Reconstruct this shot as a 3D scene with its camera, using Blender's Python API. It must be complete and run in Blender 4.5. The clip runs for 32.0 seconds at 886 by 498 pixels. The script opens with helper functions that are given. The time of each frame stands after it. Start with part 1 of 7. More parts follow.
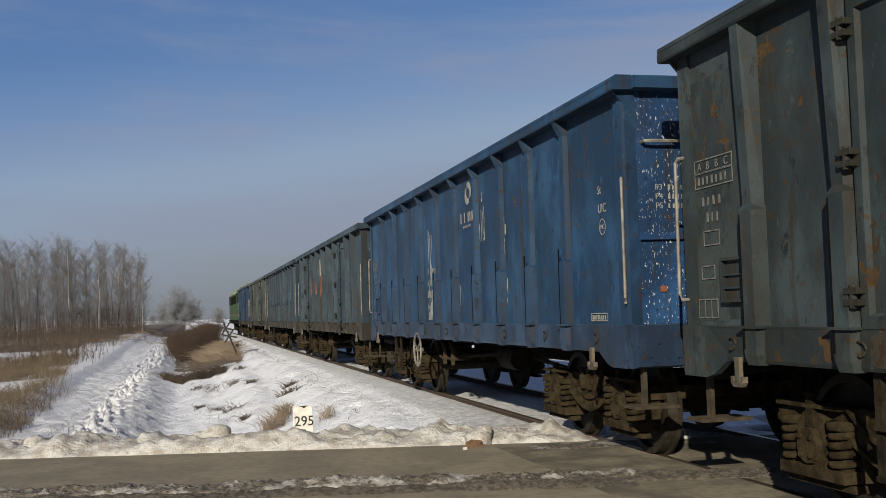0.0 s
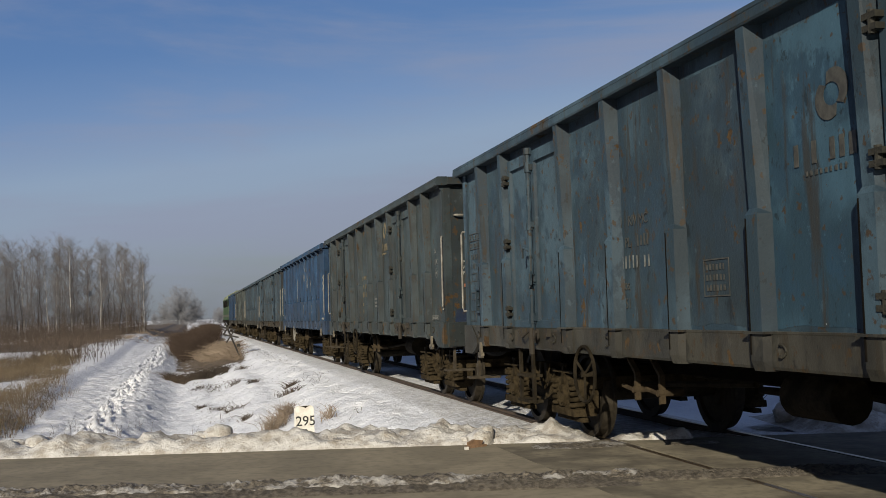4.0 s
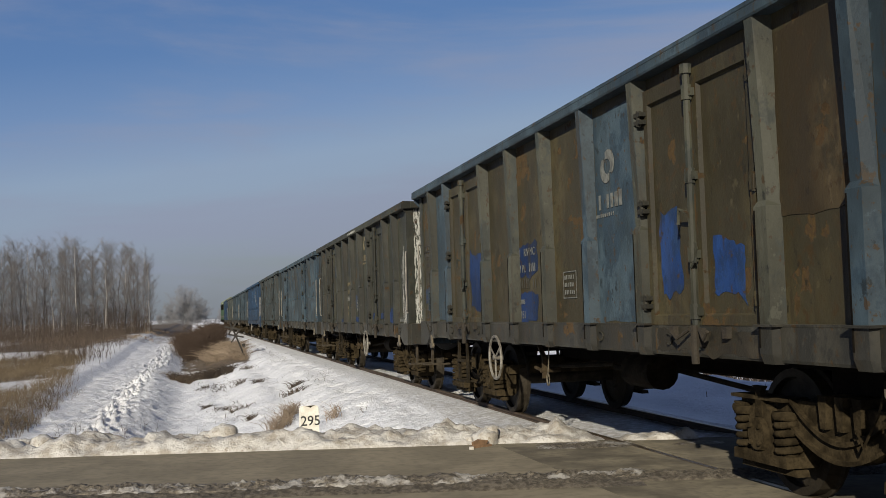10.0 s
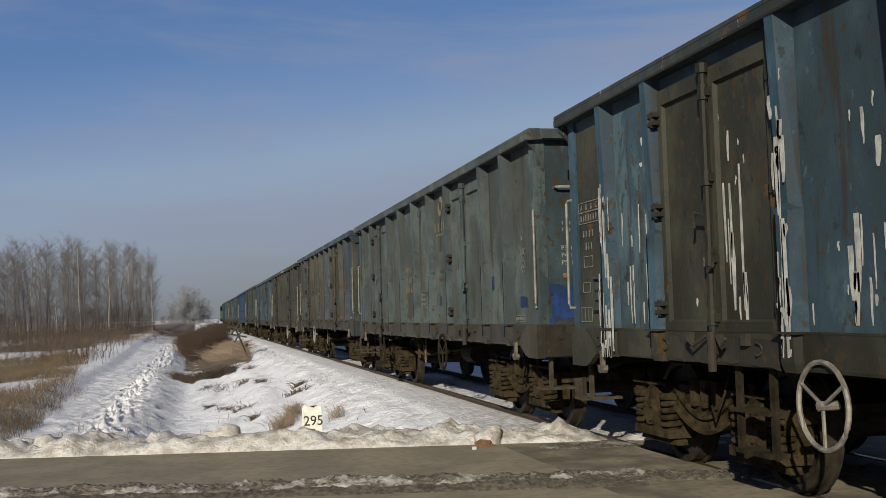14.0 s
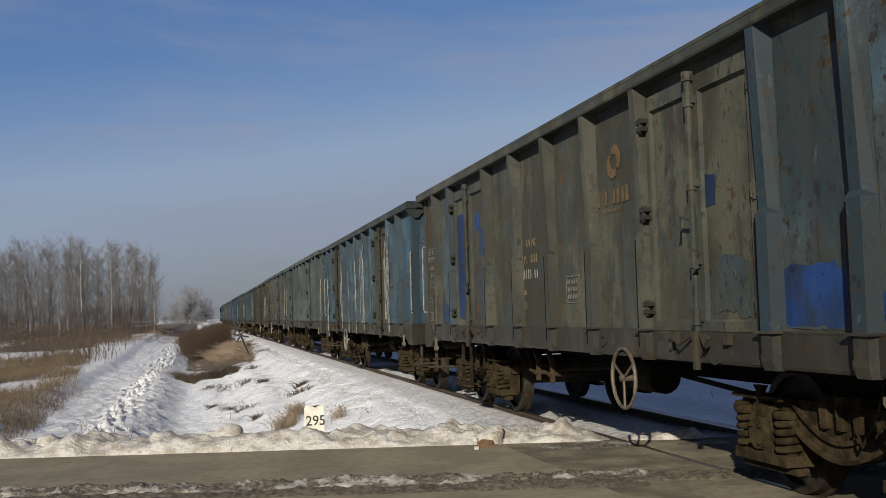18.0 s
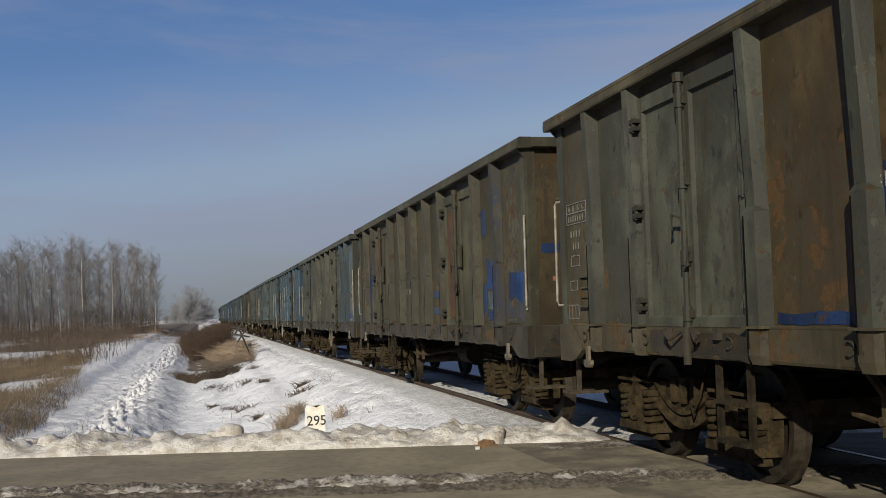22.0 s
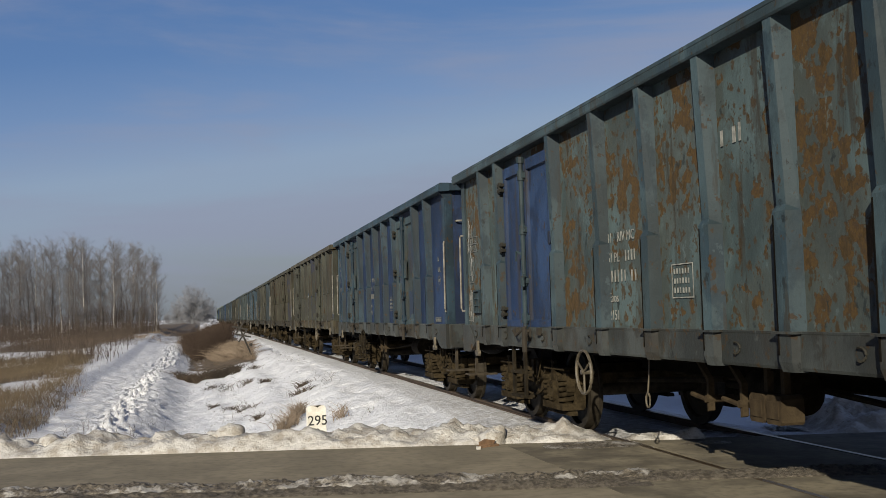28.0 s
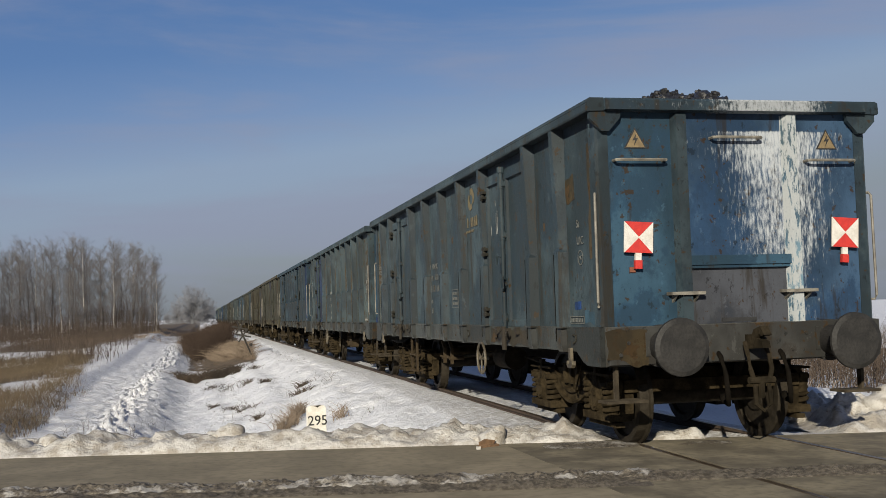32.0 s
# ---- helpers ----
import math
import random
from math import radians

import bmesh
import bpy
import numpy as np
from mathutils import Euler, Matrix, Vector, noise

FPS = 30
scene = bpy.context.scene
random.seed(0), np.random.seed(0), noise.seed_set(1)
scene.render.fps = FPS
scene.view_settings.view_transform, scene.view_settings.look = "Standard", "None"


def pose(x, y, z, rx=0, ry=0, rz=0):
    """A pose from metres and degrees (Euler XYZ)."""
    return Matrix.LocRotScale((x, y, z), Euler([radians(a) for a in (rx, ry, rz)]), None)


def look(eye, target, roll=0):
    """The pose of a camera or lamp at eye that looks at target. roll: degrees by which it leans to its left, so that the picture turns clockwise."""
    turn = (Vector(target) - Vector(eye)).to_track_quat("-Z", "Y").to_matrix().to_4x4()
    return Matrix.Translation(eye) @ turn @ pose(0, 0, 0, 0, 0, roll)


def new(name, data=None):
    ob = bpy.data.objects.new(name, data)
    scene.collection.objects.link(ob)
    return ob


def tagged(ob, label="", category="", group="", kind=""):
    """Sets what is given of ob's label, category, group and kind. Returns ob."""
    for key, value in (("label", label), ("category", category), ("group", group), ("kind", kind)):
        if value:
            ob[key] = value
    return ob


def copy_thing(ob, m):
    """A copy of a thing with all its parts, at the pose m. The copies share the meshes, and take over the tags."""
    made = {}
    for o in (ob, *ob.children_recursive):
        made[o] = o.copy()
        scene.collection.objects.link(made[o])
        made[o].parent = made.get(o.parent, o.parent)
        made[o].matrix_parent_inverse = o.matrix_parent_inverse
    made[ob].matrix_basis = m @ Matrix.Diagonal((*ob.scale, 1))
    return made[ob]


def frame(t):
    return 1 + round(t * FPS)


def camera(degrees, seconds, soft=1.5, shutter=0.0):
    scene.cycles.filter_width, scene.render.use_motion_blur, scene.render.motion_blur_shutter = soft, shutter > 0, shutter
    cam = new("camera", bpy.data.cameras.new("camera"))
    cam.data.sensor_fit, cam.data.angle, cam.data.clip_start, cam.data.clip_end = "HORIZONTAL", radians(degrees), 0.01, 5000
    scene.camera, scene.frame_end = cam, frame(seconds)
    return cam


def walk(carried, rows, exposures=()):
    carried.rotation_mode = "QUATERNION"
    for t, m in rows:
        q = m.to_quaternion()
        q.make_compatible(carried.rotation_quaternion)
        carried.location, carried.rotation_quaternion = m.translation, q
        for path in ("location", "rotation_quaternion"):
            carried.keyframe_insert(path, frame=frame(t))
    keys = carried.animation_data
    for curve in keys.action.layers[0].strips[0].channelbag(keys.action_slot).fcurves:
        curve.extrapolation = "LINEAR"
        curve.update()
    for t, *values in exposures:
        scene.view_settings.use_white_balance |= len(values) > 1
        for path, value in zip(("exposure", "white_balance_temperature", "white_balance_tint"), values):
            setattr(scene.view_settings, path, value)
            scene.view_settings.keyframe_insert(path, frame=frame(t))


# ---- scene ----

# camera: stands still at the verge of a road by a level crossing, with a slow pan
TRACK_X = 5.066      # centre line of the track; the train runs towards +y
LENS = 44.86
cam = camera(LENS, 32.0, soft=0.85)
EYE = (0.0, 0.0, 1.398)


def aim(yaw, pitch=0.0584, roll=-1.69):
    c = math.cos(pitch)
    way = Vector((math.sin(yaw) * c, math.cos(yaw) * c, math.sin(pitch)))
    return look(EYE, Vector(EYE) + way * 10, roll)


PAN = [(0.0, -23.5), (2.0, -22.2), (3.5, -21.3), (6.0, -18.3), (9.0, -14.0), (12.0, -9.5), (14.5, -7.0), (17.0, -4.3),
       (20.0, -2.8), (24.0, -1.0), (28.0, 0.0), (32.0, 0.0)]
PATH = [(t, aim(0.2238 - p / 1900.0)) for t, p in PAN]
walk(cam, PATH)

# ---- light ----
SUN_AZ, SUN_EL = radians(206), radians(19)
world = bpy.data.worlds.new("sky")
scene.world = world
world.use_nodes = True
wn, wl = world.node_tree.nodes, world.node_tree.links
wn.clear()
w_out = wn.new("ShaderNodeOutputWorld")
w_bg = wn.new("ShaderNodeBackground")
w_bg.inputs["Strength"].default_value = 0.094
w_sky = wn.new("ShaderNodeTexSky")
w_sky.sky_type = "NISHITA"
w_sky.sun_disc = False
w_sky.sun_elevation, w_sky.sun_rotation = SUN_EL, SUN_AZ
w_sky.dust_density = 2.0
w_tc = wn.new("ShaderNodeTexCoord")
w_dot = wn.new("ShaderNodeVectorMath")        # the veil of haze rises towards +x
w_dot.operation = "DOT_PRODUCT"
w_dot.inputs[1].default_value = (-0.12, 0.0, 1.0)
w_ramp = wn.new("ShaderNodeValToRGB")
wl.new(w_tc.outputs["Generated"], w_dot.inputs[0])
wl.new(w_dot.outputs["Value"], w_ramp.inputs["Fac"])
cr = w_ramp.color_ramp
SKY_STOPS = [(0.0, (2.25, 2.52, 2.85)), (0.04, (2.42, 2.82, 3.35)), (0.09, (2.72, 3.4, 4.6)), (0.135, (2.62, 3.5, 5.0)),
             (0.18, (1.7, 2.74, 4.9)), (0.24, (0.95, 2.0, 4.35)), (0.34, (0.7, 1.57, 3.78)), (0.5, (0.5, 0.95, 2.3)), (1.0, (0.32, 0.62, 1.55))]
while len(cr.elements) < len(SKY_STOPS):
    cr.elements.new(0.5)
for e, (p, c) in zip(cr.elements, SKY_STOPS):
    e.position, e.color = p, (c[0] / 5, c[1] / 5, c[2] / 5, 1)
w_gain = wn.new("ShaderNodeVectorMath")
w_gain.operation = "SCALE"
w_gain.inputs["Scale"].default_value = 5.0
wl.new(w_ramp.outputs["Color"], w_gain.inputs[0])
w_mix = wn.new("ShaderNodeMixRGB")
w_mix.inputs["Fac"].default_value = 0.88
wl.new(w_sky.outputs["Color"], w_mix.inputs["Color1"])
wl.new(w_gain.outputs["Vector"], w_mix.inputs["Color2"])
# thin cirrus veil
w_map = wn.new("ShaderNodeMapping")
w_map.inputs["Scale"].default_value = (1.1, 1.1, 7.0)
w_map.inputs["Rotation"].default_value = (0.0, -0.3, 0.25)
w_noise = wn.new("ShaderNodeTexNoise")
w_noise.inputs["Scale"].default_value = 1.6
w_noise.inputs["Detail"].default_value = 8.0
w_noise.inputs["Roughness"].default_value = 0.56
w_noise.inputs["Distortion"].default_value = 0.35
wl.new(w_tc.outputs["Generated"], w_map.inputs["Vector"])
wl.new(w_map.outputs["Vector"], w_noise.inputs["Vector"])
w_cr = wn.new("ShaderNodeMapRange")
w_cr.interpolation_type = "SMOOTHSTEP"
w_cr.inputs["From Min"].default_value, w_cr.inputs["From Max"].default_value = 0.45, 0.68
w_cr.inputs["To Max"].default_value = 0.62
wl.new(w_noise.outputs["Fac"], w_cr.inputs["Value"])
w_cl = wn.new("ShaderNodeMixRGB")
w_cl.inputs["Color2"].default_value = (2.8, 3.1, 4.2, 1)
wl.new(w_cr.outputs["Result"], w_cl.inputs["Fac"])
wl.new(w_mix.outputs["Color"], w_cl.inputs["Color1"])
wl.new(w_cl.outputs["Color"], w_bg.inputs["Color"])
wl.new(w_bg.outputs["Background"], w_out.inputs["Surface"])
sun = new("sun", bpy.data.lights.new("sun", "SUN"))
sun.data.energy, sun.data.angle, sun.data.color = 5.65, radians(0.53), (0.98, 0.9, 0.735)
sun_way = Vector((math.sin(SUN_AZ) * math.cos(SUN_EL), math.cos(SUN_AZ) * math.cos(SUN_EL), math.sin(SUN_EL)))
sun.matrix_world = look(sun_way * 60, (0, 0, 0))
scene.view_settings.exposure = 0.04

# ---- materials ----


def nodes_of(name):
    m = bpy.data.materials.new(name)
    m.use_nodes = True
    nt = m.node_tree
    return m, nt, nt.nodes["Principled BSDF"]


def noise_node(nt, scale, stretch=(1, 1, 1), detail=4.0, rough=0.55, offset=(0, 0, 0), coords="Object", vec=None):
    tc = nt.nodes.new("ShaderNodeTexCoord") if vec is None else None
    mp = nt.nodes.new("ShaderNodeMapping")
    mp.inputs["Scale"].default_value = stretch
    mp.inputs["Location"].default_value = offset
    n = nt.nodes.new("ShaderNodeTexNoise")
    n.inputs["Scale"].default_value, n.inputs["Detail"].default_value, n.inputs["Roughness"].default_value = scale, detail, rough
    nt.links.new(tc.outputs[coords] if vec is None else vec, mp.inputs["Vector"])
    nt.links.new(mp.outputs["Vector"], n.inputs["Vector"])
    return n


def ranged(nt, out, lo, hi, to=1.0, smooth=True):
    r = nt.nodes.new("ShaderNodeMapRange")
    if smooth:
        r.interpolation_type = "SMOOTHSTEP"
    r.inputs["From Min"].default_value, r.inputs["From Max"].default_value = lo, hi
    r.inputs["To Max"].default_value = to
    nt.links.new(out, r.inputs["Value"])
    return r.outputs["Result"]


def mixed(nt, fac, a, b):
    m = nt.nodes.new("ShaderNodeMixRGB")
    for key, v in (("Fac", fac), ("Color1", a), ("Color2", b)):
        if isinstance(v, (int, float)):
            m.inputs[key].default_value = v
        elif isinstance(v, tuple):
            m.inputs[key].default_value = (*v, 1)
        else:
            nt.links.new(v, m.inputs[key])
    return m.outputs["Color"]


def bumped(nt, bsdf, out, strength, distance=0.01):
    b = nt.nodes.new("ShaderNodeBump")
    b.inputs["Strength"].default_value, b.inputs["Distance"].default_value = strength, distance
    nt.links.new(out, b.inputs["Height"])
    nt.links.new(b.outputs["Normal"], bsdf.inputs["Normal"])


def plain(name, a, b, scale=8.0, rough=0.7, metal=0.0, bump=0.3, stretch=(1, 1, 1), distance=0.01, spec=0.5):
    """Two tones of one stuff, broken up at two scales."""
    m, nt, bs = nodes_of(name)
    n1 = noise_node(nt, scale, stretch)
    n2 = noise_node(nt, scale * 7, stretch, 3.0)
    c = mixed(nt, ranged(nt, n1.outputs["Fac"], 0.35, 0.65), a, b)
    d = mixed(nt, ranged(nt, n2.outputs["Fac"], 0.4, 0.75, 0.5), c, tuple(v * 0.55 for v in a))
    nt.links.new(d, bs.inputs["Base Color"])
    bs.inputs["Roughness"].default_value, bs.inputs["Metallic"].default_value = rough, metal
    bs.inputs["Specular IOR Level"].default_value = spec
    bs.inputs["Diffuse Roughness"].default_value = 0.5 if rough > 0.6 else 0.0
    if bump:
        bumped(nt, bs, n2.outputs["Fac"], bump, distance)
    return m


RUST = (0.05, 0.0295, 0.0115)
RUST_DARK = (0.034, 0.021, 0.011)
GRIME = (0.0195, 0.0192, 0.0138)


def own_place(nt):
    """Object coordinates, shifted for each object so that repeats do not wear alike."""
    tc = nt.nodes.new("ShaderNodeTexCoord")
    oi = nt.nodes.new("ShaderNodeObjectInfo")
    sc = nt.nodes.new("ShaderNodeVectorMath")
    sc.operation = "SCALE"
    sc.inputs[0].default_value = (37.0, 61.0, 23.0)
    ad = nt.nodes.new("ShaderNodeVectorMath")
    nt.links.new(oi.outputs["Random"], sc.inputs["Scale"])
    nt.links.new(tc.outputs["Object"], ad.inputs[0])
    nt.links.new(sc.outputs["Vector"], ad.inputs[1])
    return ad.outputs["Vector"]


def summed(nt, a, ka, b, kb):
    m1 = nt.nodes.new("ShaderNodeMath")
    m1.operation = "MULTIPLY"
    m1.inputs[1].default_value = ka
    nt.links.new(a, m1.inputs[0])
    m2 = nt.nodes.new("ShaderNodeMath")
    m2.operation = "MULTIPLY_ADD"
    m2.inputs[1].default_value = kb
    nt.links.new(b, m2.inputs[0])
    nt.links.new(m1.outputs[0], m2.inputs[2])
    return m2.outputs[0]


def paint(name, base, rust=0.3, dirt=0.5, seed=0, peel=0.0, rust_col=RUST, rough=0.6, peel_col=(0.5, 0.52, 0.54), fine=1.0, wash=0.215, drip=(1.4, 0.55),
          browning=None, under=None, cover=0.5, splash=None, dust=0.034, flake=1.0):
    """Weathered wagon paint: two-tone fading, an older coat in blotches, coal grime, stains, rust chips, scratches, pale peeling."""
    m, nt, bs = nodes_of(name)
    base = (base[0] * wash * 0.95, base[1] * wash * 0.99, base[2] * wash * 1.03)      # coal dust darkens every coat
    under = (under[0] * wash, under[1] * wash * 0.98, under[2] * wash) if under else (base[0] * 0.72, base[1] * 0.86, base[2] * 1.02)
    off = (seed * 3.7, seed * 5.3, seed * 1.9)
    vec = own_place(nt)

    def wear(scale, stretch, detail, rg, k=0):
        return noise_node(nt, scale, stretch, detail, rg, (off[k % 3] + k, off[(k + 1) % 3], off[(k + 2) % 3]), vec=vec).outputs["Fac"]

    fade = wear(0.9, (1, 1, 0.7), 4.0, 0.6)
    runs = wear(1.6, (1.9, 1.9, 0.55), 6.0, 0.62, 1)
    big = wear(1.15, (1, 1, 0.8), 3.0, 0.5, 2)
    mid = wear(2.4, (1.2, 1.2, 0.85), 9.0, 0.72, 3)
    chip = wear(5.2 * flake, (0.75, 0.75, 0.8), 4.0 if flake == 1 else 6.0, 0.55, 4)
    spot = wear(13.0, (0.9, 0.9, 0.8), 5.0, 0.62, 5)
    scratch = wear(8.0, (1.0, 1.0, 0.7), 7.0, 0.7, 6)
    grain = wear(42.0, (1, 1, 0.8), 4.0, 0.65, 7)
    pale = tuple(v * 1.5 + 0.003 for v in base)
    deep = tuple(v * 0.7 for v in base)
    c = mixed(nt, ranged(nt, fade, 0.4, 0.62), deep, pale)
    older = summed(nt, mid, 0.6, big, 0.4)
    c = mixed(nt, ranged(nt, older, 0.54 - 0.1 * cover, 0.60 - 0.1 * cover, 0.75), c, under)
    c = mixed(nt, ranged(nt, runs, 0.60 - 0.25 * dirt, 0.82, 0.2 + 0.55 * dirt), c, GRIME)
    c = mixed(nt, ranged(nt, mid, 0.49, 0.58, 0.3 + 0.45 * dirt), c, tuple(v * 0.5 + 0.003 for v in base))
    r1 = mixed(nt, ranged(nt, grain, 0.35, 0.65), rust_col, RUST_DARK)
    brown_max = min(0.85, rust * 1.2) if browning is None else browning
    haze = summed(nt, big, 0.5, spot, 0.5)
    c = mixed(nt, ranged(nt, haze, 0.57 - 0.12 * rust, 0.72 - 0.12 * rust, brown_max), c, tuple(v * 0.72 for v in rust_col))
    rsum = summed(nt, chip, 0.62, big, 0.38)
    lim = 0.675 - 0.21 * rust
    rf = ranged(nt, rsum, lim, lim + 0.018)
    c = mixed(nt, rf, c, r1)
    c = mixed(nt, ranged(nt, spot, 0.625 - 0.08 * rust, 0.655 - 0.08 * rust, 0.85), c, tuple(v * 0.6 for v in rust_col))
    c = mixed(nt, ranged(nt, scratch, 0.605, 0.64, 0.85), c, tuple(v * 0.3 + 0.002 for v in base))
    c = mixed(nt, ranged(nt, scratch, 0.375, 0.34, 0.42), c, tuple(min(0.6, v * 1.9 + 0.014) for v in base))
    stain = wear(2.0, (2.6, 2.6, 0.28), 6.0, 0.66, 8)
    c = mixed(nt, ranged(nt, stain, 0.56, 0.65, 0.7), c, (0.019, 0.0145, 0.0088))
    if peel:
        pn = noise_node(nt, 9.0 * fine, (drip[0], drip[0], drip[1]), 8.0, 0.72, (off[1], off[0], off[2]), vec=vec).outputs["Fac"]
        lim = 0.74 - 0.3 * peel
        if splash:      # thrown from one place: densest under it, thinning out sideways and down
            xyz = nt.nodes.new("ShaderNodeSeparateXYZ")
            nt.links.new(nt.nodes.new("ShaderNodeTexCoord").outputs["Object"], xyz.inputs[0])
            side = summed(nt, ranged(nt, xyz.outputs["X"], splash[0], splash[1]), 0.27, ranged(nt, xyz.outputs["X"], 0.62, splash[2]), -0.3 if splash[3] < 4 else -0.3)
            down = summed(nt, ranged(nt, xyz.outputs["Z"], splash[3] - 0.05, splash[3]), -0.5, ranged(nt, xyz.outputs["Z"], 2.5, 2.95), 0.09)
            down = summed(nt, down, 1.0, ranged(nt, xyz.outputs["Z"], 2.2, 1.3), -0.14)
            pn = summed(nt, pn, 1.0, summed(nt, side, 1.0, down, 1.0), 1.0)
        c = mixed(nt, ranged(nt, pn, lim, lim + (0.26 if splash else 0.04), 0.9 if splash else 1.0), c, peel_col)
    c = mixed(nt, ranged(nt, grain, 0.5, 0.8, 0.3), c, tuple(v * 0.5 for v in base))
    nt.links.new(c, bs.inputs["Base Color"])
    rr = nt.nodes.new("ShaderNodeMapRange")
    rr.inputs["To Min"].default_value, rr.inputs["To Max"].default_value = rough, 0.9
    nt.links.new(rf, rr.inputs["Value"])
    nt.links.new(rr.outputs["Result"], bs.inputs["Roughness"])
    bs.inputs["Specular IOR Level"].default_value = 0.2
    bs.inputs["Diffuse Roughness"].default_value = 1.0
    bs.inputs["Sheen Weight"].default_value = dust
    bs.inputs["Sheen Roughness"].default_value = 0.45
    bs.inputs["Sheen Tint"].default_value = (0.52, 0.56, 0.5, 1)
    bumped(nt, bs, summed(nt, summed(nt, grain, 0.2, fade, 1.0), 1.0, summed(nt, rf, -0.1, spot, 0.05), 1.0), 0.45, 0.03)
    return m


M_IRON = plain("grimy_iron", (0.011, 0.0089, 0.0058), (0.027, 0.0215, 0.014), 5.0, 0.85, 0.0, 0.5, spec=0.06)
M_CAST = plain("brown_cast_steel", (0.0155, 0.0118, 0.0069), (0.042, 0.0318, 0.0182), 6.0, 0.9, 0.0, 0.7, spec=0.04)
M_TAN_IRON = plain("tan_iron", (0.05, 0.037, 0.022), (0.03, 0.022, 0.014), 8.0, 0.85, 0.0, 0.4, spec=0.08)
M_HINGE = plain("oiled_hinge_iron", (0.014, 0.0135, 0.0105), (0.028, 0.026, 0.02), 9.0, 0.7, 0.0, 0.3, spec=0.2)
# corner steps: tan lighter than the other iron, sunlight put into the colour
M_STEP = plain("sunlit_tan_steel", (0.055, 0.045, 0.032), (0.03, 0.024, 0.017), 9.0, 0.8, 0.0, 0.3, spec=0.1)
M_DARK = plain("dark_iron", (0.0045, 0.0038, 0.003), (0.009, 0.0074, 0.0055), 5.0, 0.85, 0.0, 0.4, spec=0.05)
M_TREAD = plain("worn_steel", (0.036, 0.03, 0.022), (0.019, 0.0155, 0.011), 12.0, 0.6, 0.1, 0.2, spec=0.12)
M_BUFFER = plain("greased_buffer_steel", (0.017, 0.0165, 0.016), (0.03, 0.0285, 0.027), 6.0, 0.6, 0.0, 0.3, spec=0.25)
M_RAILTOP = plain("worn_rail_head", (0.14, 0.105, 0.07), (0.1, 0.073, 0.048), 9.0, 0.35, 0.5, 0.1)
M_RAILSIDE = plain("rusty_rail", (0.055, 0.037, 0.025), (0.034, 0.024, 0.017), 9.0, 0.85, 0.1, 0.4)
M_WHITE = plain("worn_white_paint", (0.21, 0.195, 0.165), (0.1, 0.09, 0.073), 9.0, 0.6, 0.0, 0.2)
M_YELLOW = plain("worn_tan_paint", (0.12, 0.1, 0.068), (0.06, 0.05, 0.034), 9.0, 0.6, 0.0, 0.2)
M_COAL = plain("coal", (0.012, 0.012, 0.013), (0.03, 0.03, 0.032), 20.0, 0.35, 0.0, 0.6)

# ---- mesh helpers ----
SHARED = {}


def box(bm, x0, x1, y0, y1, z0, z1):
    v = [bm.verts.new(p) for p in ((x0, y0, z0), (x1, y0, z0), (x1, y1, z0), (x0, y1, z0), (x0, y0, z1), (x1, y0, z1), (x1, y1, z1), (x0, y1, z1))]
    for f in ((3, 2, 1, 0), (4, 5, 6, 7), (0, 1, 5, 4), (1, 2, 6, 5), (2, 3, 7, 6), (3, 0, 4, 7)):
        bm.faces.new([v[i] for i in f])


def prism(bm, pts, axis, a, b):
    """A closed outline in the two other axes (in x, y, z order), drawn from a to b along axis."""
    def at(p, w):
        q = list(p)
        q.insert(axis, w)
        return q
    u = [bm.verts.new(at(p, a)) for p in pts]
    w = [bm.verts.new(at(p, b)) for p in pts]
    n = len(pts)
    fs = [bm.faces.new(u), bm.faces.new(w[::-1])]
    for i in range(n):
        fs.append(bm.faces.new((u[i], w[i], w[(i + 1) % n], u[(i + 1) % n])))
    bmesh.ops.recalc_face_normals(bm, faces=fs)


def rod(bm, p, q, r, n=8, r2=None):
    p, q = Vector(p), Vector(q)
    d = (q - p).normalized()
    s = d.orthogonal().normalized()
    t = d.cross(s)
    r2 = r if r2 is None else r2
    a = [bm.verts.new(p + (s * math.cos(i * math.tau / n) + t * math.sin(i * math.tau / n)) * r) for i in range(n)]
    b = [bm.verts.new(q + (s * math.cos(i * math.tau / n) + t * math.sin(i * math.tau / n)) * r2) for i in range(n)]
    for i in range(n):
        bm.faces.new((a[i], a[(i + 1) % n], b[(i + 1) % n], b[i]))
    bm.faces.new(a[::-1])
    bm.faces.new(b)


def tube(bm, pts, r, n=6, closed=False):
    pts = [Vector(p) for p in pts]
    rings = []
    m = len(pts)
    for i, p in enumerate(pts):
        if closed:
            d = pts[(i + 1) % m] - pts[i - 1]
        else:
            d = pts[min(i + 1, m - 1)] - pts[max(i - 1, 0)]
        d.normalize()
        ref = Vector((0, 0, 1)) if abs(d.z) < 0.9 else Vector((1, 0, 0))
        s = d.cross(ref).normalized()
        t = d.cross(s)
        rings.append([bm.verts.new(p + (s * math.cos(k * math.tau / n) + t * math.sin(k * math.tau / n)) * r) for k in range(n)])
    for i in range(m if closed else m - 1):
        a, b = rings[i], rings[(i + 1) % m]
        for k in range(n):
            bm.faces.new((a[k], a[(k + 1) % n], b[(k + 1) % n], b[k]))
    if not closed:
        bm.faces.new(rings[0][::-1])
        bm.faces.new(rings[-1])


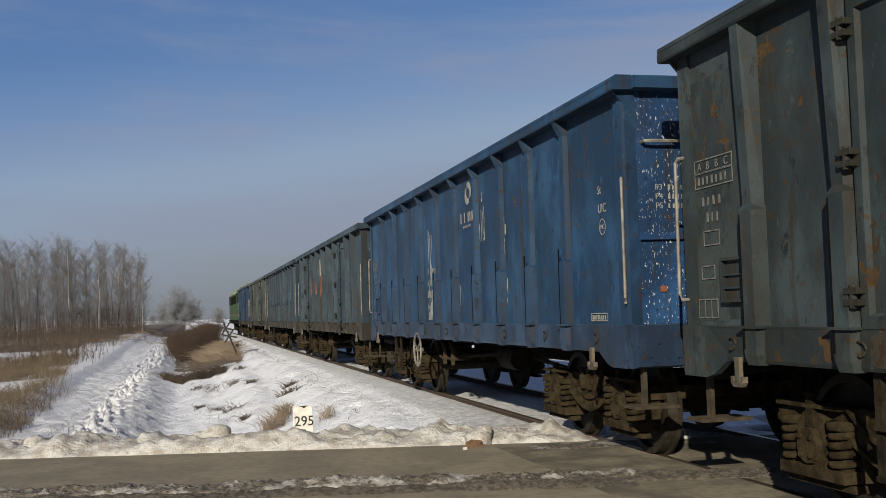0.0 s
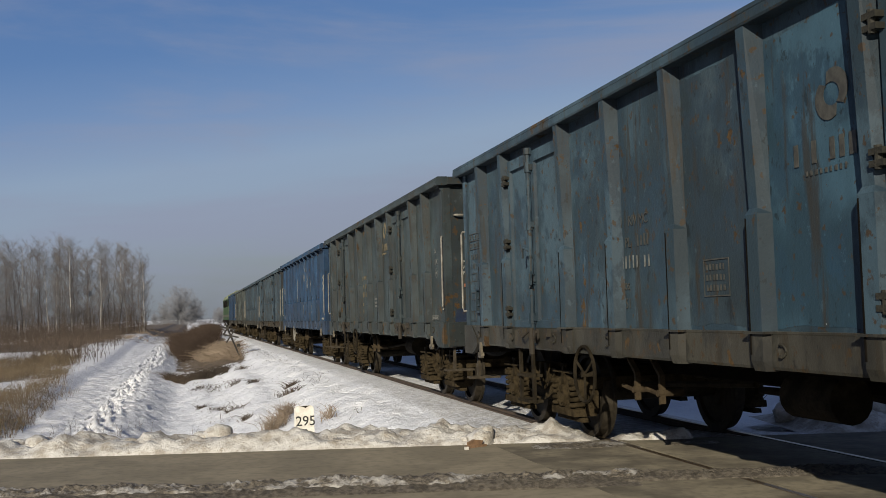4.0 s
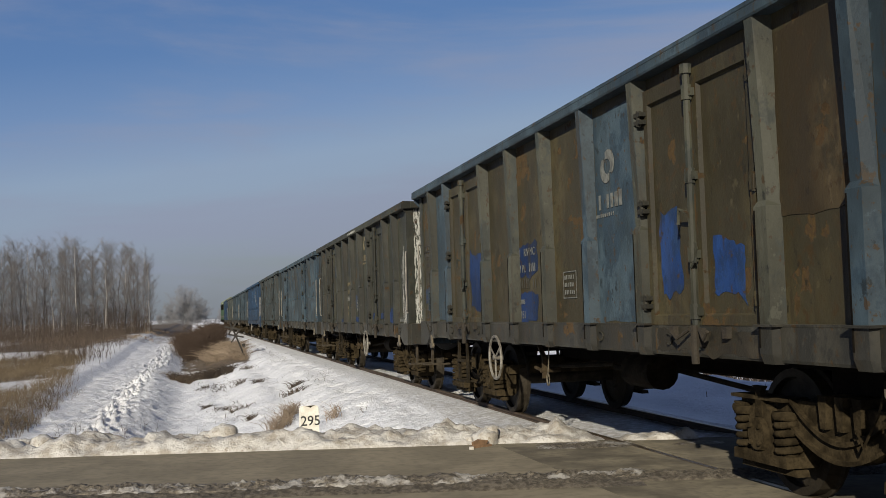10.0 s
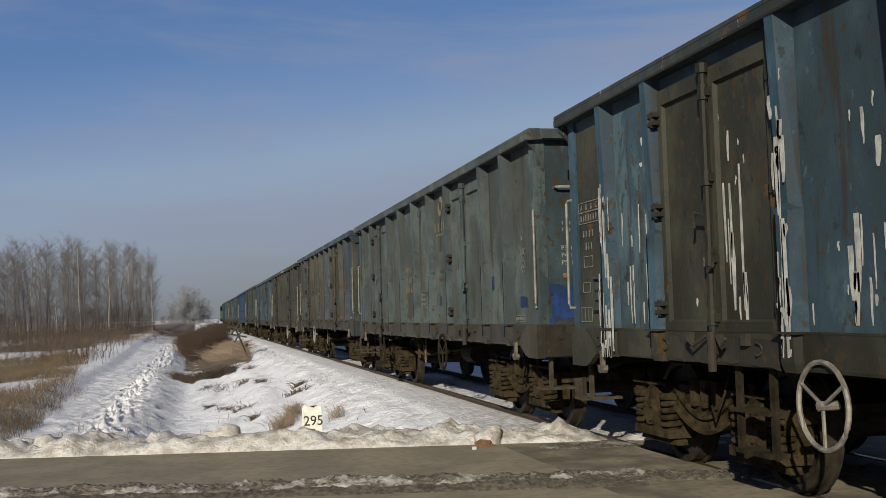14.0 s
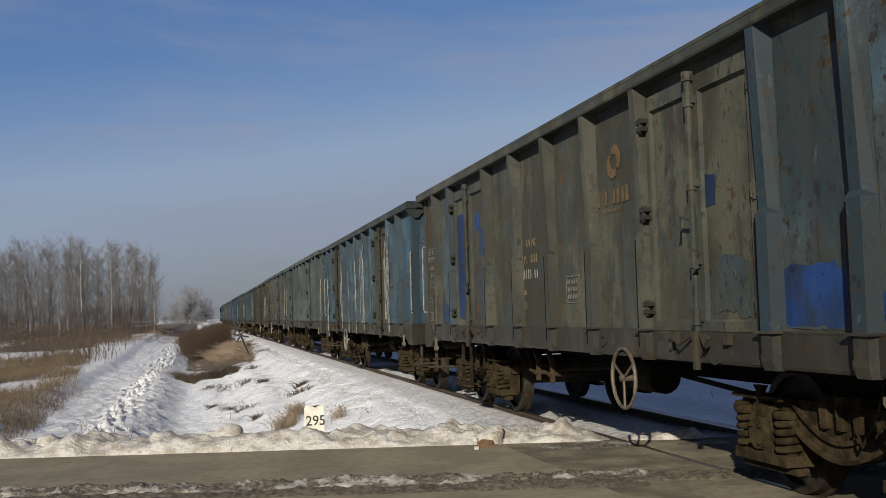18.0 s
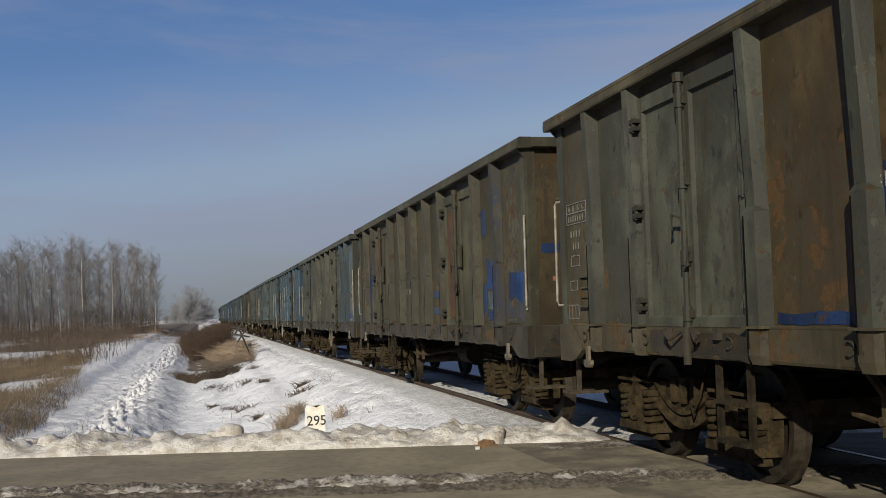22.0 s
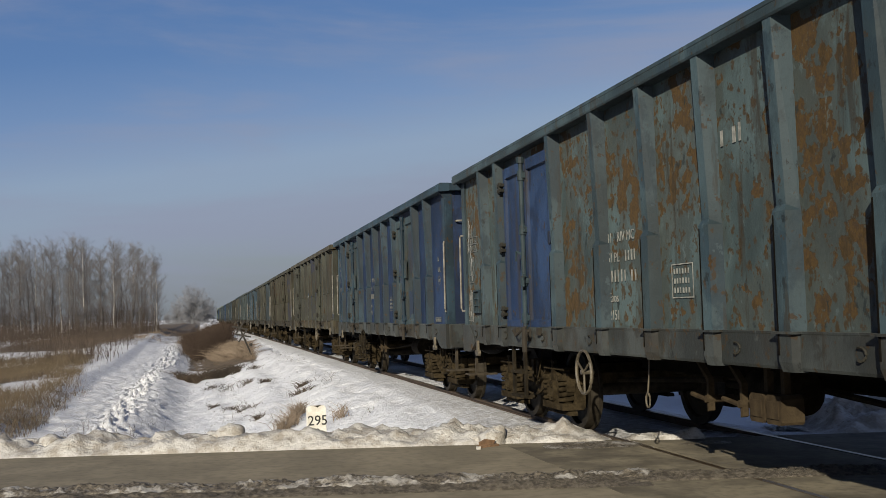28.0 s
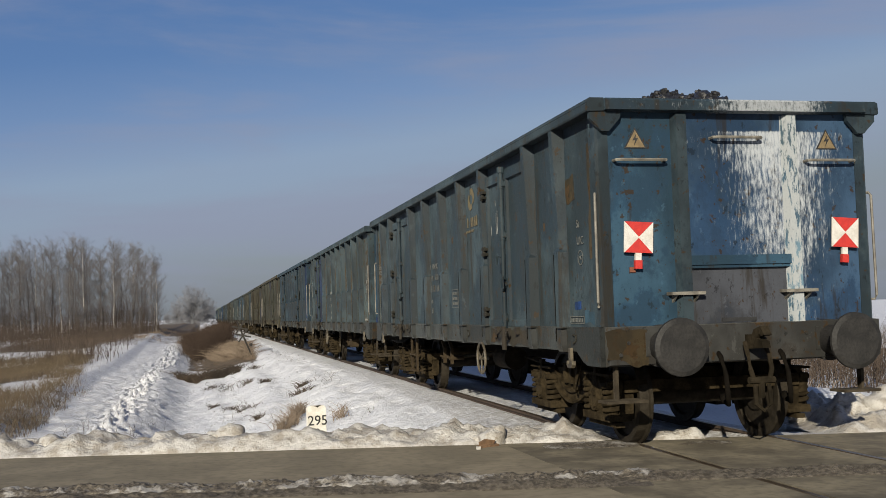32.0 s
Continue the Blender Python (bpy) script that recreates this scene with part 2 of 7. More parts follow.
def lathe(bm, prof, n=28, axis=0):
    """Turns (along, radius) pairs round the given axis."""
    rings = []
    for a, r in prof:
        ring = []
        for k in range(n):
            c, s = r * math.cos(k * math.tau / n), r * math.sin(k * math.tau / n)
            ring.append(bm.verts.new(((a, c, s), (s, a, c), (c, s, a))[axis]))
        rings.append(ring)
    for a, b in zip(rings, rings[1:]):
        for k in range(n):
            bm.faces.new((a[k], b[k], b[(k + 1) % n], a[(k + 1) % n]))
    bm.faces.new(rings[0])
    bm.faces.new(rings[-1][::-1])
    bmesh.ops.recalc_face_normals(bm, faces=bm.faces)


def finish(name, bm, smooth=False):
    bmesh.ops.recalc_face_normals(bm, faces=bm.faces)
    me = bpy.data.meshes.new(name)
    bm.to_mesh(me)
    bm.free()
    if smooth:
        for p in me.polygons:
            p.use_smooth = True
    return me


def part(name, bm, material, parent=None, label="", m=None, smooth=False):
    """Links a bmesh, or a mesh that others share, as one object under its thing or part."""
    if isinstance(bm, bpy.types.Mesh):
        me = bm
    else:
        me = finish(name, bm, smooth)
    if not me.materials:
        me.materials.append(material)
    ob = new(name, me)
    if me.materials[0] != material:
        ob.material_slots[0].link = "OBJECT"
        ob.material_slots[0].material = material
    if m is not None:
        ob.matrix_basis = m
    if parent is not None:
        ob.parent = parent
    if label:
        tagged(ob, label)
    return ob


def shared(key, build, smooth=False):
    if key not in SHARED:
        bm = bmesh.new()
        build(bm)
        SHARED[key] = finish(key, bm, smooth)
    return SHARED[key]


def thing(name, m, label, category, group="", kind=""):
    ob = new(name)
    ob.empty_display_size = 0.2
    ob.matrix_basis = m
    return tagged(ob, label, category, group, kind)


# ---- the lie of the land ----
ROAD_N = Vector((0.2215, 0.9752, 0.0))   # across the road
ROAD_D = Vector((0.9752, -0.2215, 0.0))  # along the road
SECTION = [(-4000, -0.9), (-60, -0.9), (-9, -0.75), (-5.5, -0.55), (-4.2, -0.5), (-3.4, -0.72), (-2.3, -0.78), (-1.5, -0.77), (-0.35, -1.17),
           (0.6, -1.0), (2.0, -0.55), (3.2, -0.2), (3.9, -0.075), (4.22, -0.05), (4.40, -0.1), (5.75, -0.1), (6.0, -0.08), (7.0, -0.2), (7.8, -0.1), (8.9, 0.1), (10.2, -0.2), (12.5, -0.75), (20, -0.9), (4000, -0.9)]


def section(x):
    for (a, za), (b, zb) in zip(SECTION, SECTION[1:]):
        if a <= x <= b:
            f = (x - a) / (b - a)
            f = f * f * (3 - 2 * f) if b - a < 10 else f
            return za + (zb - za) * f
    return -0.9


def ease(a, b, x):
    f = min(1.0, max(0.0, (x - a) / (b - a)))
    return f * f * (3 - 2 * f)


def land(x, y):
    v = x * ROAD_N.x + y * ROAD_N.y
    far = section(x)
    if v > 11.2:
        k = ease(11.5, 13.2, v)
        z = -0.03 * (1 - k) + far * k
        z += 0.42 * ease(46, 85, y) * (1 - ease(2.2, 3.6, x)) * ease(4000, 60, abs(x))
        z += 0.2 * ease(70, 115, y) * ease(-2.5, -5.0, x) * ease(4000, 60, abs(x))
        if abs(x - TRACK_X) < 0.7:
            z = min(z, -0.03 - 0.07 * ease(11.2, 11.6, v))
    elif v > 4.0:
        z = -0.03
    else:
        z = -0.03 - 0.15 * ease(4.0, 2.0, v)
    return z


# ---- ground, road, track ----
M_SNOW, _nt, _bs = nodes_of("old_snow")
_a = noise_node(_nt, 0.6, detail=5.0)
_b = noise_node(_nt, 9.0, detail=6.0, rough=0.65)
_c = noise_node(_nt, 60.0, detail=3.0)
_col = mixed(_nt, ranged(_nt, _a.outputs["Fac"], 0.35, 0.7), (0.83, 0.84, 0.87), (0.74, 0.75, 0.79))
_col = mixed(_nt, ranged(_nt, _b.outputs["Fac"], 0.61, 0.72, 0.5), _col, (0.42, 0.37, 0.31))
_s = noise_node(_nt, 34.0, (1, 1, 1), 4.0, 0.6)
_col = mixed(_nt, ranged(_nt, _s.outputs["Fac"], 0.66, 0.71, 0.6), _col, (0.14, 0.11, 0.08))
_g = _nt.nodes.new("ShaderNodeAttribute")
_g.attribute_name = "growth"
_n = noise_node(_nt, 2.2, (1, 0.7, 1), 7.0, 0.7)
_add = _nt.nodes.new("ShaderNodeMath")
_nt.links.new(_n.outputs["Fac"], _add.inputs[0])
_nt.links.new(_g.outputs["Fac"], _add.inputs[1])
_earth = mixed(_nt, ranged(_nt, _b.outputs["Fac"], 0.35, 0.65), (0.085, 0.061, 0.037), (0.165, 0.121, 0.074))
_col = mixed(_nt, ranged(_nt, _add.outputs[0], 0.85, 1.0), _col, _earth)
# mask for real grit, and for shade put into the snow colour
_d = _nt.nodes.new("ShaderNodeAttribute")
_d.attribute_name = "grit_shade"
_gm = _nt.nodes.new("ShaderNodeMath")
_gm.operation = "MULTIPLY"
_nt.links.new(_d.outputs["Fac"], _gm.inputs[0])
_nt.links.new(ranged(_nt, _b.outputs["Fac"], 0.3, 0.62), _gm.inputs[1])
_col = mixed(_nt, _gm.outputs[0], _col, (0.2, 0.165, 0.12))
_nt.links.new(_col, _bs.inputs["Base Color"])
_bs.inputs["Roughness"].default_value = 0.75
_bs.inputs["Subsurface Weight"].default_value = 0.0
_h = _nt.nodes.new("ShaderNodeMath")
_h.operation = "MULTIPLY_ADD"
_h.inputs[1].default_value = 0.2
_nt.links.new(_c.outputs["Fac"], _h.inputs[0])
_nt.links.new(_b.outputs["Fac"], _h.inputs[2])
bumped(_nt, _bs, _h.outputs[0], 0.75, 0.08)

M_ASPHALT = plain("worn_asphalt", (0.108, 0.094, 0.07), (0.145, 0.126, 0.094), 1.4, 0.85, 0.0, 0.5, distance=0.008, spec=0.3)
M_CROSSING = plain("grimy_crossing_asphalt", (0.062, 0.054, 0.041), (0.128, 0.112, 0.082), 1.7, 0.85, 0.0, 0.5, distance=0.008, spec=0.3)
M_GROOVE = plain("rusty_track_dirt", (0.13, 0.082, 0.038), (0.075, 0.05, 0.027), 9.0, 0.9, 0.0, 0.4)
M_SLUSH = plain("gritty_slush", (0.2, 0.172, 0.135), (0.07, 0.057, 0.042), 20.0, 0.8, 0.0, 1.0, distance=0.05)


def spaced(*runs):
    out = []
    for a, b, n in runs:
        out += [a + (b - a) * i / n for i in range(n)]
    return out + [runs[-1][1]]


def stretch_noise(x, y, f, s=0.0):
    return noise.noise((x * f + s, y * f - s, s * 1.7))


FOOT = random.Random(77)
PRINTS = {m: [] for m in range(13, 85)}      # footprints along the path, sorted by metre
for i in range(330):
    y = 15.5 + 0.19 * i
    PRINTS[int(y)].append((-1.84 + 0.1 * math.sin(y * 0.13) + FOOT.gauss(0, 0.17), y + FOOT.uniform(-0.1, 0.1), FOOT.uniform(0.07, 0.15), FOOT.uniform(0.085, 0.12)))


def trodden(x, y):
    """Depth of the footprints at a place, with the snow pushed up round them."""
    z = 0.0
    for m in (int(y) - 1, int(y), int(y) + 1):
        for px, py, deep, r in PRINTS.get(m, ()):
            q = ((x - px) / r) ** 2 + ((y - py) / (r * 2.0)) ** 2
            if q < 6:
                z -= deep * math.exp(-q * q) - 0.42 * deep * math.exp(-(q - 2.4) ** 2)
    return z


def build_ground():
    xs = spaced((-3000, -300, 4), (-300, -60, 8), (-60, -14, 24), (-14, -6, 40), (-6, -2.7, 28), (-2.7, -1.0, 40), (-1.0, 4.2, 48), (4.2, 6.0, 8), (6.0, 12, 24), (12, 60, 12), (60, 300, 5), (300, 3000, 4))
    ys = spaced((-400, -20, 5), (-20, 8, 14), (8, 11, 10), (11, 14.5, 50), (14.5, 45, 380), (45, 80, 130), (80, 160, 60), (160, 400, 24), (400, 3500, 6))
    verts, growth, grit_shade = [], [], []
    for y in ys:
        for x in xs:
            z = land(x, y)
            v = x * ROAD_N.x + y * ROAD_N.y
            g = 0.0
            d = 0.0
            if v > 11.8:
                k = ease(11.8, 13.5, v) * (1 - 0.9 * ease(3.4, 4.1, x) * (1 - ease(6.2, 7.2, x)))
                near = 1 - ease(60, 200, y)
                z += k * near * (0.05 * stretch_noise(x, y, 0.7, 3) + 0.045 * stretch_noise(x, y * 0.5, 1.7, 9) + 0.03 * stretch_noise(x, y * 0.6, 3.4, 4))
                if -3.6 < x < -0.2:      # trodden path
                    z += near * 0.05 * stretch_noise(x, y * 0.7, 5.0, 31)
                    if -2.7 < x < -1.0 and y < 80:
                        z += trodden(x, y)
                    else:
                        z -= 0.05 * max(0.0, stretch_noise(x, y * 0.7, 2.4, 41) - 0.1) * near
                if 0.2 < x < 3.6:
                    z -= k * near * 0.12 * max(0.0, stretch_noise(x, y * 0.45, 2.6, 12) - 0.2)
                    z += k * near * 0.045 * stretch_noise(x, y, 4.5, 21)
                if x < -3.0:
                    g += 0.38 * (1 - ease(82, 96, y) * ease(-0.075, -0.05, x / y)) * ease(-3.2, -4.0, x + 0.07 * (y - 28) + 0.5 * stretch_noise(0, y, 0.16, 2)) * (1 - 0.75 * math.exp(-((y - 35.5 - (x + 5) * 1.5) / 5.0) ** 2 - ((x + 5.6) / 1.6) ** 2))
                    g *= 1 - 0.6 * ease(84, 100, y)
                    g += 0.1 * ease(-5, -9, x) * (1 - ease(84, 100, y)) * (1 - ease(82, 96, y) * ease(-0.075, -0.05, x / y))
                    g -= 0.6 * math.exp(-((y - 65) / 8) ** 4)
                    g += 0.06 * ease(92, 105, y) * (1 - ease(-0.075, -0.05, x / y))
                if 0.3 < x < 3.9:        # thin patches on the bank
                    g += 0.2 * math.exp(-((x - 1.3) / 1.0) ** 2) * ease(14, 24, y)
                if y > 44 and -1.4 < x < 3.2:
                    g += 0.55 * ease(49, 54, y + 2.0 * x) * ease(-1.2, -0.4, x) * (1 - ease(2.2, 3.0, x)) * (1 - ease(110, 150, y))
                if y > 66 and -14 < x < 0.3:
                    g += 0.4 * ease(68, 86, y) * ease(0.3, -0.6, x)
                if x > 7.0 and y < 60:
                    g += 0.12 * ease(7.0, 8.5, x) + 0.2 * ease(13, 18, x)
                if y > 90:
                    g += 0.17 * ease(110, 122, y) * (1 - ease(1.5, 2.4, x))
                    g += 0.05 * ease(90, 130, y) * (1 - ease(2.4, 3.0, x))
            if 11.0 < v < 12.4 and (x < 4.0 or x > 6.2):
                d = 0.55 * (1 - ease(11.7, 12.3, v))
            # track snow: grit, darkened more by the crossing for the train's shade
            if abs(x - TRACK_X) < 1.5 and v > 11.3:
                d = max(d, 0.25 + 0.3 * (1 - ease(13, 22, v)))
            # field snow greyed in its colour, standing in for shade on the slope
            if x < -0.2 and v > 11.8 and y < 90:
                d = max(d, 0.3 * ease(-0.2, -1.2, x))
            verts.append((x, y, z))
            growth.append(g)
            grit_shade.append(d)
    n, rows = len(xs), len(ys)
    faces = [(j * n + i, j * n + i + 1, (j + 1) * n + i + 1, (j + 1) * n + i) for j in range(rows - 1) for i in range(n - 1)]
    me = bpy.data.meshes.new("ground")
    me.from_pydata(verts, [], faces)
    for nm, vals in (("growth", growth), ("grit_shade", grit_shade)):
        at = me.attributes.new(nm, "FLOAT", "POINT")
        at.data.foreach_set("value", vals)
    for p in me.polygons:
        p.use_smooth = True
    me.materials.append(M_SNOW)
    tagged(new("ground", me), "flat snow-covered field with a ditch and a railway bank", "ground", kind="structure")


build_ground()


def on_road(x, v):
    return (x, (v - ROAD_N.x * x) / ROAD_N.y)


def build_road():
    """Asphalt in three slabs, with grooves for the rails."""
    gl, gr = TRACK_X - 0.7525, TRACK_X + 0.7525
    for name, a, b in (("road", -60, 3.06), ("crossing_apron", 3.064, gl - 0.04), ("crossing_panel", gl + 0.065, gr - 0.065), ("road", gr + 0.04, 60)):
        bm = bmesh.new()
        n = 40 if b - a > 5 else 4
        lo = [on_road(a + (b - a) * i / n, 3.8) for i in range(n + 1)]
        hi = [on_road(a + (b - a) * i / n, 11.38 + 0.05 * noise.noise((i * 0.9, a, 2))) for i in range(n + 1)]
        prism(bm, lo + hi[::-1], 2, -0.12, 0.0)
        tagged(part(name, bm, M_ASPHALT if a < 0 else M_CROSSING), "worn grey-brown asphalt road across the railway", "road", kind="structure")
    bm = bmesh.new()
    for g in (gl, gr):      # brown dirt packed beside the rails
        for a, b in ((g - 0.041, g - 0.0345), (g + 0.0345, g + 0.066)) if g == gl else ((g - 0.066, g - 0.0345), (g + 0.0345, g + 0.041)):
            prism(bm, [on_road(a, 3.8), on_road(b, 3.8), on_road(b, 11.38), on_road(a, 11.38)], 2, -0.11, -0.012)
    tagged(part("groove_dirt", bm, M_GROOVE), "rusty brown dirt packed beside the rails", "dirt", kind="structure")


build_road()


def rail(x):
    ob = thing("rail", pose(x, 0, 0), "rusty steel rail with a polished head", "rail", "running rails", "structure")
    bm = bmesh.new()
    prism(bm, [(-0.062, -0.15), (0.062, -0.15), (0.062, -0.138), (0.008, -0.12), (0.008, -0.04), (0.034, -0.03), (0.034, -0.002), (-0.034, -0.002),
               (-0.034, -0.03), (-0.008, -0.04), (-0.008, -0.12), (-0.062, -0.138)], 1, -60, 900)
    part("rail_web", bm, M_RAILSIDE, ob)
    bm = bmesh.new()
    prism(bm, [(-0.034, -0.004), (0.034, -0.004), (0.027, 0.0), (-0.027, 0.0)], 1, -60, 900)
    part("running_surface", bm, M_RAILTOP, ob)


rail(TRACK_X - 0.7525)
rail(TRACK_X + 0.7525)

M_LETTER = plain("worn_white_lettering", (0.24, 0.24, 0.22), (0.11, 0.11, 0.1), 14.0, 0.7, 0.0, 0.0)
M_LETTER_DIM = plain("faded_lettering", (0.13, 0.135, 0.125), (0.06, 0.06, 0.055), 14.0, 0.7, 0.0, 0.0)
M_LETTER_FAINT = plain("nearly_gone_lettering", (0.046, 0.045, 0.038), (0.022, 0.021, 0.018), 14.0, 0.7, 0.0, 0.0)
M_LETTER_RUST = plain("rust_orange_lettering", (0.1, 0.06, 0.022), (0.055, 0.036, 0.016), 14.0, 0.7, 0.0, 0.0)
M_LETTER_OCHRE = plain("ochre_lettering", (0.15, 0.12, 0.065), (0.085, 0.07, 0.04), 14.0, 0.7, 0.0, 0.0)
ON_SIDE = Matrix(((0, 0, -1, 0), (-1, 0, 0, 0), (0, 1, 0, 0), (0, 0, 0, 1)))     # reads on the near side
ON_END = Matrix(((1, 0, 0, 0), (0, 0, -1, 0), (0, 1, 0, 0), (0, 0, 0, 1)))       # reads on the rear end


def word_mesh(text, size, bold=0.0):
    key = f"word {text} {size} {bold}"
    if key not in SHARED:
        cu = bpy.data.curves.new("word", "FONT")
        cu.body, cu.size, cu.extrude, cu.resolution_u, cu.offset = text, size, 0.0015, 3, bold
        ob = bpy.data.objects.new("word", cu)
        me = bpy.data.meshes.new_from_object(ob)
        bpy.data.objects.remove(ob)
        me.materials.clear()
        SHARED[key] = me
    return SHARED[key]


def word(parent, text, size, at, turn, mat):
    part("lettering", word_mesh(text, size), mat, parent, m=Matrix.Translation(at) @ turn)["kind"] = "stuff"


def bars(parent, w, h, at, turn, mat, n=6, gap=0.5, seed=1):
    """A line of writing that cannot be read: small upright bars."""
    def f(bm):
        rng = random.Random(seed)
        x = 0.0
        step = w / n
        for i in range(n):
            b = step * (1 - gap)
            if rng.random() > 0.08:
                lo = 0.0
                box(bm, i * step, i * step + b * rng.choice((0.7, 0.85, 1.0)), lo, h * rng.uniform(0.85, 1.0), -0.0015, 0.0015)
    part("lettering_bar", shared(f"bars {w} {h} {n} {seed}", f), mat, parent, m=Matrix.Translation(at) @ turn)["kind"] = "stuff"


def box_outline(parent, w, h, at, turn, mat):
    def f(bm):
        t = 0.009
        for a, b, c, d in ((0, w, 0, t), (0, w, h - t, h), (0, t, t, h - t), (w - t, w, t, h - t)):
            box(bm, a, b, c, d, -0.0015, 0.0015)
    part("lettering_frame", shared(f"frame {w} {h}", f), mat, parent, m=Matrix.Translation(at) @ turn)


def emblem_mesh(bm):
    """Two opposed solid crescents, a plain device."""
    for c in (1, -1):
        outer = [(0.135 * math.cos(-0.9 + i * 0.3) + 0.03, 0.125 * math.sin(-0.9 + i * 0.3) + 0.025) for i in range(11)]
        inner = [(0.085 * math.cos(2.1 - i * 0.3) - 0.005, 0.07 * math.sin(2.1 - i * 0.3) + 0.0) for i in range(11)]
        prism(bm, [(p[0] * c, p[1] * c) for p in outer + inner], 2, -0.0015, 0.0015)


def ring_mark(parent, r, at, turn, mat):
    def f(bm):
        n = 22
        a = [(math.cos(k * math.tau / n), math.sin(k * math.tau / n)) for k in range(n)]
        for k in range(n):
            (c, d), (e, g) = a[k], a[(k + 1) % n]
            prism(bm, [(c * r, d * r), (e * r, g * r), (e * r * 0.86, g * r * 0.86), (c * r * 0.86, d * r * 0.86)], 2, -0.001, 0.001)
    part("lettering_ring", shared(f"ring {r}", f), mat, parent, m=Matrix.Translation(at) @ turn)


def markings(w, spec):
    """Lettering on the near side and the rear end."""
    X = -1.4058
    a, b, c = {"white": (M_LETTER, M_LETTER, M_LETTER), "dim": (M_LETTER_DIM, M_LETTER_DIM, M_LETTER), "ochre": (M_LETTER_OCHRE, M_LETTER_DIM, M_LETTER), "faint": (M_LETTER_FAINT, M_LETTER_FAINT, M_LETTER_DIM)}[spec["marks"]]
    # running number, type and type code in a column
    y, z = spec.get("column", 8.24), spec.get("column_z", 2.08)
    word(w, "31", 0.125, (X, y, z), ON_SIDE, a)
    word(w, "RIV MC", 0.125, (X, y - 0.24, z), ON_SIDE, a)
    word(w, "51 PL", 0.125, (X, y, z - 0.18), ON_SIDE, a)
    bars(w, 0.26, 0.1, (X, y - 0.42, z - 0.18), ON_SIDE, a, 4, 0.5, seed=4)
    bars(w, 0.70, 0.11, (X, y, z - 0.36), ON_SIDE, spec.get("number", c), 9, 0.62, seed=5)
    word(w, "Eaos", 0.125, (X, y, z - 0.54), ON_SIDE, a)
    word(w, "2151", 0.125, (X, y, z - 0.70), ON_SIDE, a)
    y, z = spec.get("logo", 5.8), spec.get("logo_z", 2.93)
    if y:
        d = spec.get("logo_paint", a)
        part("emblem", shared("emblem", emblem_mesh), d, w, m=Matrix.Translation((X, y - 0.42, z)) @ ON_SIDE)
        wide = spec.get("logo_w", 0.76)
        bars(w, wide, 0.15, (X, y, z - 0.38), ON_SIDE, d, 8, 0.28, seed=7)
        bars(w, 0.5, 0.035, (X, y - 0.12, z - 0.45), ON_SIDE, d, 10, 0.5, seed=8)
    # small table of axle data beside the column
    y = spec.get("table", 6.66)
    box_outline(w, 0.38, 0.27, (X, y, 1.45), ON_SIDE, b)
    for k in range(3):
        bars(w, 0.30, 0.045, (X, y - 0.04, 1.49 + 0.075 * k), ON_SIDE, b, 6, 0.5, seed=17 + k)
    u = spec.get("uic_paint", b)
    y, z = 1.20, spec.get("uic_z", 2.02)
    word(w, "St", 0.11, (X, y, z + 0.17), ON_SIDE, u)
    word(w, "UIC", 0.115, (X, y, z), ON_SIDE, u)
    ring_mark(w, 0.075, (X, y - 0.09, z - 0.13), ON_SIDE, u)
    word(w, "MC", 0.06, (X, y - 0.045, z - 0.15), ON_SIDE, u)
    box_outline(w, 0.40, 0.075, (X, 1.46, 1.24), ON_SIDE, u)
    bars(w, 0.34, 0.045, (X, 1.43, 1.255), ON_SIDE, u, 8, 0.4, seed=9)
    # table of loads by the front corner
    e = spec.get("load_paint", M_LETTER_DIM)
    y, z = 13.30, spec.get("load_z", 2.20)
    box_outline(w, 0.56, 0.10, (X, y, z + 0.11), ON_SIDE, e)
    box_outline(w, 0.56, 0.115, (X, y, z), ON_SIDE, e)
    for k, t in enumerate("ABBC"):
        word(w, t, 0.085, (X, y - 0.05 - 0.13 * k, z + 0.13), ON_SIDE, e)
    bars(w, 0.46, 0.06, (X, y - 0.05, z + 0.025), ON_SIDE, e, 7, 0.62, seed=11)
    bars(w, 0.32, 0.07, (X, y - 0.10, z - 0.13), ON_SIDE, e, 4, 0.62, seed=12)
    bars(w, 0.22, 0.07, (X, y - 0.16, z - 0.25), ON_SIDE, e, 3, 0.62, seed=13)
    box_outline(w, 0.24, 0.11, (X, y - 0.10, z - 0.42), ON_SIDE, e)
    box_outline(w, 0.20, 0.10, (X, y - 0.05, z - 0.66), ON_SIDE, e)
    for k in range(3):
        box_outline(w, 0.105, 0.14, (X, y + 0.02 - 0.095 * k, 1.26), ON_SIDE, e)
    # revision dates on the end
    dates = spec.get("dates", (None, None, None))
    for k, t in enumerate(("P3", "P4", "P5")):
        if dates:
            z = spec.get("dates_z", 2.02) - 0.08 * k
            word(w, t, 0.072, (-1.14, 0.546, z), ON_END, c)
            if dates[k]:
                word(w, dates[k], 0.07, (-1.02, 0.546, z), ON_END, c)
            else:
                bars(w, 0.32, 0.046, (-1.02, 0.546, z), ON_END, c, 8, 0.5, seed=20 + k)
    if spec.get("end_note"):
        for k, wd in enumerate((0.5, 0.36)):
            bars(w, wd, 0.045, (-1.12, 0.546, 2.30 - 0.075 * k), ON_END, M_LETTER_DIM, 12 - 3 * k, 0.55, seed=25 + k)


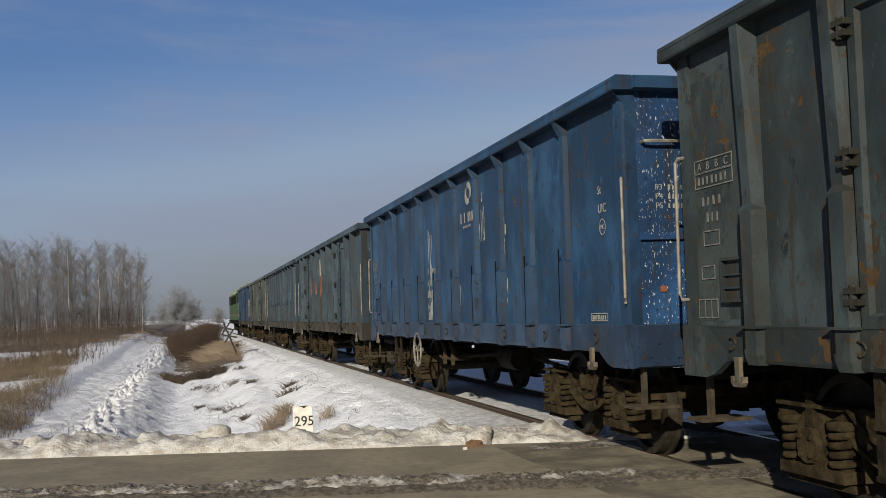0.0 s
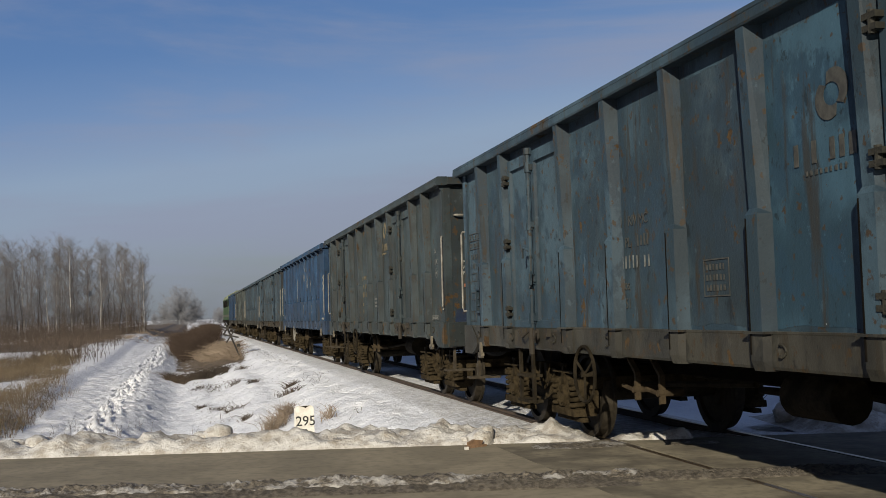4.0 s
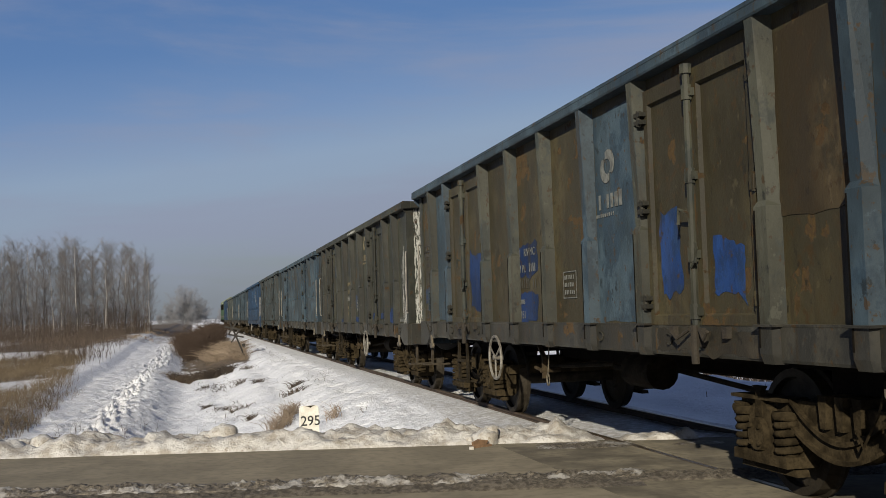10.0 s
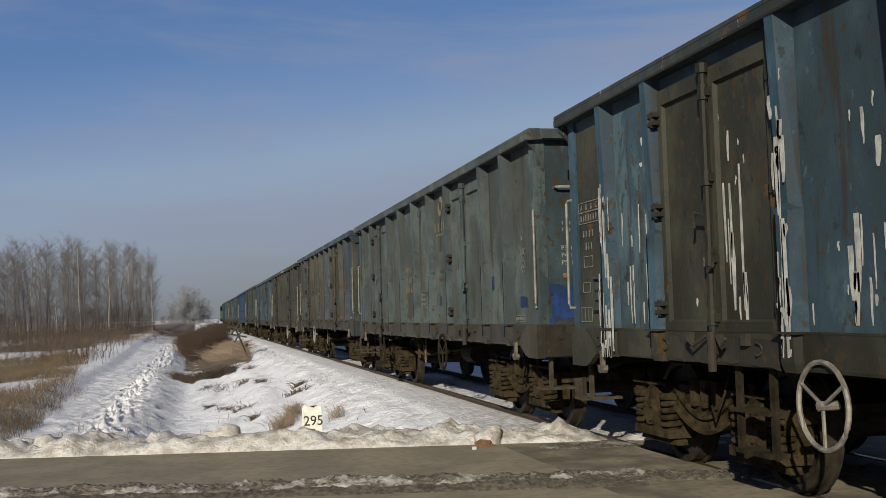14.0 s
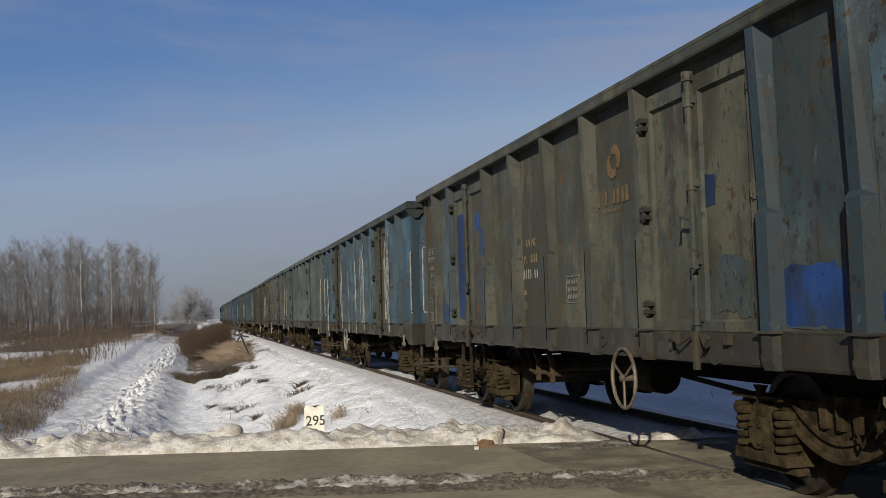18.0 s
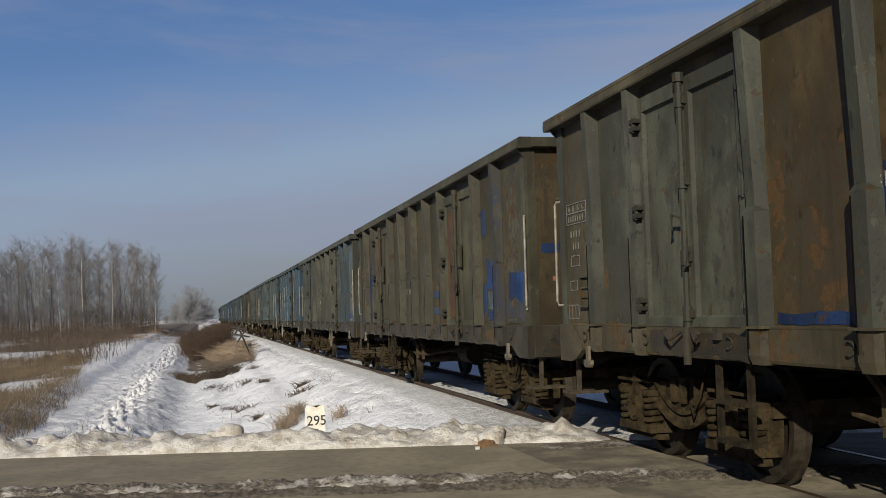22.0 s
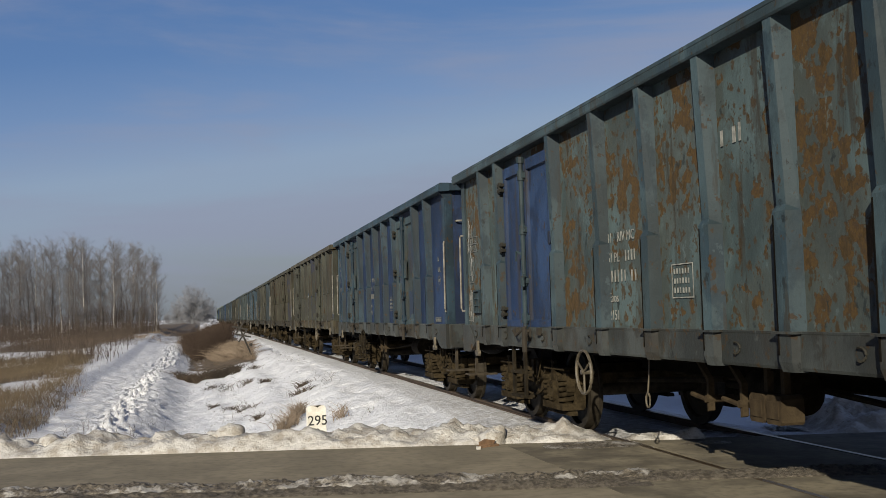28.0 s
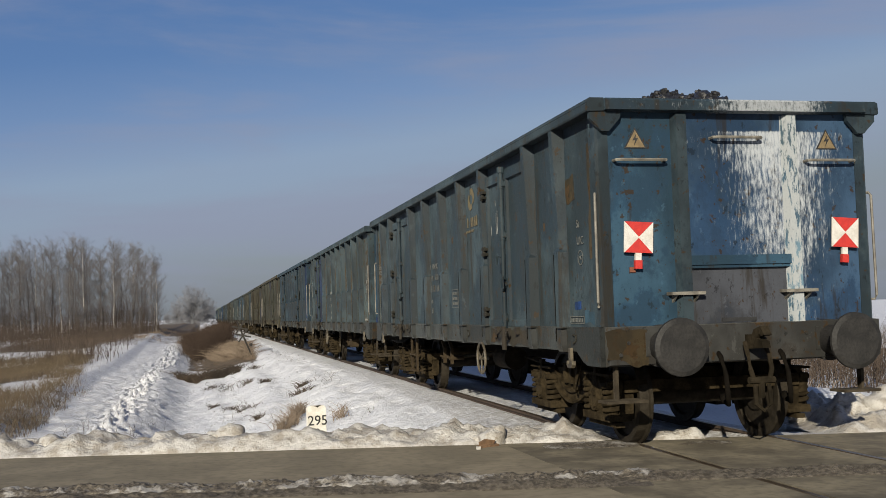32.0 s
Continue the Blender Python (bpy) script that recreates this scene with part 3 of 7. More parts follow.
def patch(w, y0, y1, z0, z1, mat, x=-1.3998, where="side", lift=0.0):
    """A coat of other paint on a panel, with uneven edges."""
    def f(bm):
        sd = y0 * 7.3 + z0 * 3.1
        pts = []
        n = 26
        a = min(0.12, 0.26 * min(y1 - y0, z1 - z0)) if min(y1 - y0, z1 - z0) < 0.65 else 0.03
        corners = ((y0, z0), (y1, z0), (y1, z1), (y0, z1))
        for k in range(4):
            (ya, za), (yb, zb) = corners[k], corners[(k + 1) % 4]
            for i in range(n):
                yy, zz = ya + (yb - ya) * i / n, za + (zb - za) * i / n
                dy = noise.noise((yy * 3, zz * 2, sd)) + 0.5 * noise.noise((yy * 9, zz * 7, sd))
                dz = noise.noise((yy * 3, zz * 2, sd + 9)) + 0.5 * noise.noise((yy * 9, zz * 7, sd + 9))
                pts.append((yy + a * dy, zz + a * dz))
        if where == "side":
            prism(bm, pts, 0, x - lift, x - lift + 0.0025)
        else:
            prism(bm, pts, 1, x - lift, x + 0.0025 - lift)
    bm = bmesh.new()
    f(bm)
    part("paint_patch", bm, mat, w, "patch of different paint")


def stroke(w, pts, mat, x=-1.3998):
    """A brushed stroke of other paint, with uneven edges."""
    edge = []
    for k in range(len(pts)):
        (ya, za), (yb, zb) = pts[k], pts[(k + 1) % len(pts)]
        for i in range(10):
            y, z = ya + (yb - ya) * i / 10, za + (zb - za) * i / 10
            edge.append((y + 0.022 * noise.noise((y * 11, z * 9, 1)), z + 0.022 * noise.noise((y * 11, z * 9, 5))))
    bm = bmesh.new()
    prism(bm, edge, 0, x, x + 0.0025)
    part("paint_patch", bm, mat, w, "patch of different paint")


def drips(w, y0, y1, top, low, n, x, seed, wide=1.0):
    """Thin runs of white that trickled down a panel, each with a blob at its head."""
    rng = random.Random(seed)
    bm = bmesh.new()
    for _ in range(n * 2):
        y, z = rng.uniform(y0, y1), low + (top - low) * rng.random()
        ln, wd = min(z - low + 0.05, rng.choice((0.06, 0.12, 0.25, 0.45, 0.8)) * rng.uniform(0.6, 1.3)), wide * rng.choice((0.004, 0.006, 0.008, 0.014))
        left, right = [], []
        for k in range(7):
            f = k / 6
            half = wd * (0.4 + 0.6 * math.sin(math.pi * min(1.0, 0.25 + f * 0.75)) + 0.25 * noise.noise((f * 4, y * 9, z)))
            mid = y + 0.012 * noise.noise((f * 2, z * 5, y * 7))
            left.append((mid - half, z - ln * f))
            right.append((mid + half, z - ln * f))
        prism(bm, left + right[::-1], 0, x, x + 0.0015)
    part("lime_streak", bm, M_DRIP, w, "white runs of lime")["kind"] = "stuff"


# ---- wagons ----
PITCH = 14.04
LEDGE, SILL = 1.21, 0.965
REACH = Matrix.Translation((0, -0.075, 0))     # the ends stand this far out from the underframe


def wheelset_mesh(bm):
    half = [(0.66, 0.085), (0.665, 0.19), (0.70, 0.21), (0.715, 0.375), (0.682, 0.40), (0.682, 0.485), (0.712, 0.488), (0.722, 0.462), (0.815, 0.456), (0.818, 0.395),
            (0.765, 0.385), (0.755, 0.20), (0.82, 0.18), (0.83, 0.09), (1.02, 0.07)]
    lathe(bm, [(-a, r) for a, r in half[::-1]] + half, 36)


def frame_mesh(bm):
    """Cast side frame: level over the axle boxes, sagging in a deep bow between them, with fins on the cross member above."""
    for s in (-1, 1):
        dip = [math.sin(math.pi * i / 14) ** 0.9 for i in range(15)]
        bow = [(-0.56 + 1.12 * i / 14, 0.70 - 0.24 * dip[i]) for i in range(15)]
        low = [(0.56 - 1.12 * i / 14, 0.55 - 0.18 * dip[i]) for i in range(15)]
        prism(bm, [(-1.32, 0.60), (-1.26, 0.72), (1.26, 0.72), (1.32, 0.60), (1.28, 0.52)] + low + [(-1.28, 0.52)], 0, s * 0.97, s * 1.03)
        for ring, t in ((bow, 0.032), (low, -0.028)):
            for (ya, za), (yb, zb) in zip(ring, ring[1:]):
                prism(bm, [(ya, za), (yb, zb), (yb, zb + t), (ya, za + t)], 0, s * 0.92, s * 1.065)
        for y in (-1.3, 0.58):
            prism(bm, [(y, 0.70), (y + 0.72, 0.70), (y + 0.72, 0.724), (y, 0.724)], 0, s * 0.92, s * 1.11)
        for y in (-0.24, -0.05, 0.14):
            prism(bm, [(y - 0.03, 0.56), (y + 0.03, 0.56), (y + 0.05, 0.78), (y - 0.05, 0.78)], 0, s * 0.90, s * 1.08)
        box(bm, s * 0.84, s * 0.90, -0.42, 0.42, 0.54, 0.72)
        for y in (-1.24, 1.24):
            prism(bm, [(y - 0.05, 0.46), (y + 0.05, 0.46), (y + 0.09, 0.66), (y - 0.09, 0.66)], 0, s * 0.98, s * 1.07)
            rod(bm, (s * 1.0, y, 0.62), (s * 1.12, y, 0.62), 0.03, 8)
        tube(bm, [(s * 1.13, -0.62, 0.92), (s * 1.14, -0.55, 0.72), (s * 1.14, -0.38, 0.50), (s * 1.13, -0.30, 0.60)], 0.009, 5)
    box(bm, -0.96, 0.96, -0.2, 0.2, 0.44, 0.70)
    for y in (-1.28, 1.28):
        box(bm, -0.96, 0.96, y - 0.05, y + 0.05, 0.54, 0.66)
        rod(bm, (-0.8, y * 0.62, 0.42), (0.8, y * 0.62, 0.42), 0.035, 8)


def box_mesh(bm):
    """Axle box with its spring seats, cover and wear plates."""
    prism(bm, [(-0.15, 0.30), (0.15, 0.30), (0.17, 0.48), (0.14, 0.62), (0.08, 0.67), (-0.08, 0.67), (-0.14, 0.62), (-0.17, 0.48)], 0, -0.12, 0.10)
    prism(bm, [(-0.37, 0.25), (0.37, 0.25), (0.36, 0.325), (-0.36, 0.325)], 0, -0.13, 0.12)
    prism(bm, [(-0.38, 0.19), (0.38, 0.19), (0.36, 0.235), (-0.36, 0.235)], 0, -0.05, 0.05)
    prism(bm, [(-0.36, 0.27), (0.36, 0.27), (0.38, 0.48), (0.37, 0.62), (0.26, 0.71), (-0.26, 0.71), (-0.37, 0.62), (-0.38, 0.48)], 0, -0.15, -0.02)
    rod(bm, (0.10, 0, 0.456), (0.14, 0, 0.456), 0.125, 16, 0.115)
    prism(bm, [(-0.05, 0.58), (0.05, 0.58), (0.035, 0.76), (0.075, 0.80), (-0.075, 0.80), (-0.035, 0.76)], 0, 0.07, 0.11)
    for a in range(4):
        c, d = 0.085 * math.cos(a * 1.571 + 0.78), 0.085 * math.sin(a * 1.571 + 0.78)
        rod(bm, (0.14, c, 0.456 + d), (0.16, c, 0.456 + d), 0.018, 6)


def spring_mesh(bm):
    pts = []
    for i in range(4 * 10 + 1):
        a = i * math.tau / 10
        pts.append((0.088 * math.cos(a), 0.088 * math.sin(a), 0.335 + 0.235 * i / 40))
    tube(bm, pts, 0.026, 6)
    rod(bm, (0, 0, 0.32), (0, 0, 0.60), 0.058, 10)
    rod(bm, (0, 0, 0.58), (0, 0, 0.63), 0.115, 12)


def shoe_mesh(bm):
    """Brake block and hanger beside a wheel."""
    prism(bm, [(-0.05, 0.30), (0.06, 0.28), (0.09, 0.46), (0.06, 0.64), (-0.03, 0.60), (0.0, 0.46)], 0, -0.05, 0.05)
    rod(bm, (0, 0.02, 0.60), (0, -0.04, 0.92), 0.022, 6)
    box(bm, -0.03, 0.03, -0.05, 0.2, 0.33, 0.39)


def bogie(parent, y, z=0.0):
    bg = part("bogie", shared("bogie_frame", frame_mesh), M_CAST, parent, m=pose(0, y, z))
    for s in (-1, 1):
        for dy in (-0.9, 0.9):
            part("axle_box", shared("axle_box", box_mesh), M_CAST, bg, m=pose(s * 1.0, dy, 0, 0, 0, 0 if s > 0 else 180))
            for k in (-0.27, 0.27):
                part("coil_spring", shared("coil_spring", spring_mesh, True), M_CAST, bg, m=pose(s * 1.03, dy + k, 0))
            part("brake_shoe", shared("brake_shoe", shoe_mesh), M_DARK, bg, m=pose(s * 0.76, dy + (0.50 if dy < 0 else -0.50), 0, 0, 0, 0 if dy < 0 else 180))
    out = []
    for dy in (-0.9, 0.9):
        out.append(part("wheelset", shared("wheelset", wheelset_mesh), M_TREAD, bg, m=pose(0, dy, 0.456)))
    return out


def buffer_mesh(bm):
    lathe(bm, [(0.0, 0.02), (0.004, 0.22), (0.02, 0.262), (0.045, 0.265), (0.055, 0.24), (0.075, 0.12), (0.26, 0.10), (0.26, 0.135), (0.44, 0.145), (0.45, 0.2), (0.5, 0.2)], 30, 1)


def coupling_mesh(bm):
    prism(bm, [(0.10, 0.98), (0.50, 0.96), (0.50, 1.10), (0.30, 1.10), (0.26, 1.15), (0.14, 1.18), (0.07, 1.10), (0.12, 1.09), (0.17, 1.11), (0.22, 1.07), (0.12, 1.04)], 0, -0.04, 0.04)
    for x in (-0.09, 0.09):
        tube(bm, [(x, 0.34, 1.03), (x * 1.2, 0.26, 0.92), (x * 1.2, 0.22, 0.78), (x * 0.8, 0.22, 0.66)], 0.022, 6)
    rod(bm, (-0.13, 0.22, 0.68), (0.13, 0.22, 0.68), 0.032, 8)
    rod(bm, (0, 0.22, 0.68), (0, 0.24, 0.52), 0.03, 8)
    tube(bm, [(-0.07, 0.22, 0.64), (-0.075, 0.2, 0.46), (0, 0.2, 0.40), (0.075, 0.2, 0.46), (0.07, 0.22, 0.64)], 0.02, 6)


def hose_mesh(bm):
    tube(bm, [(0, 0.46, 0.95), (0, 0.38, 0.90), (0, 0.30, 0.74), (0, 0.27, 0.56), (0.03, 0.33, 0.46), (0.05, 0.42, 0.48)], 0.024, 8)
    rod(bm, (0.05, 0.42, 0.48), (0.06, 0.5, 0.52), 0.035, 8)


def under_mesh(bm):
    box(bm, -0.25, 0.25, 0.6, 13.44, 0.86, 1.16)
    box(bm, -0.22, 0.22, 3.95, 10.1, 0.70, 0.86)
    for x in (-1.0, 1.0):
        box(bm, x - 0.05, x + 0.05, 0.7, 13.3, 0.90, 1.17)
    for i in range(13):
        box(bm, -1.36, 1.36, 1.0 + i * 1.0, 1.08 + i * 1.0, 1.02, 1.17)
    box(bm, -1.38, 1.38, 0.59, 13.45, 1.165, 1.2)
    for y in (2.52, 11.52):
        box(bm, -0.9, 0.9, y - 0.28, y + 0.28, 0.74, 1.02)


def tank_mesh(bm):
    lathe(bm, [(-0.55, 0.05), (-0.52, 0.14), (-0.46, 0.19), (0.46, 0.19), (0.52, 0.14), (0.55, 0.05)], 20, 1)
    for y in (-0.3, 0.3):
        box(bm, -0.02, 0.02, y - 0.03, y + 0.03, 0.15, 0.42)


def rigging_mesh(bm):
    """Brake cylinder, levers and pull rods between the bogies."""
    rod(bm, (-0.62, 6.1, 0.70), (-0.62, 6.75, 0.70), 0.17, 16)
    rod(bm, (-0.62, 6.75, 0.70), (-0.62, 7.3, 0.70), 0.03, 8)
    for a, b in (((-0.62, 7.3, 0.70), (0.2, 7.45, 0.62)), ((0.1, 4.2, 0.66), (0.1, 9.9, 0.66)), ((-0.5, 3.9, 0.58), (-0.5, 6.0, 0.72)), ((-0.5, 7.6, 0.72), (-0.5, 10.1, 0.58))):
        rod(bm, a, b, 0.028, 6)


def hanger_mesh(bm):
    """Bent flat bar that carries the brake levers below the sill."""
    prism(bm, [(0.25, 0.98), (0.215, 0.98), (-0.02, 0.80), (-0.02, 0.55), (0.015, 0.54), (0.015, 0.785)], 0, -1.12, -1.07)
    rod(bm, (-1.14, 0.0, 0.64), (-0.9, 0.0, 0.64), 0.03, 8)
    rod(bm, (-1.09, 0.0, 0.62), (-1.09, 0.34, 0.66), 0.02, 6)


def pull_loop_mesh(bm):
    """Thin pull wire with a ring at its end."""
    tube(bm, [(-1.2, -0.06, 0.98), (-1.2, -0.04, 0.8), (-1.2, 0.0, 0.62)], 0.008, 5)
    tube(bm, [(-1.2, 0.045 * math.cos(k * math.tau / 10), 0.56 + 0.065 * math.sin(k * math.tau / 10)) for k in range(10)], 0.009, 5, True)


def valve_box_mesh(bm):
    prism(bm, [(0.0, 0.56), (0.02, 0.54), (0.19, 0.54), (0.21, 0.56), (0.21, 0.72), (0.18, 0.745), (0.03, 0.745), (0.0, 0.72)], 0, -1.16, -0.98)
    box(bm, -1.17, -1.16, 0.03, 0.18, 0.58, 0.70)
    box(bm, -1.08, -1.03, 0.08, 0.13, 0.745, 0.98)


def handwheel_mesh(bm):
    tube(bm, [(0, 0.26 * math.cos(a * math.tau / 28), 0.26 * math.sin(a * math.tau / 28)) for a in range(28)], 0.017, 6, True)
    for a in range(3):
        rod(bm, (0.0, 0, 0), (0, 0.25 * math.cos(a * 2.094 + 0.5), 0.25 * math.sin(a * 2.094 + 0.5)), 0.012, 6)
    rod(bm, (-0.03, 0, 0), (0.1, 0, 0), 0.03, 8)


def step_mesh(bm):
    """Two-rung step irons under the sill."""
    for y in (-0.23, 0.23):
        box(bm, -0.015, 0.015, y - 0.032, y + 0.032, 0.36, 1.0)
    for z in (0.38, 0.66):
        box(bm, -0.10, 0.05, -0.23, 0.23, z - 0.015, z + 0.015)


def corner_step_mesh(bm):
    box(bm, 0.10, 0.13, -0.035, 0.035, 0.50, 0.96)
    box(bm, -0.02, 0.38, -0.13, 0.13, 0.50, 0.525)


def hook_mesh(bm):
    tube(bm, [(-0.02 + 0.02 * abs(math.cos(a * 0.45 + 0.9)), 0.04 * math.cos(a * 0.45 + 0.9), 0.042 * math.sin(a * 0.45 + 0.9)) for a in range(11)], 0.008, 6)


def tiedown_mesh(bm):
    box(bm, -0.015, 0.015, -0.03, 0.03, -0.02, 0.14)
    prism(bm, [(-0.08, -0.03), (-0.05, -0.06), (0.05, -0.06), (0.08, -0.03), (0.08, 0.01), (0.055, 0.01), (0.045, -0.02), (-0.045, -0.02), (-0.055, 0.01), (-0.08, 0.01)], 0, -0.02, 0.02)


def coal_mesh(bm, heap=0.0):
    rng = random.Random(4)
    nx, ny = (46, 210) if heap else (14, 60)
    grid = []
    for j in range(ny + 1):
        row = []
        for i in range(nx + 1):
            x, y = -1.37 + 2.74 * i / nx, 0.59 + 12.86 * j / ny
            hump = heap * 0.27 * max(0, 1 - (abs(x) / 1.3) ** 2) * ease(0.7, 1.5, y) * ease(13.3, 12.4, y)
            hump += heap * (0.4 + 0.12 * noise.noise((x * 4, y * 3, 1))) * math.exp(-(abs(x - 0.05) / 0.72) ** 4 - ((y - 1.95) / 0.8) ** 2)
            row.append(bm.verts.new((x, y, 3.02 + hump + rng.uniform(-0.045, 0.075) * (1 - 0.5 * heap))))
        grid.append(row)
    for j in range(ny):
        for i in range(nx):
            bm.faces.new((grid[j][i], grid[j][i + 1], grid[j + 1][i + 1], grid[j + 1][i]))
    for k in range(800 if heap else 0):      # loose lumps on the heap
        i, j = rng.randrange(8, nx - 8), rng.randrange(4, 62)
        at, r = grid[j][i].co, rng.uniform(0.018, 0.05)
        turn = Matrix.Rotation(rng.uniform(0, 6), 4, Vector((rng.gauss(0, 1), rng.gauss(0, 1), 1)).normalized())
        ball = bmesh.ops.create_icosphere(bm, subdivisions=1, radius=r, matrix=Matrix.Translation(at) @ turn @ Matrix.Diagonal((1, rng.uniform(0.6, 1.3), rng.uniform(0.5, 0.9), 1)))
        for v in ball["verts"]:
            v.co += Vector((rng.uniform(-1, 1), rng.uniform(-1, 1), rng.uniform(-1, 1))) * r * 0.25


def hat(bm, levels):
    """A hat-section rib lofted through levels (z, depth, half foot width, half top width)."""
    rings = []
    for z, d, f, k in levels:
        rings.append([bm.verts.new((1.398, -f, z)), bm.verts.new((1.398 + d, -k, z)), bm.verts.new((1.398 + d, k, z)), bm.verts.new((1.398, f, z))])
    for a, b in zip(rings, rings[1:]):
        for i in range(4):
            bm.faces.new((a[i], a[(i + 1) % 4], b[(i + 1) % 4], b[i]))
    bm.faces.new(rings[0])
    bm.faces.new(rings[-1][::-1])


def rib_mesh(bm):
    hat(bm, [(LEDGE, 0.098, 0.108, 0.078), (1.97, 0.098, 0.108, 0.078), (2.01, 0.076, 0.094, 0.056), (3.235, 0.122, 0.088, 0.052)])


def rib_base_mesh(bm):
    hat(bm, [(0.955, 0.075, 0.10, 0.07), (1.02, 0.096, 0.106, 0.076), (LEDGE - 0.002, 0.096, 0.106, 0.076)])


def low_rib_mesh(bm):
    hat(bm, [(LEDGE, 0.085, 0.09, 0.07), (1.82, 0.085, 0.09, 0.07), (1.845, 0.05, 0.078, 0.055), (3.06, 0.045, 0.078, 0.055), (3.205, 0.12, 0.075, 0.05)])


def rib_seam_mesh(bm):
    """The open joint along the cover plate of a rib's lower half."""
    box(bm, 1.485, 1.4985, 0.060, 0.075, 1.06, 1.95)


def rib_plate_mesh(bm):
    box(bm, 1.43, 1.515, -0.125, 0.125, 1.195, 1.211)


def holder_mesh(bm):
    """Shallow framed tray for a paper label."""
    rings = [[bm.verts.new((x, *q)) for q in ((-a, c - a), (a, c - a), (a, c + a), (-a, c + a))] for x, a, c in ((0.0, 0.155, 0.155), (-0.045, 0.155, 0.155), (-0.045, 0.133, 0.155), (-0.014, 0.133, 0.155))]
    for a, b in zip(rings, rings[1:]):
        for k in range(4):
            bm.faces.new((a[k], a[(k + 1) % 4], b[(k + 1) % 4], b[k]))
    bm.faces.new(rings[-1])
    bm.faces.new(rings[0][::-1])


def slat_mesh(bm):
    box(bm, -0.034, -0.026, -0.135, 0.135, -0.007, 0.007)


def leaf_mesh(bm):
    """One leaf of a side door: pressed sheet in a raised frame; hinge edge at y = 0, 0.86 m wide."""
    outer = [(0.0, 1.20), (0.86, 1.20), (0.86, 3.10), (0.0, 3.10)]
    lip = [(0.07, 1.27), (0.79, 1.27), (0.79, 2.98), (0.07, 2.98)]
    well = [(0.085, 1.285), (0.775, 1.285), (0.775, 2.965), (0.085, 2.965)]
    rings = [[bm.verts.new((x, *q)) for q in ring] for x, ring in ((1.400, outer), (1.447, outer), (1.447, lip), (1.415, well))]
    for a, b in zip(rings, rings[1:]):
        for i in range(4):
            bm.faces.new((a[i], a[(i + 1) % 4], b[(i + 1) % 4], b[i]))
    bm.faces.new(rings[-1])
    bm.faces.new(rings[0][::-1])


def hinge_mesh(bm):
    box(bm, 1.43, 1.505, -0.07, 0.05, -0.05, -0.015)
    box(bm, 1.43, 1.505, -0.07, 0.05, 0.015, 0.05)
    rod(bm, (1.485, -0.01, -0.065), (1.485, -0.01, 0.065), 0.022, 8)


def flat_hinge_mesh(bm):
    box(bm, 1.43, 1.462, -0.04, 0.05, -0.05, 0.05)
    rod(bm, (1.455, 0.0, -0.065), (1.455, 0.0, 0.065), 0.016, 8)


def lockbar_mesh(bm):
    rod(bm, (1.485, 0, 1.02), (1.485, 0, 3.13), 0.027, 8)
    for z in (1.30, 1.72, 2.3, 2.92):
        rod(bm, (1.485, 0, z - 0.055), (1.485, 0, z + 0.055), 0.04, 8)
        box(bm, 1.445, 1.49, -0.055, 0.055, z - 0.03, z + 0.03)
    rod(bm, (1.485, 0, 3.06), (1.485, 0, 3.13), 0.045, 8)
    tube(bm, [(1.50, 0.0, 1.62), (1.53, -0.12, 1.66), (1.53, -0.14, 1.80)], 0.014, 6)
    tube(bm, [(1.50, 0.0, 2.02), (1.53, 0.11, 2.06), (1.53, 0.13, 1.95)], 0.014, 6)


def latch_mesh(bm):
    """Bottom bolts and catches of a door pair."""
    box(bm, 1.44, 1.48, -0.07, 0.07, 1.04, 1.18)
    for s in (-1, 1):
        tube(bm, [(1.50, s * 0.08, 1.17), (1.54, s * 0.22, 1.10), (1.55, s * 0.30, 1.16)], 0.013, 6)
        box(bm, 1.44, 1.485, s * 0.42 - 0.035, s * 0.42 + 0.035, 1.11, 1.19)
    rod(bm, (1.51, -0.02, 0.92), (1.51, -0.02, 1.2), 0.03, 8)


def rim_mesh(bm):
    for s in (-1, 1):
        prism(bm, [(s * 1.36, 3.21), (s * 1.525, 3.205), (s * 1.534, 3.22), (s * 1.534, 3.275), (s * 1.527, 3.28), (s * 1.532, 3.29), (s * 1.528, 3.318), (s * 1.50, 3.333), (s * 1.36, 3.333)], 1, 0.455, 13.585)


def end_rim_mesh(bm):
    prism(bm, [(0.475, 3.215), (0.66, 3.215), (0.66, 3.325), (0.495, 3.325), (0.475, 3.305)], 0, -1.36, 1.36)


def sill_mesh(bm):
    prism(bm, [(1.33, SILL), (1.43, SILL), (1.44, SILL + 0.02), (1.44, LEDGE - 0.02), (1.444, LEDGE - 0.012), (1.444, LEDGE), (1.33, LEDGE)], 1, 0.585, 13.455)


def wall_mesh(bm):
    box(bm, 1.378, 1.398, 0.565, 13.475, LEDGE - 0.01, 3.245)


def corner_mesh(bm):
    prism(bm, [(1.30, 0.62), (1.40, 0.62), (1.425, 0.64), (1.425, 0.80), (1.40, 0.80), (1.40, 0.66), (1.30, 0.66)], 2, LEDGE, 3.24)


def gusset_mesh(bm):
    """Foot of the corner post, and the plate that joins the sill to the deeper headstock."""
    prism(bm, [(0.62, 0.84), (0.96, 0.84), (1.08, 0.87), (1.26, 0.965), (1.26, 1.03), (1.0, LEDGE - 0.003), (0.62, LEDGE - 0.003)], 0, 1.40, 1.452)


def bracket_mesh(bm):
    prism(bm, [(1.18, 3.24), (1.50, 3.24), (1.50, 3.16), (1.38, 3.04), (1.31, 3.04), (1.20, 3.16)], 1, 0.55, 0.60)


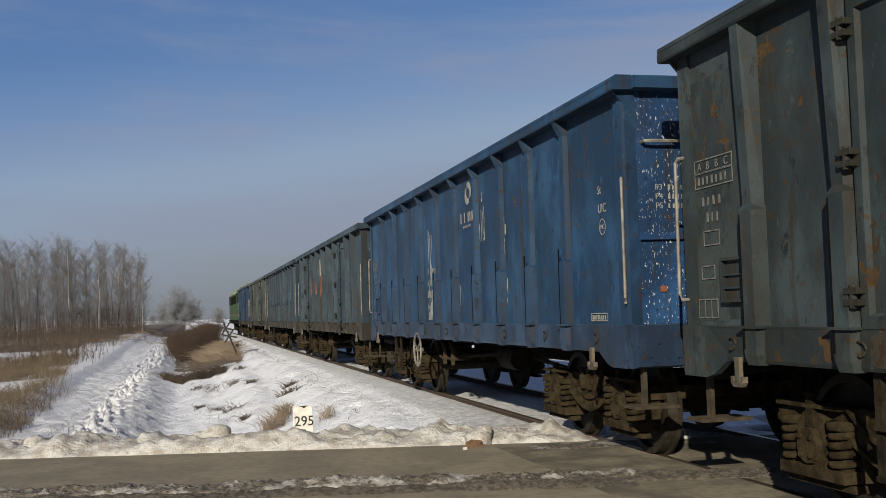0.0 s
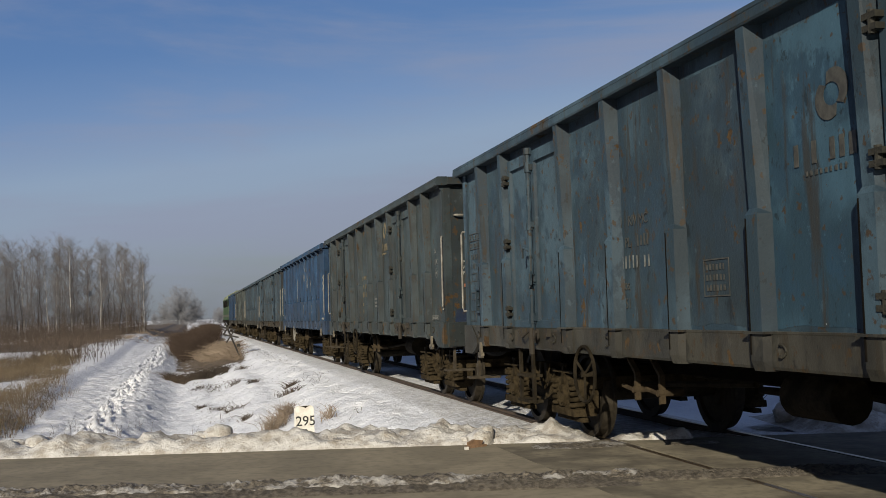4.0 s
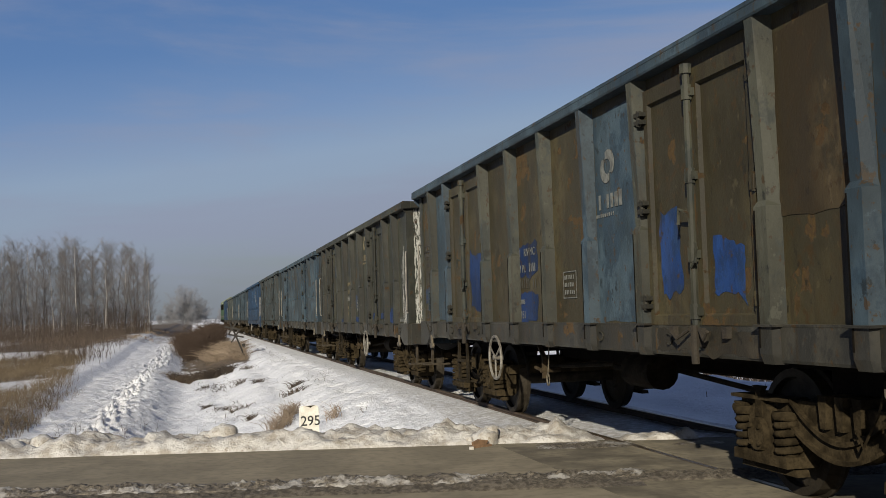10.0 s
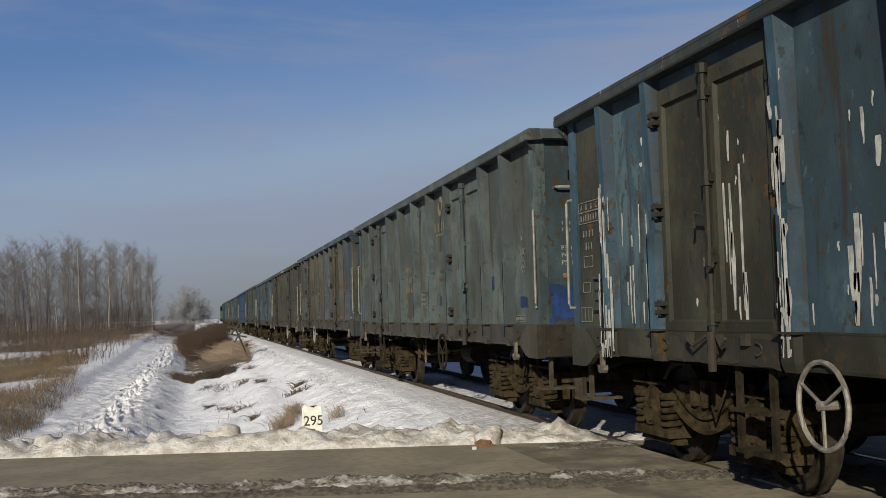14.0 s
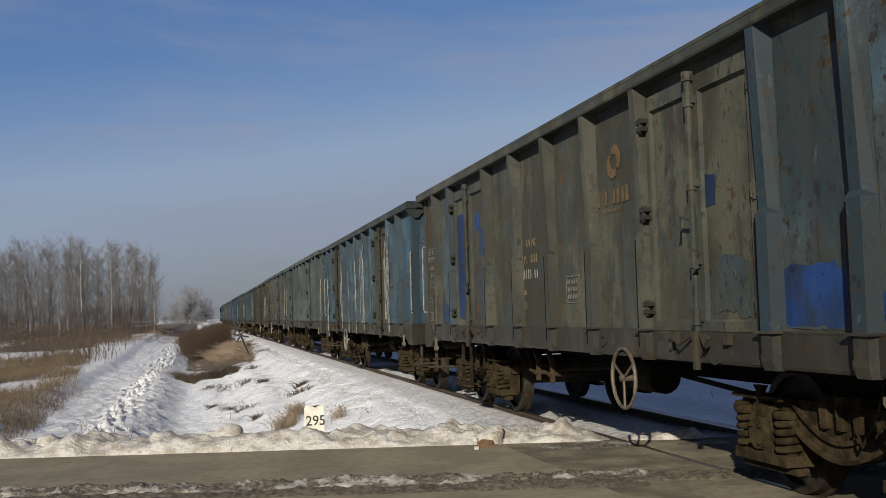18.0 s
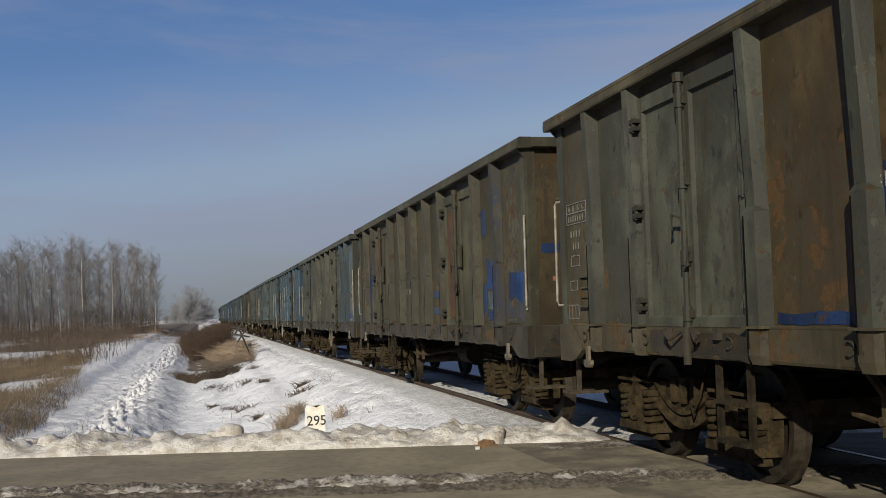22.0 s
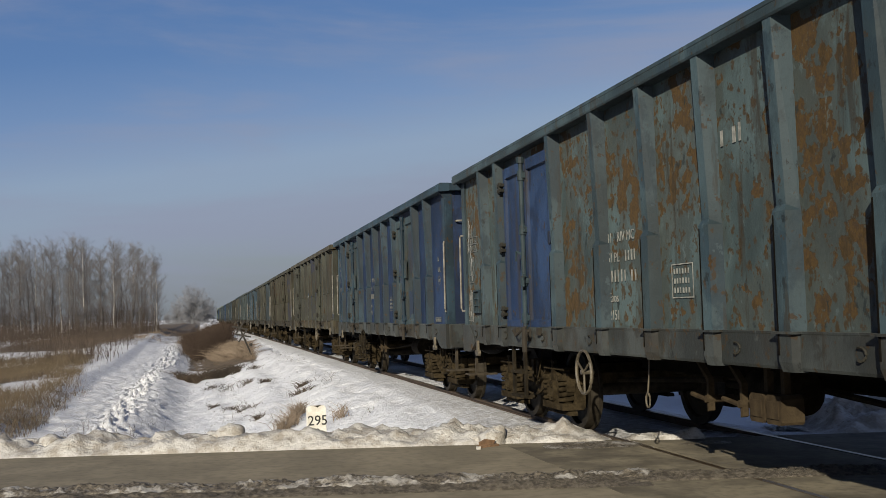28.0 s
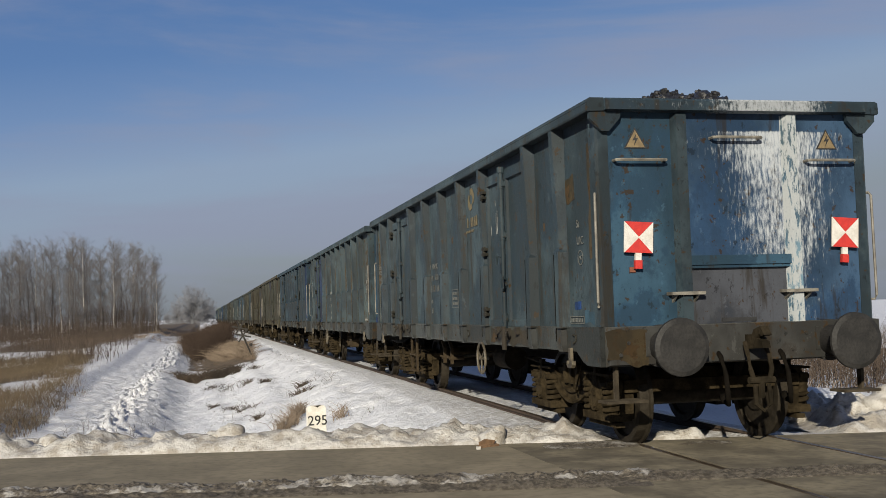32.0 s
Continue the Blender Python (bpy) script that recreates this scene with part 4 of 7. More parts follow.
def strut_mesh(bm):
    prism(bm, [(1.40, 3.24), (1.50, 3.24), (1.50, 3.215), (1.40, 3.10)], 1, 0.62, 0.645)


def end_sheet(a, b, z0, z1=3.25):
    def f(bm):
        box(bm, a, b, 0.63, 0.65, z0, z1)
    return f


def end_post_mesh(bm):
    prism(bm, [(0.50, 0.63), (0.53, 0.545), (0.63, 0.545), (0.66, 0.63)], 2, 0.90, 3.215)


def end_beam_mesh(bm):
    box(bm, -0.53, 0.53, 0.56, 0.64, 1.77, 1.86)
    box(bm, -0.53, 0.53, 0.58, 0.63, 1.74, 1.77)


def headstock_mesh(bm):
    prism(bm, [(0.60, 0.84), (0.50, 0.86), (0.50, 1.205), (0.66, 1.21), (0.66, 0.84)], 0, -1.40, 1.40)
    for s in (-1, 1):
        for x in (0.72, 1.03):
            box(bm, s * x - 0.02, s * x + 0.02, 0.485, 0.50, 0.93, 1.15)
        for x, z in ((0.6, 1.1), (1.22, 1.06), (1.3, 0.95), (0.45, 0.95)):
            rod(bm, (s * x, 0.50, z), (s * x, 0.482, z), 0.018, 6)


def end_rail(x0, x1, z):
    def f(bm):
        tube(bm, [(x0, 0.63, z), (x0, 0.545, z), (x0 + 0.04, 0.53, z), (x1 - 0.04, 0.53, z), (x1, 0.545, z), (x1, 0.63, z)], 0.015, 6)
    return f


def side_rail_mesh(bm):
    tube(bm, [(1.41, 0.70, 2.46), (1.445, 0.63, 2.46), (1.455, 0.605, 2.43), (1.46, 0.60, 1.44), (1.45, 0.62, 1.40), (1.41, 0.69, 1.40)], 0.0135, 6)


def foot_plate(x0, x1, z):
    def f(bm):
        box(bm, x0, x1, 0.50, 0.63, z - 0.03, z)
        prism(bm, [(0.63, z - 0.03), (0.63, z - 0.10), (0.52, z - 0.03)], 0, x0 + 0.05, x0 + 0.07)
        prism(bm, [(0.63, z - 0.03), (0.63, z - 0.10), (0.52, z - 0.03)], 0, x1 - 0.07, x1 - 0.05)
    return f


def lamp_iron_mesh(bm):
    box(bm, -0.045, 0.045, -0.02, 0.0, -0.04, 0.04)


M_REFLECTOR = plain("orange_plate", (0.2, 0.065, 0.03), (0.14, 0.055, 0.03), 20, 0.5, 0, 0.1)

FLIP = Matrix.Translation((0, PITCH, 0)) @ Matrix.Rotation(math.pi, 4, "Z")   # the other end


LAYOUTS = {     # where the ribs and the pairs of doors stand along the side
    "two_doors": ([1.59, 2.60, 4.58, 5.80, 7.02, 8.24, 9.46, 11.44, 12.45], [3.59, 10.45]),
    "close_ribs": ([1.72, 2.74, 4.78, 5.90, 7.02, 8.14, 9.26, 11.30, 12.32], [3.76, 10.28]),
    "one_door": ([1.72, 2.79, 3.82, 4.86, 5.90, 6.98, 8.08, 9.36, 11.42, 12.2], [10.39]),
    "ribs": ([2.03 + 1.109 * i for i in range(10)], []),
}


def wagon(spec):
    """An open bogie wagon. Origin at its rear buffer faces, on the rail level; +y is forwards."""
    w = thing("coal_wagon", Matrix(), spec["label"], "freight wagon", "wagons of the train")
    p = spec["paint"]
    ends, rim, ribs, door = spec.get("end", p), spec.get("rim", p), spec.get("rib", p), spec.get("door", p)
    sill = spec.get("sill", P["grimy_sill"])
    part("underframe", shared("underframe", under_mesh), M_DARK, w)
    part("brake_rigging", shared("rigging", rigging_mesh), M_IRON, w)
    for y in spec.get("hangers", (8.13, 8.65)):
        part("brake_hanger", shared("brake_hanger", hanger_mesh), M_TAN_IRON, w, m=pose(0, y, 0))
    if spec.get("loop"):
        part("pull_loop", shared("pull_loop", pull_loop_mesh), M_YELLOW, w, m=pose(0, spec["loop"], 0))
    for y in spec.get("valves", ()):
        part("valve_box", shared("valve_box", valve_box_mesh), M_TAN_IRON, w, m=pose(0, y, 0))
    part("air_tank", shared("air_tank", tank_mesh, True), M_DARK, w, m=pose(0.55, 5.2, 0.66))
    part("coal_load", shared("coal", coal_mesh) if not spec.get("heaped") else shared("coal_heap", lambda bm: coal_mesh(bm, 1.0)), M_COAL, w)
    tall = Matrix.Translation((0, 0, spec.get("tall", 0.0)))
    part("top_rim", shared("rim", rim_mesh), rim, w, m=tall)
    for k, flip in enumerate((Matrix(), FLIP)):     # ends
        turn = flip @ REACH
        part("headstock", shared("headstock", headstock_mesh), spec.get("stock", sill), w, m=turn)
        part("end_rim", shared("end_rim", end_rim_mesh), P["rim_splash"] if spec.get("heaped") and k == 0 else rim, w, m=tall @ turn)
        for a, b, z0, z1, key in ((-1.31, -0.53, LEDGE, 3.25, "end_l"), (-0.53, 0.53, LEDGE, 1.80, "end_low"), (-0.53, 0.53, 1.80, 3.25, "end_m"), (0.53, 1.31, LEDGE, 3.25, "end_r")):
            mat = spec.get("splash", ends) if (key in spec.get("splashed", ("end_m", "end_r")) and k == 0) else ends
            if key == "end_low" and k == 0 and spec.get("low_panel"):
                mat = spec["low_panel"]
            part("end_panel", shared(key, end_sheet(a, b, z0, z1)), mat, w, m=turn)
        part("end_beam", shared("end_beam", end_beam_mesh), ends, w, m=turn)
        if spec.get("cross_beam"):
            bm = bmesh.new()
            box(bm, -1.30, 1.30, 0.585, 0.628, 1.93, 1.99)
            part("cross_beam", bm, ends, w, m=turn)
        for s in (-1, 1):
            mir = turn if s > 0 else turn @ Matrix.Diagonal((-1, 1, 1, 1))
            part("end_post", shared("end_post", end_post_mesh), P["post_splash"] if spec.get("heaped") and k == 0 and s > 0 else ribs, w, m=mir)
            part("corner_post", shared("corner_post", corner_mesh), ribs, w, m=mir)
            part("corner_gusset", shared("corner_gusset", gusset_mesh), spec.get("gusset", sill), w, m=mir)
            if spec.get("bracket"):
                part("corner_bracket", shared("bracket", bracket_mesh), rim, w, m=mir)
            else:
                part("corner_strut", shared("corner_strut", strut_mesh), rim, w, m=mir)
            part("handrail", shared("side_rail", side_rail_mesh), M_WHITE, w, m=mir)
            part("foot_plate", shared("foot_plate", foot_plate(0.42, 0.76, 1.52)), M_WHITE, w, m=mir)
            part("end_handrail", shared("end_rail_s" + str(spec.get("rail_at")), end_rail(*spec.get("rail_at", (0.75, 1.25, 2.77)))), M_WHITE, w, m=mir)
            part("buffer", shared("buffer", buffer_mesh), M_BUFFER, w, m=flip @ pose(s * 0.875, 0, 1.02))
            part("brake_hose", shared("hose", hose_mesh, True), M_DARK, w, m=flip @ pose(s * 0.32, 0, 0))
            part("corner_step", shared("corner_step", corner_step_mesh), M_STEP, w, m=turn @ pose(s * 1.40, 0.68, 0, 0, 0, 0 if s < 0 else 180))
            part("tie_down", shared("tie_down", tiedown_mesh), M_YELLOW, w, m=turn @ pose(s * 1.455, 1.43, 0.86))
        part("end_handrail", shared("end_rail_m", end_rail(-0.25, 0.25, 2.99)), M_WHITE, w, m=turn)
        part("coupling", shared("coupling", coupling_mesh), M_IRON, w, m=flip)
        part("lamp_plate", shared("lamp_iron", lamp_iron_mesh), M_REFLECTOR, w, m=turn @ pose(-1.10, 0.63, spec.get("lamp_z", 1.74)) @ Matrix.Diagonal((0.62, 1, 0.62, 1)))
    # sides
    rib_at, doors = LAYOUTS[spec["kind"]]
    for s in (-1, 1):
        mir = Matrix() if s > 0 else Matrix.Diagonal((-1, 1, 1, 1))
        part("side_wall", shared("side_wall", wall_mesh), p, w, m=mir)
        part("side_sill", shared("side_sill", sill_mesh), sill, w, m=mir)
        for y in rib_at:
            coat = spec.get("marked_ribs", {}).get(y, ribs)
            part("rib", shared("low_rib", low_rib_mesh) if spec["kind"] == "ribs" else shared("rib", rib_mesh), coat, w, m=mir @ pose(0, y, 0))
            if s < 0:
                part("rib_seam", shared("rib_seam", rib_seam_mesh), M_DARK, w, m=mir @ pose(-0.012 if spec["kind"] == "ribs" else 0, y, 0))
            part("rib_foot", shared("rib_foot", rib_plate_mesh), sill, w, m=mir @ pose(0, y, 0))
            part("rib_base", shared("rib_base", rib_base_mesh), sill, w, m=mir @ pose(0, y, 0))
        for y in doors:
            for d in (-1, 1):
                leaf = part("side_door", shared("leaf", leaf_mesh), door, w, m=mir @ Matrix.Translation((0, y - d * 0.865, 0)) @ (Matrix() if d > 0 else Matrix.Diagonal((1, -1, 1, 1))))
                for z in (1.38, 2.15, 2.88):
                    part("hinge", shared("hinge", hinge_mesh) if d < 0 else shared("flat_hinge", flat_hinge_mesh), M_HINGE if d < 0 else door, leaf, m=pose(0, 0, z))
            part("lock_bar", shared("lock_bar", lockbar_mesh), spec.get("bar", ribs), w, m=mir @ pose(0, y, 0))
            part("door_latch", shared("latch", latch_mesh), M_RUSTY, w, m=mir @ pose(0, y, 0))
        for i in range(9):
            part("lashing_hook", shared("hook", hook_mesh), M_HINGE, w, m=pose(s * 1.445, 1.25 + i * 1.44, 1.09))
        if spec.get("wheel"):
            part("hand_wheel", shared("hand_wheel", handwheel_mesh), spec.get("wheel_paint", M_IRON), w, m=pose(s * 1.46, spec["wheel"], 0.775, 0, 0, 0 if s < 0 else 180) @ Matrix.Diagonal((1, spec.get("wheel_r", 1.0), spec.get("wheel_r", 1.0), 1)))
        part("step_iron", shared("step", step_mesh), spec.get("step_paint", M_IRON), w, m=pose(s * 1.36, spec.get("step", 11.08), 0, 0, 0, 180 if s < 0 else 0))
    tray = part("label_holder", shared("holder", holder_mesh), rim, w, m=pose(-1.398, 12.76, 1.37))
    for z in (0.10, 0.19):
        part("slat", shared("slat", slat_mesh), rim, tray, m=pose(0, 0, z))
    for y in doors:
        patch(w, y - 0.82, y + 0.82, 0.985, 1.17, spec.get("worn_sill", P["rust_sill"]), -1.4428)
    if spec.get("limed"):
        patch(w, *spec["limed"], 3.228, 3.268, P["brown_white"], -1.5362)
    if spec.get("dot"):
        bm = bmesh.new()
        rod(bm, (-1.407, spec["dot"], 2.15), (-1.403, spec["dot"], 2.15), 0.055, 14)
        part("paint_dot", bm, M_DOT, w, "yellow paint dot")
    if spec.get("scrawl"):
        bars(w, 0.62, 0.13, (-1.4062, spec["scrawl"], 2.52), ON_SIDE, M_LETTER, 7, 0.5, seed=31)
    if "marks" in spec:
        markings(w, spec)
    for i, args in enumerate(spec.get("patch", ())):
        patch(w, *args, lift=0.0003 * i)
    for pts, coat in spec.get("strokes", ()):
        stroke(w, pts, coat, -1.4053)
    for i, args in enumerate(spec.get("drips", ())):
        drips(w, *args, seed=i + 3, wide=spec.get("drip_w", 1.0))
    for y in doors if spec.get("lock_plate") else ():
        for d in (-0.13, 0.13):
            bm = bmesh.new()
            box(bm, -1.475, -1.447, y + d - 0.09, y + d + 0.09, 2.02, 2.34)
            part("lock_plate", bm, door, w)
    wheels = bogie(w, 2.52, -spec.get("lift", 0.0)) + bogie(w, 11.52, -spec.get("lift", 0.0))
    return w, wheels


M_DRIP = plain("lime_white", (0.34, 0.34, 0.32), (0.2, 0.2, 0.19), 10.0, 0.7, 0.0, 0.1)
M_DOT = plain("yellow_dot_paint", (0.16, 0.13, 0.02), (0.1, 0.08, 0.016), 14.0, 0.6, 0.0, 0.1)
M_RUSTY = plain("rusty_latch", (0.026, 0.02, 0.0125), (0.015, 0.012, 0.008), 9.0, 0.85, 0.05, 0.5)

BLUE = (0.021, 0.09, 0.205)
PALE = (0.084, 0.183, 0.262)
SLATE = (0.092, 0.137, 0.162)
OLIVE = (0.136, 0.132, 0.092)
BROWN = (0.1, 0.102, 0.07)
RUSTY = (0.158, 0.122, 0.05)
P = {
    "blue": paint("blue_paint", BLUE, 0.05, 0.2, 1, wash=0.285),
    "blue_peeled": paint("peeled_blue_paint", (0.024, 0.10, 0.26), 0.0, 0.1, 2, 0.48, fine=4.0, wash=0.36),
    "dark": paint("dark_slate_paint", (0.078, 0.11, 0.12), 0.24, 0.4, 3, under=(0.09, 0.11, 0.105), wash=0.225),
    "teal": paint("teal_paint", (0.09, 0.155, 0.205), 0.24, 0.3, 4, wash=0.215),
    "teal_end": paint("pale_blue_end_paint", (0.16, 0.25, 0.34), 0.3, 0.2, 5, 0.4, fine=1.8),
    "brown": paint("brown_grime_paint", (0.102, 0.1, 0.06), 0.28, 0.6, 6, under=(0.098, 0.108, 0.09), cover=0.35, wash=0.155),
    "brown_white": paint("white_streaked_paint", BROWN, 0.25, 0.6, 7, 0.86, fine=2.2, drip=(2.2, 0.34), wash=0.3, peel_col=(0.34, 0.34, 0.32)),
    "rusty": paint("rusty_paint", RUSTY, 0.5, 0.3, 8, under=(0.15, 0.132, 0.07), cover=0.9, wash=0.16, browning=0.6, rust_col=(0.044, 0.027, 0.009)),
    "grey": paint("grey_green_paint", (0.137, 0.168, 0.16), 0.2, 0.35, 9, wash=0.255, under=(0.14, 0.155, 0.13)),
    "grey_end": paint("grey_teal_end_paint", (0.095, 0.155, 0.175), 0.3, 0.3, 60, wash=0.24),
    "pale": paint("pale_blue_paint", PALE, 0.12, 0.3, 10, 0.1, wash=0.215),
    "olive": paint("olive_grey_paint", OLIVE, 0.22, 0.4, 12, wash=0.225, under=(0.105, 0.145, 0.145), cover=0.4),
    "olive_door": paint("olive_door_paint", (0.125, 0.128, 0.09), 0.15, 0.35, 30, under=(0.12, 0.125, 0.1), cover=0.3),
    "chipped": paint("chipped_blue_paint", (0.12, 0.2, 0.26), 0.36, 0.3, 13, 0.12, rust_col=(0.03, 0.021, 0.0125), under=(0.17, 0.19, 0.175), cover=0.8, wash=0.225),
    "earth": paint("earth_brown_paint", (0.125, 0.105, 0.05), 0.46, 0.4, 14, under=(0.125, 0.108, 0.058), cover=0.9, wash=0.17, browning=0.45, rust_col=(0.042, 0.028, 0.011)),
    "sand": paint("olive_rust_paint", (0.14, 0.114, 0.06), 0.42, 0.5, 15, under=(0.14, 0.12, 0.075), cover=0.6, wash=0.24),
    "navy": paint("navy_paint", (0.026, 0.066, 0.178), 0.1, 0.3, 16, wash=0.235, dust=0.02),
    "flaky": paint("flaking_blue_grey_paint", (0.142, 0.2, 0.205), 0.66, 0.12, 17, rust_col=(0.05, 0.0305, 0.0105), wash=0.225, browning=0.12, under=(0.17, 0.2, 0.18), cover=0.8, flake=1.6),
    "flaky_rib": paint("blue_green_rib_paint", (0.105, 0.165, 0.19), 0.12, 0.25, 26, wash=0.21),
    "steel": paint("steel_blue_paint", SLATE, 0.12, 0.2, 18, wash=0.225),
    "last_end": paint("end_blue_paint", (0.048, 0.115, 0.178), 0.0, 0.15, 19, wash=0.43),
    "last_splash": paint("white_splashed_paint", (0.06, 0.115, 0.2), 0.0, 0.15, 20, 0.34, rough=0.35, fine=2.4, drip=(1.6, 0.36), wash=0.43, splash=(-0.42, 0.4, 1.35, 3.1), peel_col=(0.42, 0.445, 0.47)),
    "rim_splash": paint("splashed_rim_paint", (0.095, 0.15, 0.185), 0.1, 0.2, 29, 0.3, fine=2.6, splash=(-0.5, 0.1, 1.1, 9.0), peel_col=(0.3, 0.32, 0.34)),
    "post_splash": paint("white_crusted_post_paint", (0.095, 0.15, 0.185), 0.05, 0.3, 63, 1.0, fine=2.2, drip=(1.2, 0.3), wash=0.9, peel_col=(0.33, 0.35, 0.36)),
    "low_end": paint("grey_violet_door_paint", (0.11, 0.115, 0.135), 0.1, 0.3, 31, 0.12, wash=0.34),
    "dull_blue": paint("dull_blue_panel_paint", (0.105, 0.162, 0.208), 0.15, 0.3, 32, wash=0.195),
    "rust_sill": paint("rusted_sill_paint", (0.115, 0.09, 0.058), 0.45, 0.6, 21, wash=0.165, rust_col=(0.038, 0.024, 0.01)),
    "grimy_sill": paint("grimy_sill_paint", (0.095, 0.085, 0.065), 0.25, 0.6, 27, under=(0.09, 0.095, 0.09), wash=0.2),
    "dark_end": paint("dark_end_paint", (0.075, 0.105, 0.115), 0.34, 0.4, 33, wash=0.22, rust_col=(0.06, 0.034, 0.012)),
    "dark_grey": paint("dark_grey_panel_paint", (0.085, 0.108, 0.105), 0.3, 0.4, 34, wash=0.19),
    "teal_grey": paint("teal_grey_paint", (0.09, 0.14, 0.175), 0.2, 0.35, 35, wash=0.2),
    "brown_rib": paint("brown_rib_paint", (0.1, 0.1, 0.07), 0.15, 0.5, 36, wash=0.17),
    "brown_dark": paint("dark_brown_paint", (0.09, 0.085, 0.06), 0.3, 0.6, 37, wash=0.18),
    "brown_end": paint("brown_end_paint", (0.11, 0.11, 0.09), 0.25, 0.5, 38, 0.3, drip=(2.4, 0.3), wash=0.2),
    "pale_end": paint("pale_blue_smooth_end_paint", (0.085, 0.165, 0.25), 0.1, 0.25, 39, wash=0.285),
    "pale_grey": paint("pale_grey_blue_paint", (0.1, 0.165, 0.2), 0.12, 0.3, 40, wash=0.25),
    "lime_rim": paint("limed_rim_paint", (0.1, 0.12, 0.115), 0.2, 0.45, 41, 0.33, drip=(2.4, 0.3), wash=0.19),
    "rust_brown": paint("rust_brown_panel_paint", (0.155, 0.105, 0.045), 0.5, 0.35, 42, wash=0.19, browning=0.5, rust_col=(0.04, 0.024, 0.009)),
    "red_stain": paint("red_stained_paint", (0.3, 0.11, 0.06), 0.3, 0.4, 43, wash=0.2),
    "grey_rib": paint("grey_green_rib_paint", (0.125, 0.168, 0.17), 0.1, 0.3, 44, wash=0.24),
    "chipped_grey": paint("chipped_grey_blue_paint", (0.11, 0.165, 0.185), 0.34, 0.3, 45, rust_col=(0.03, 0.021, 0.0125), under=(0.14, 0.155, 0.14), cover=0.7, wash=0.205),
    "chipped_rib": paint("chipped_blue_rib_paint", (0.11, 0.175, 0.21), 0.15, 0.3, 46, wash=0.18),
    "sand_rib": paint("sand_brown_rib_paint", (0.128, 0.117, 0.064), 0.15, 0.3, 47, under=(0.13, 0.1, 0.055), cover=0.4, wash=0.2),
    "fresh_deep": paint("deep_blue_patch", (0.014, 0.042, 0.145), 0.1, 0.35, 64, wash=0.31, under=(0.02, 0.045, 0.11), cover=0.4, dust=0.015),
    "earth_blue": paint("blue_smeared_rib_paint", (0.11, 0.105, 0.075), 0.15, 0.4, 48, under=(0.03, 0.06, 0.2), cover=0.5, wash=0.2),
    "olive_blue": paint("blue_smeared_olive_paint", (0.12, 0.125, 0.09), 0.15, 0.3, 49, under=(0.03, 0.06, 0.2), cover=0.45, wash=0.21),
    "orange_rust": paint("orange_rust_paint", (0.2, 0.088, 0.028), 0.3, 0.35, 50, wash=0.2, rust_col=(0.05, 0.024, 0.008)),
    "rust_panel": paint("brown_orange_rust_paint", (0.165, 0.112, 0.045), 0.4, 0.3, 51, under=(0.14, 0.115, 0.065), cover=0.5, wash=0.21, browning=0.35, rust_col=(0.05, 0.027, 0.009)),
    "sand_spots": paint("olive_paint_with_rust_spots", (0.14, 0.122, 0.075), 0.6, 0.3, 52, under=(0.14, 0.125, 0.085), cover=0.5, wash=0.21, browning=0.25, rust_col=(0.032, 0.0205, 0.009)),
    "steel_door": paint("grey_blue_door_paint", (0.095, 0.155, 0.18), 0.25, 0.3, 53, under=(0.13, 0.15, 0.13), cover=0.4, wash=0.2),
    "steel_rib": paint("grey_blue_rib_paint", (0.058, 0.13, 0.19), 0.12, 0.3, 54, wash=0.19),
    "navy_door": paint("navy_door_paint", (0.035, 0.085, 0.22), 0.05, 0.3, 55, wash=0.22),
    "flaky_rust": paint("rusted_through_paint", (0.15, 0.17, 0.16), 0.95, 0.2, 56, flake=1.6, rust_col=(0.05, 0.0305, 0.0105), wash=0.2, browning=0.3),
    "stock_mix": paint("worn_headstock_paint", (0.13, 0.125, 0.115), 0.3, 0.4, 59, wash=0.26, under=(0.1, 0.08, 0.06), cover=0.3),
    "blue_sill": paint("grimy_blue_sill_paint", (0.035, 0.075, 0.15), 0.12, 0.5, 61, wash=0.3),
    "steel_sill": paint("grimy_grey_blue_sill_paint", (0.09, 0.1, 0.097), 0.25, 0.45, 62, wash=0.25, under=(0.095, 0.09, 0.075), cover=0.5),
    "fresh_dull": paint("dulled_blue_patch", (0.022, 0.058, 0.16), 0.1, 0.4, 57, wash=0.3, under=(0.05, 0.075, 0.12), cover=0.4),
    "fresh_thin": paint("rubbed_blue_patch", (0.03, 0.068, 0.16), 0.25, 0.5, 58, wash=0.28, under=(0.09, 0.09, 0.085), cover=0.9),
    "fresh": paint("fresh_blue_patch", (0.016, 0.06, 0.22), 0.18, 0.35, 22, wash=0.34, under=(0.03, 0.07, 0.16), cover=0.4, dust=0.015),
    "orange": paint("faded_orange_paint", (0.5, 0.15, 0.075), 0.25, 0.4, 24, wash=0.24),
    "cream": paint("faded_cream_paint", (0.7, 0.48, 0.33), 0.1, 0.3, 25, wash=0.34),
    "green": paint("locomotive_green", (0.08, 0.17, 0.06), 0.05, 0.3, 23, wash=0.26),
    "roof": paint("pale_green_roof_paint", (0.4, 0.42, 0.24), 0.15, 0.3, 28, wash=0.4),
}

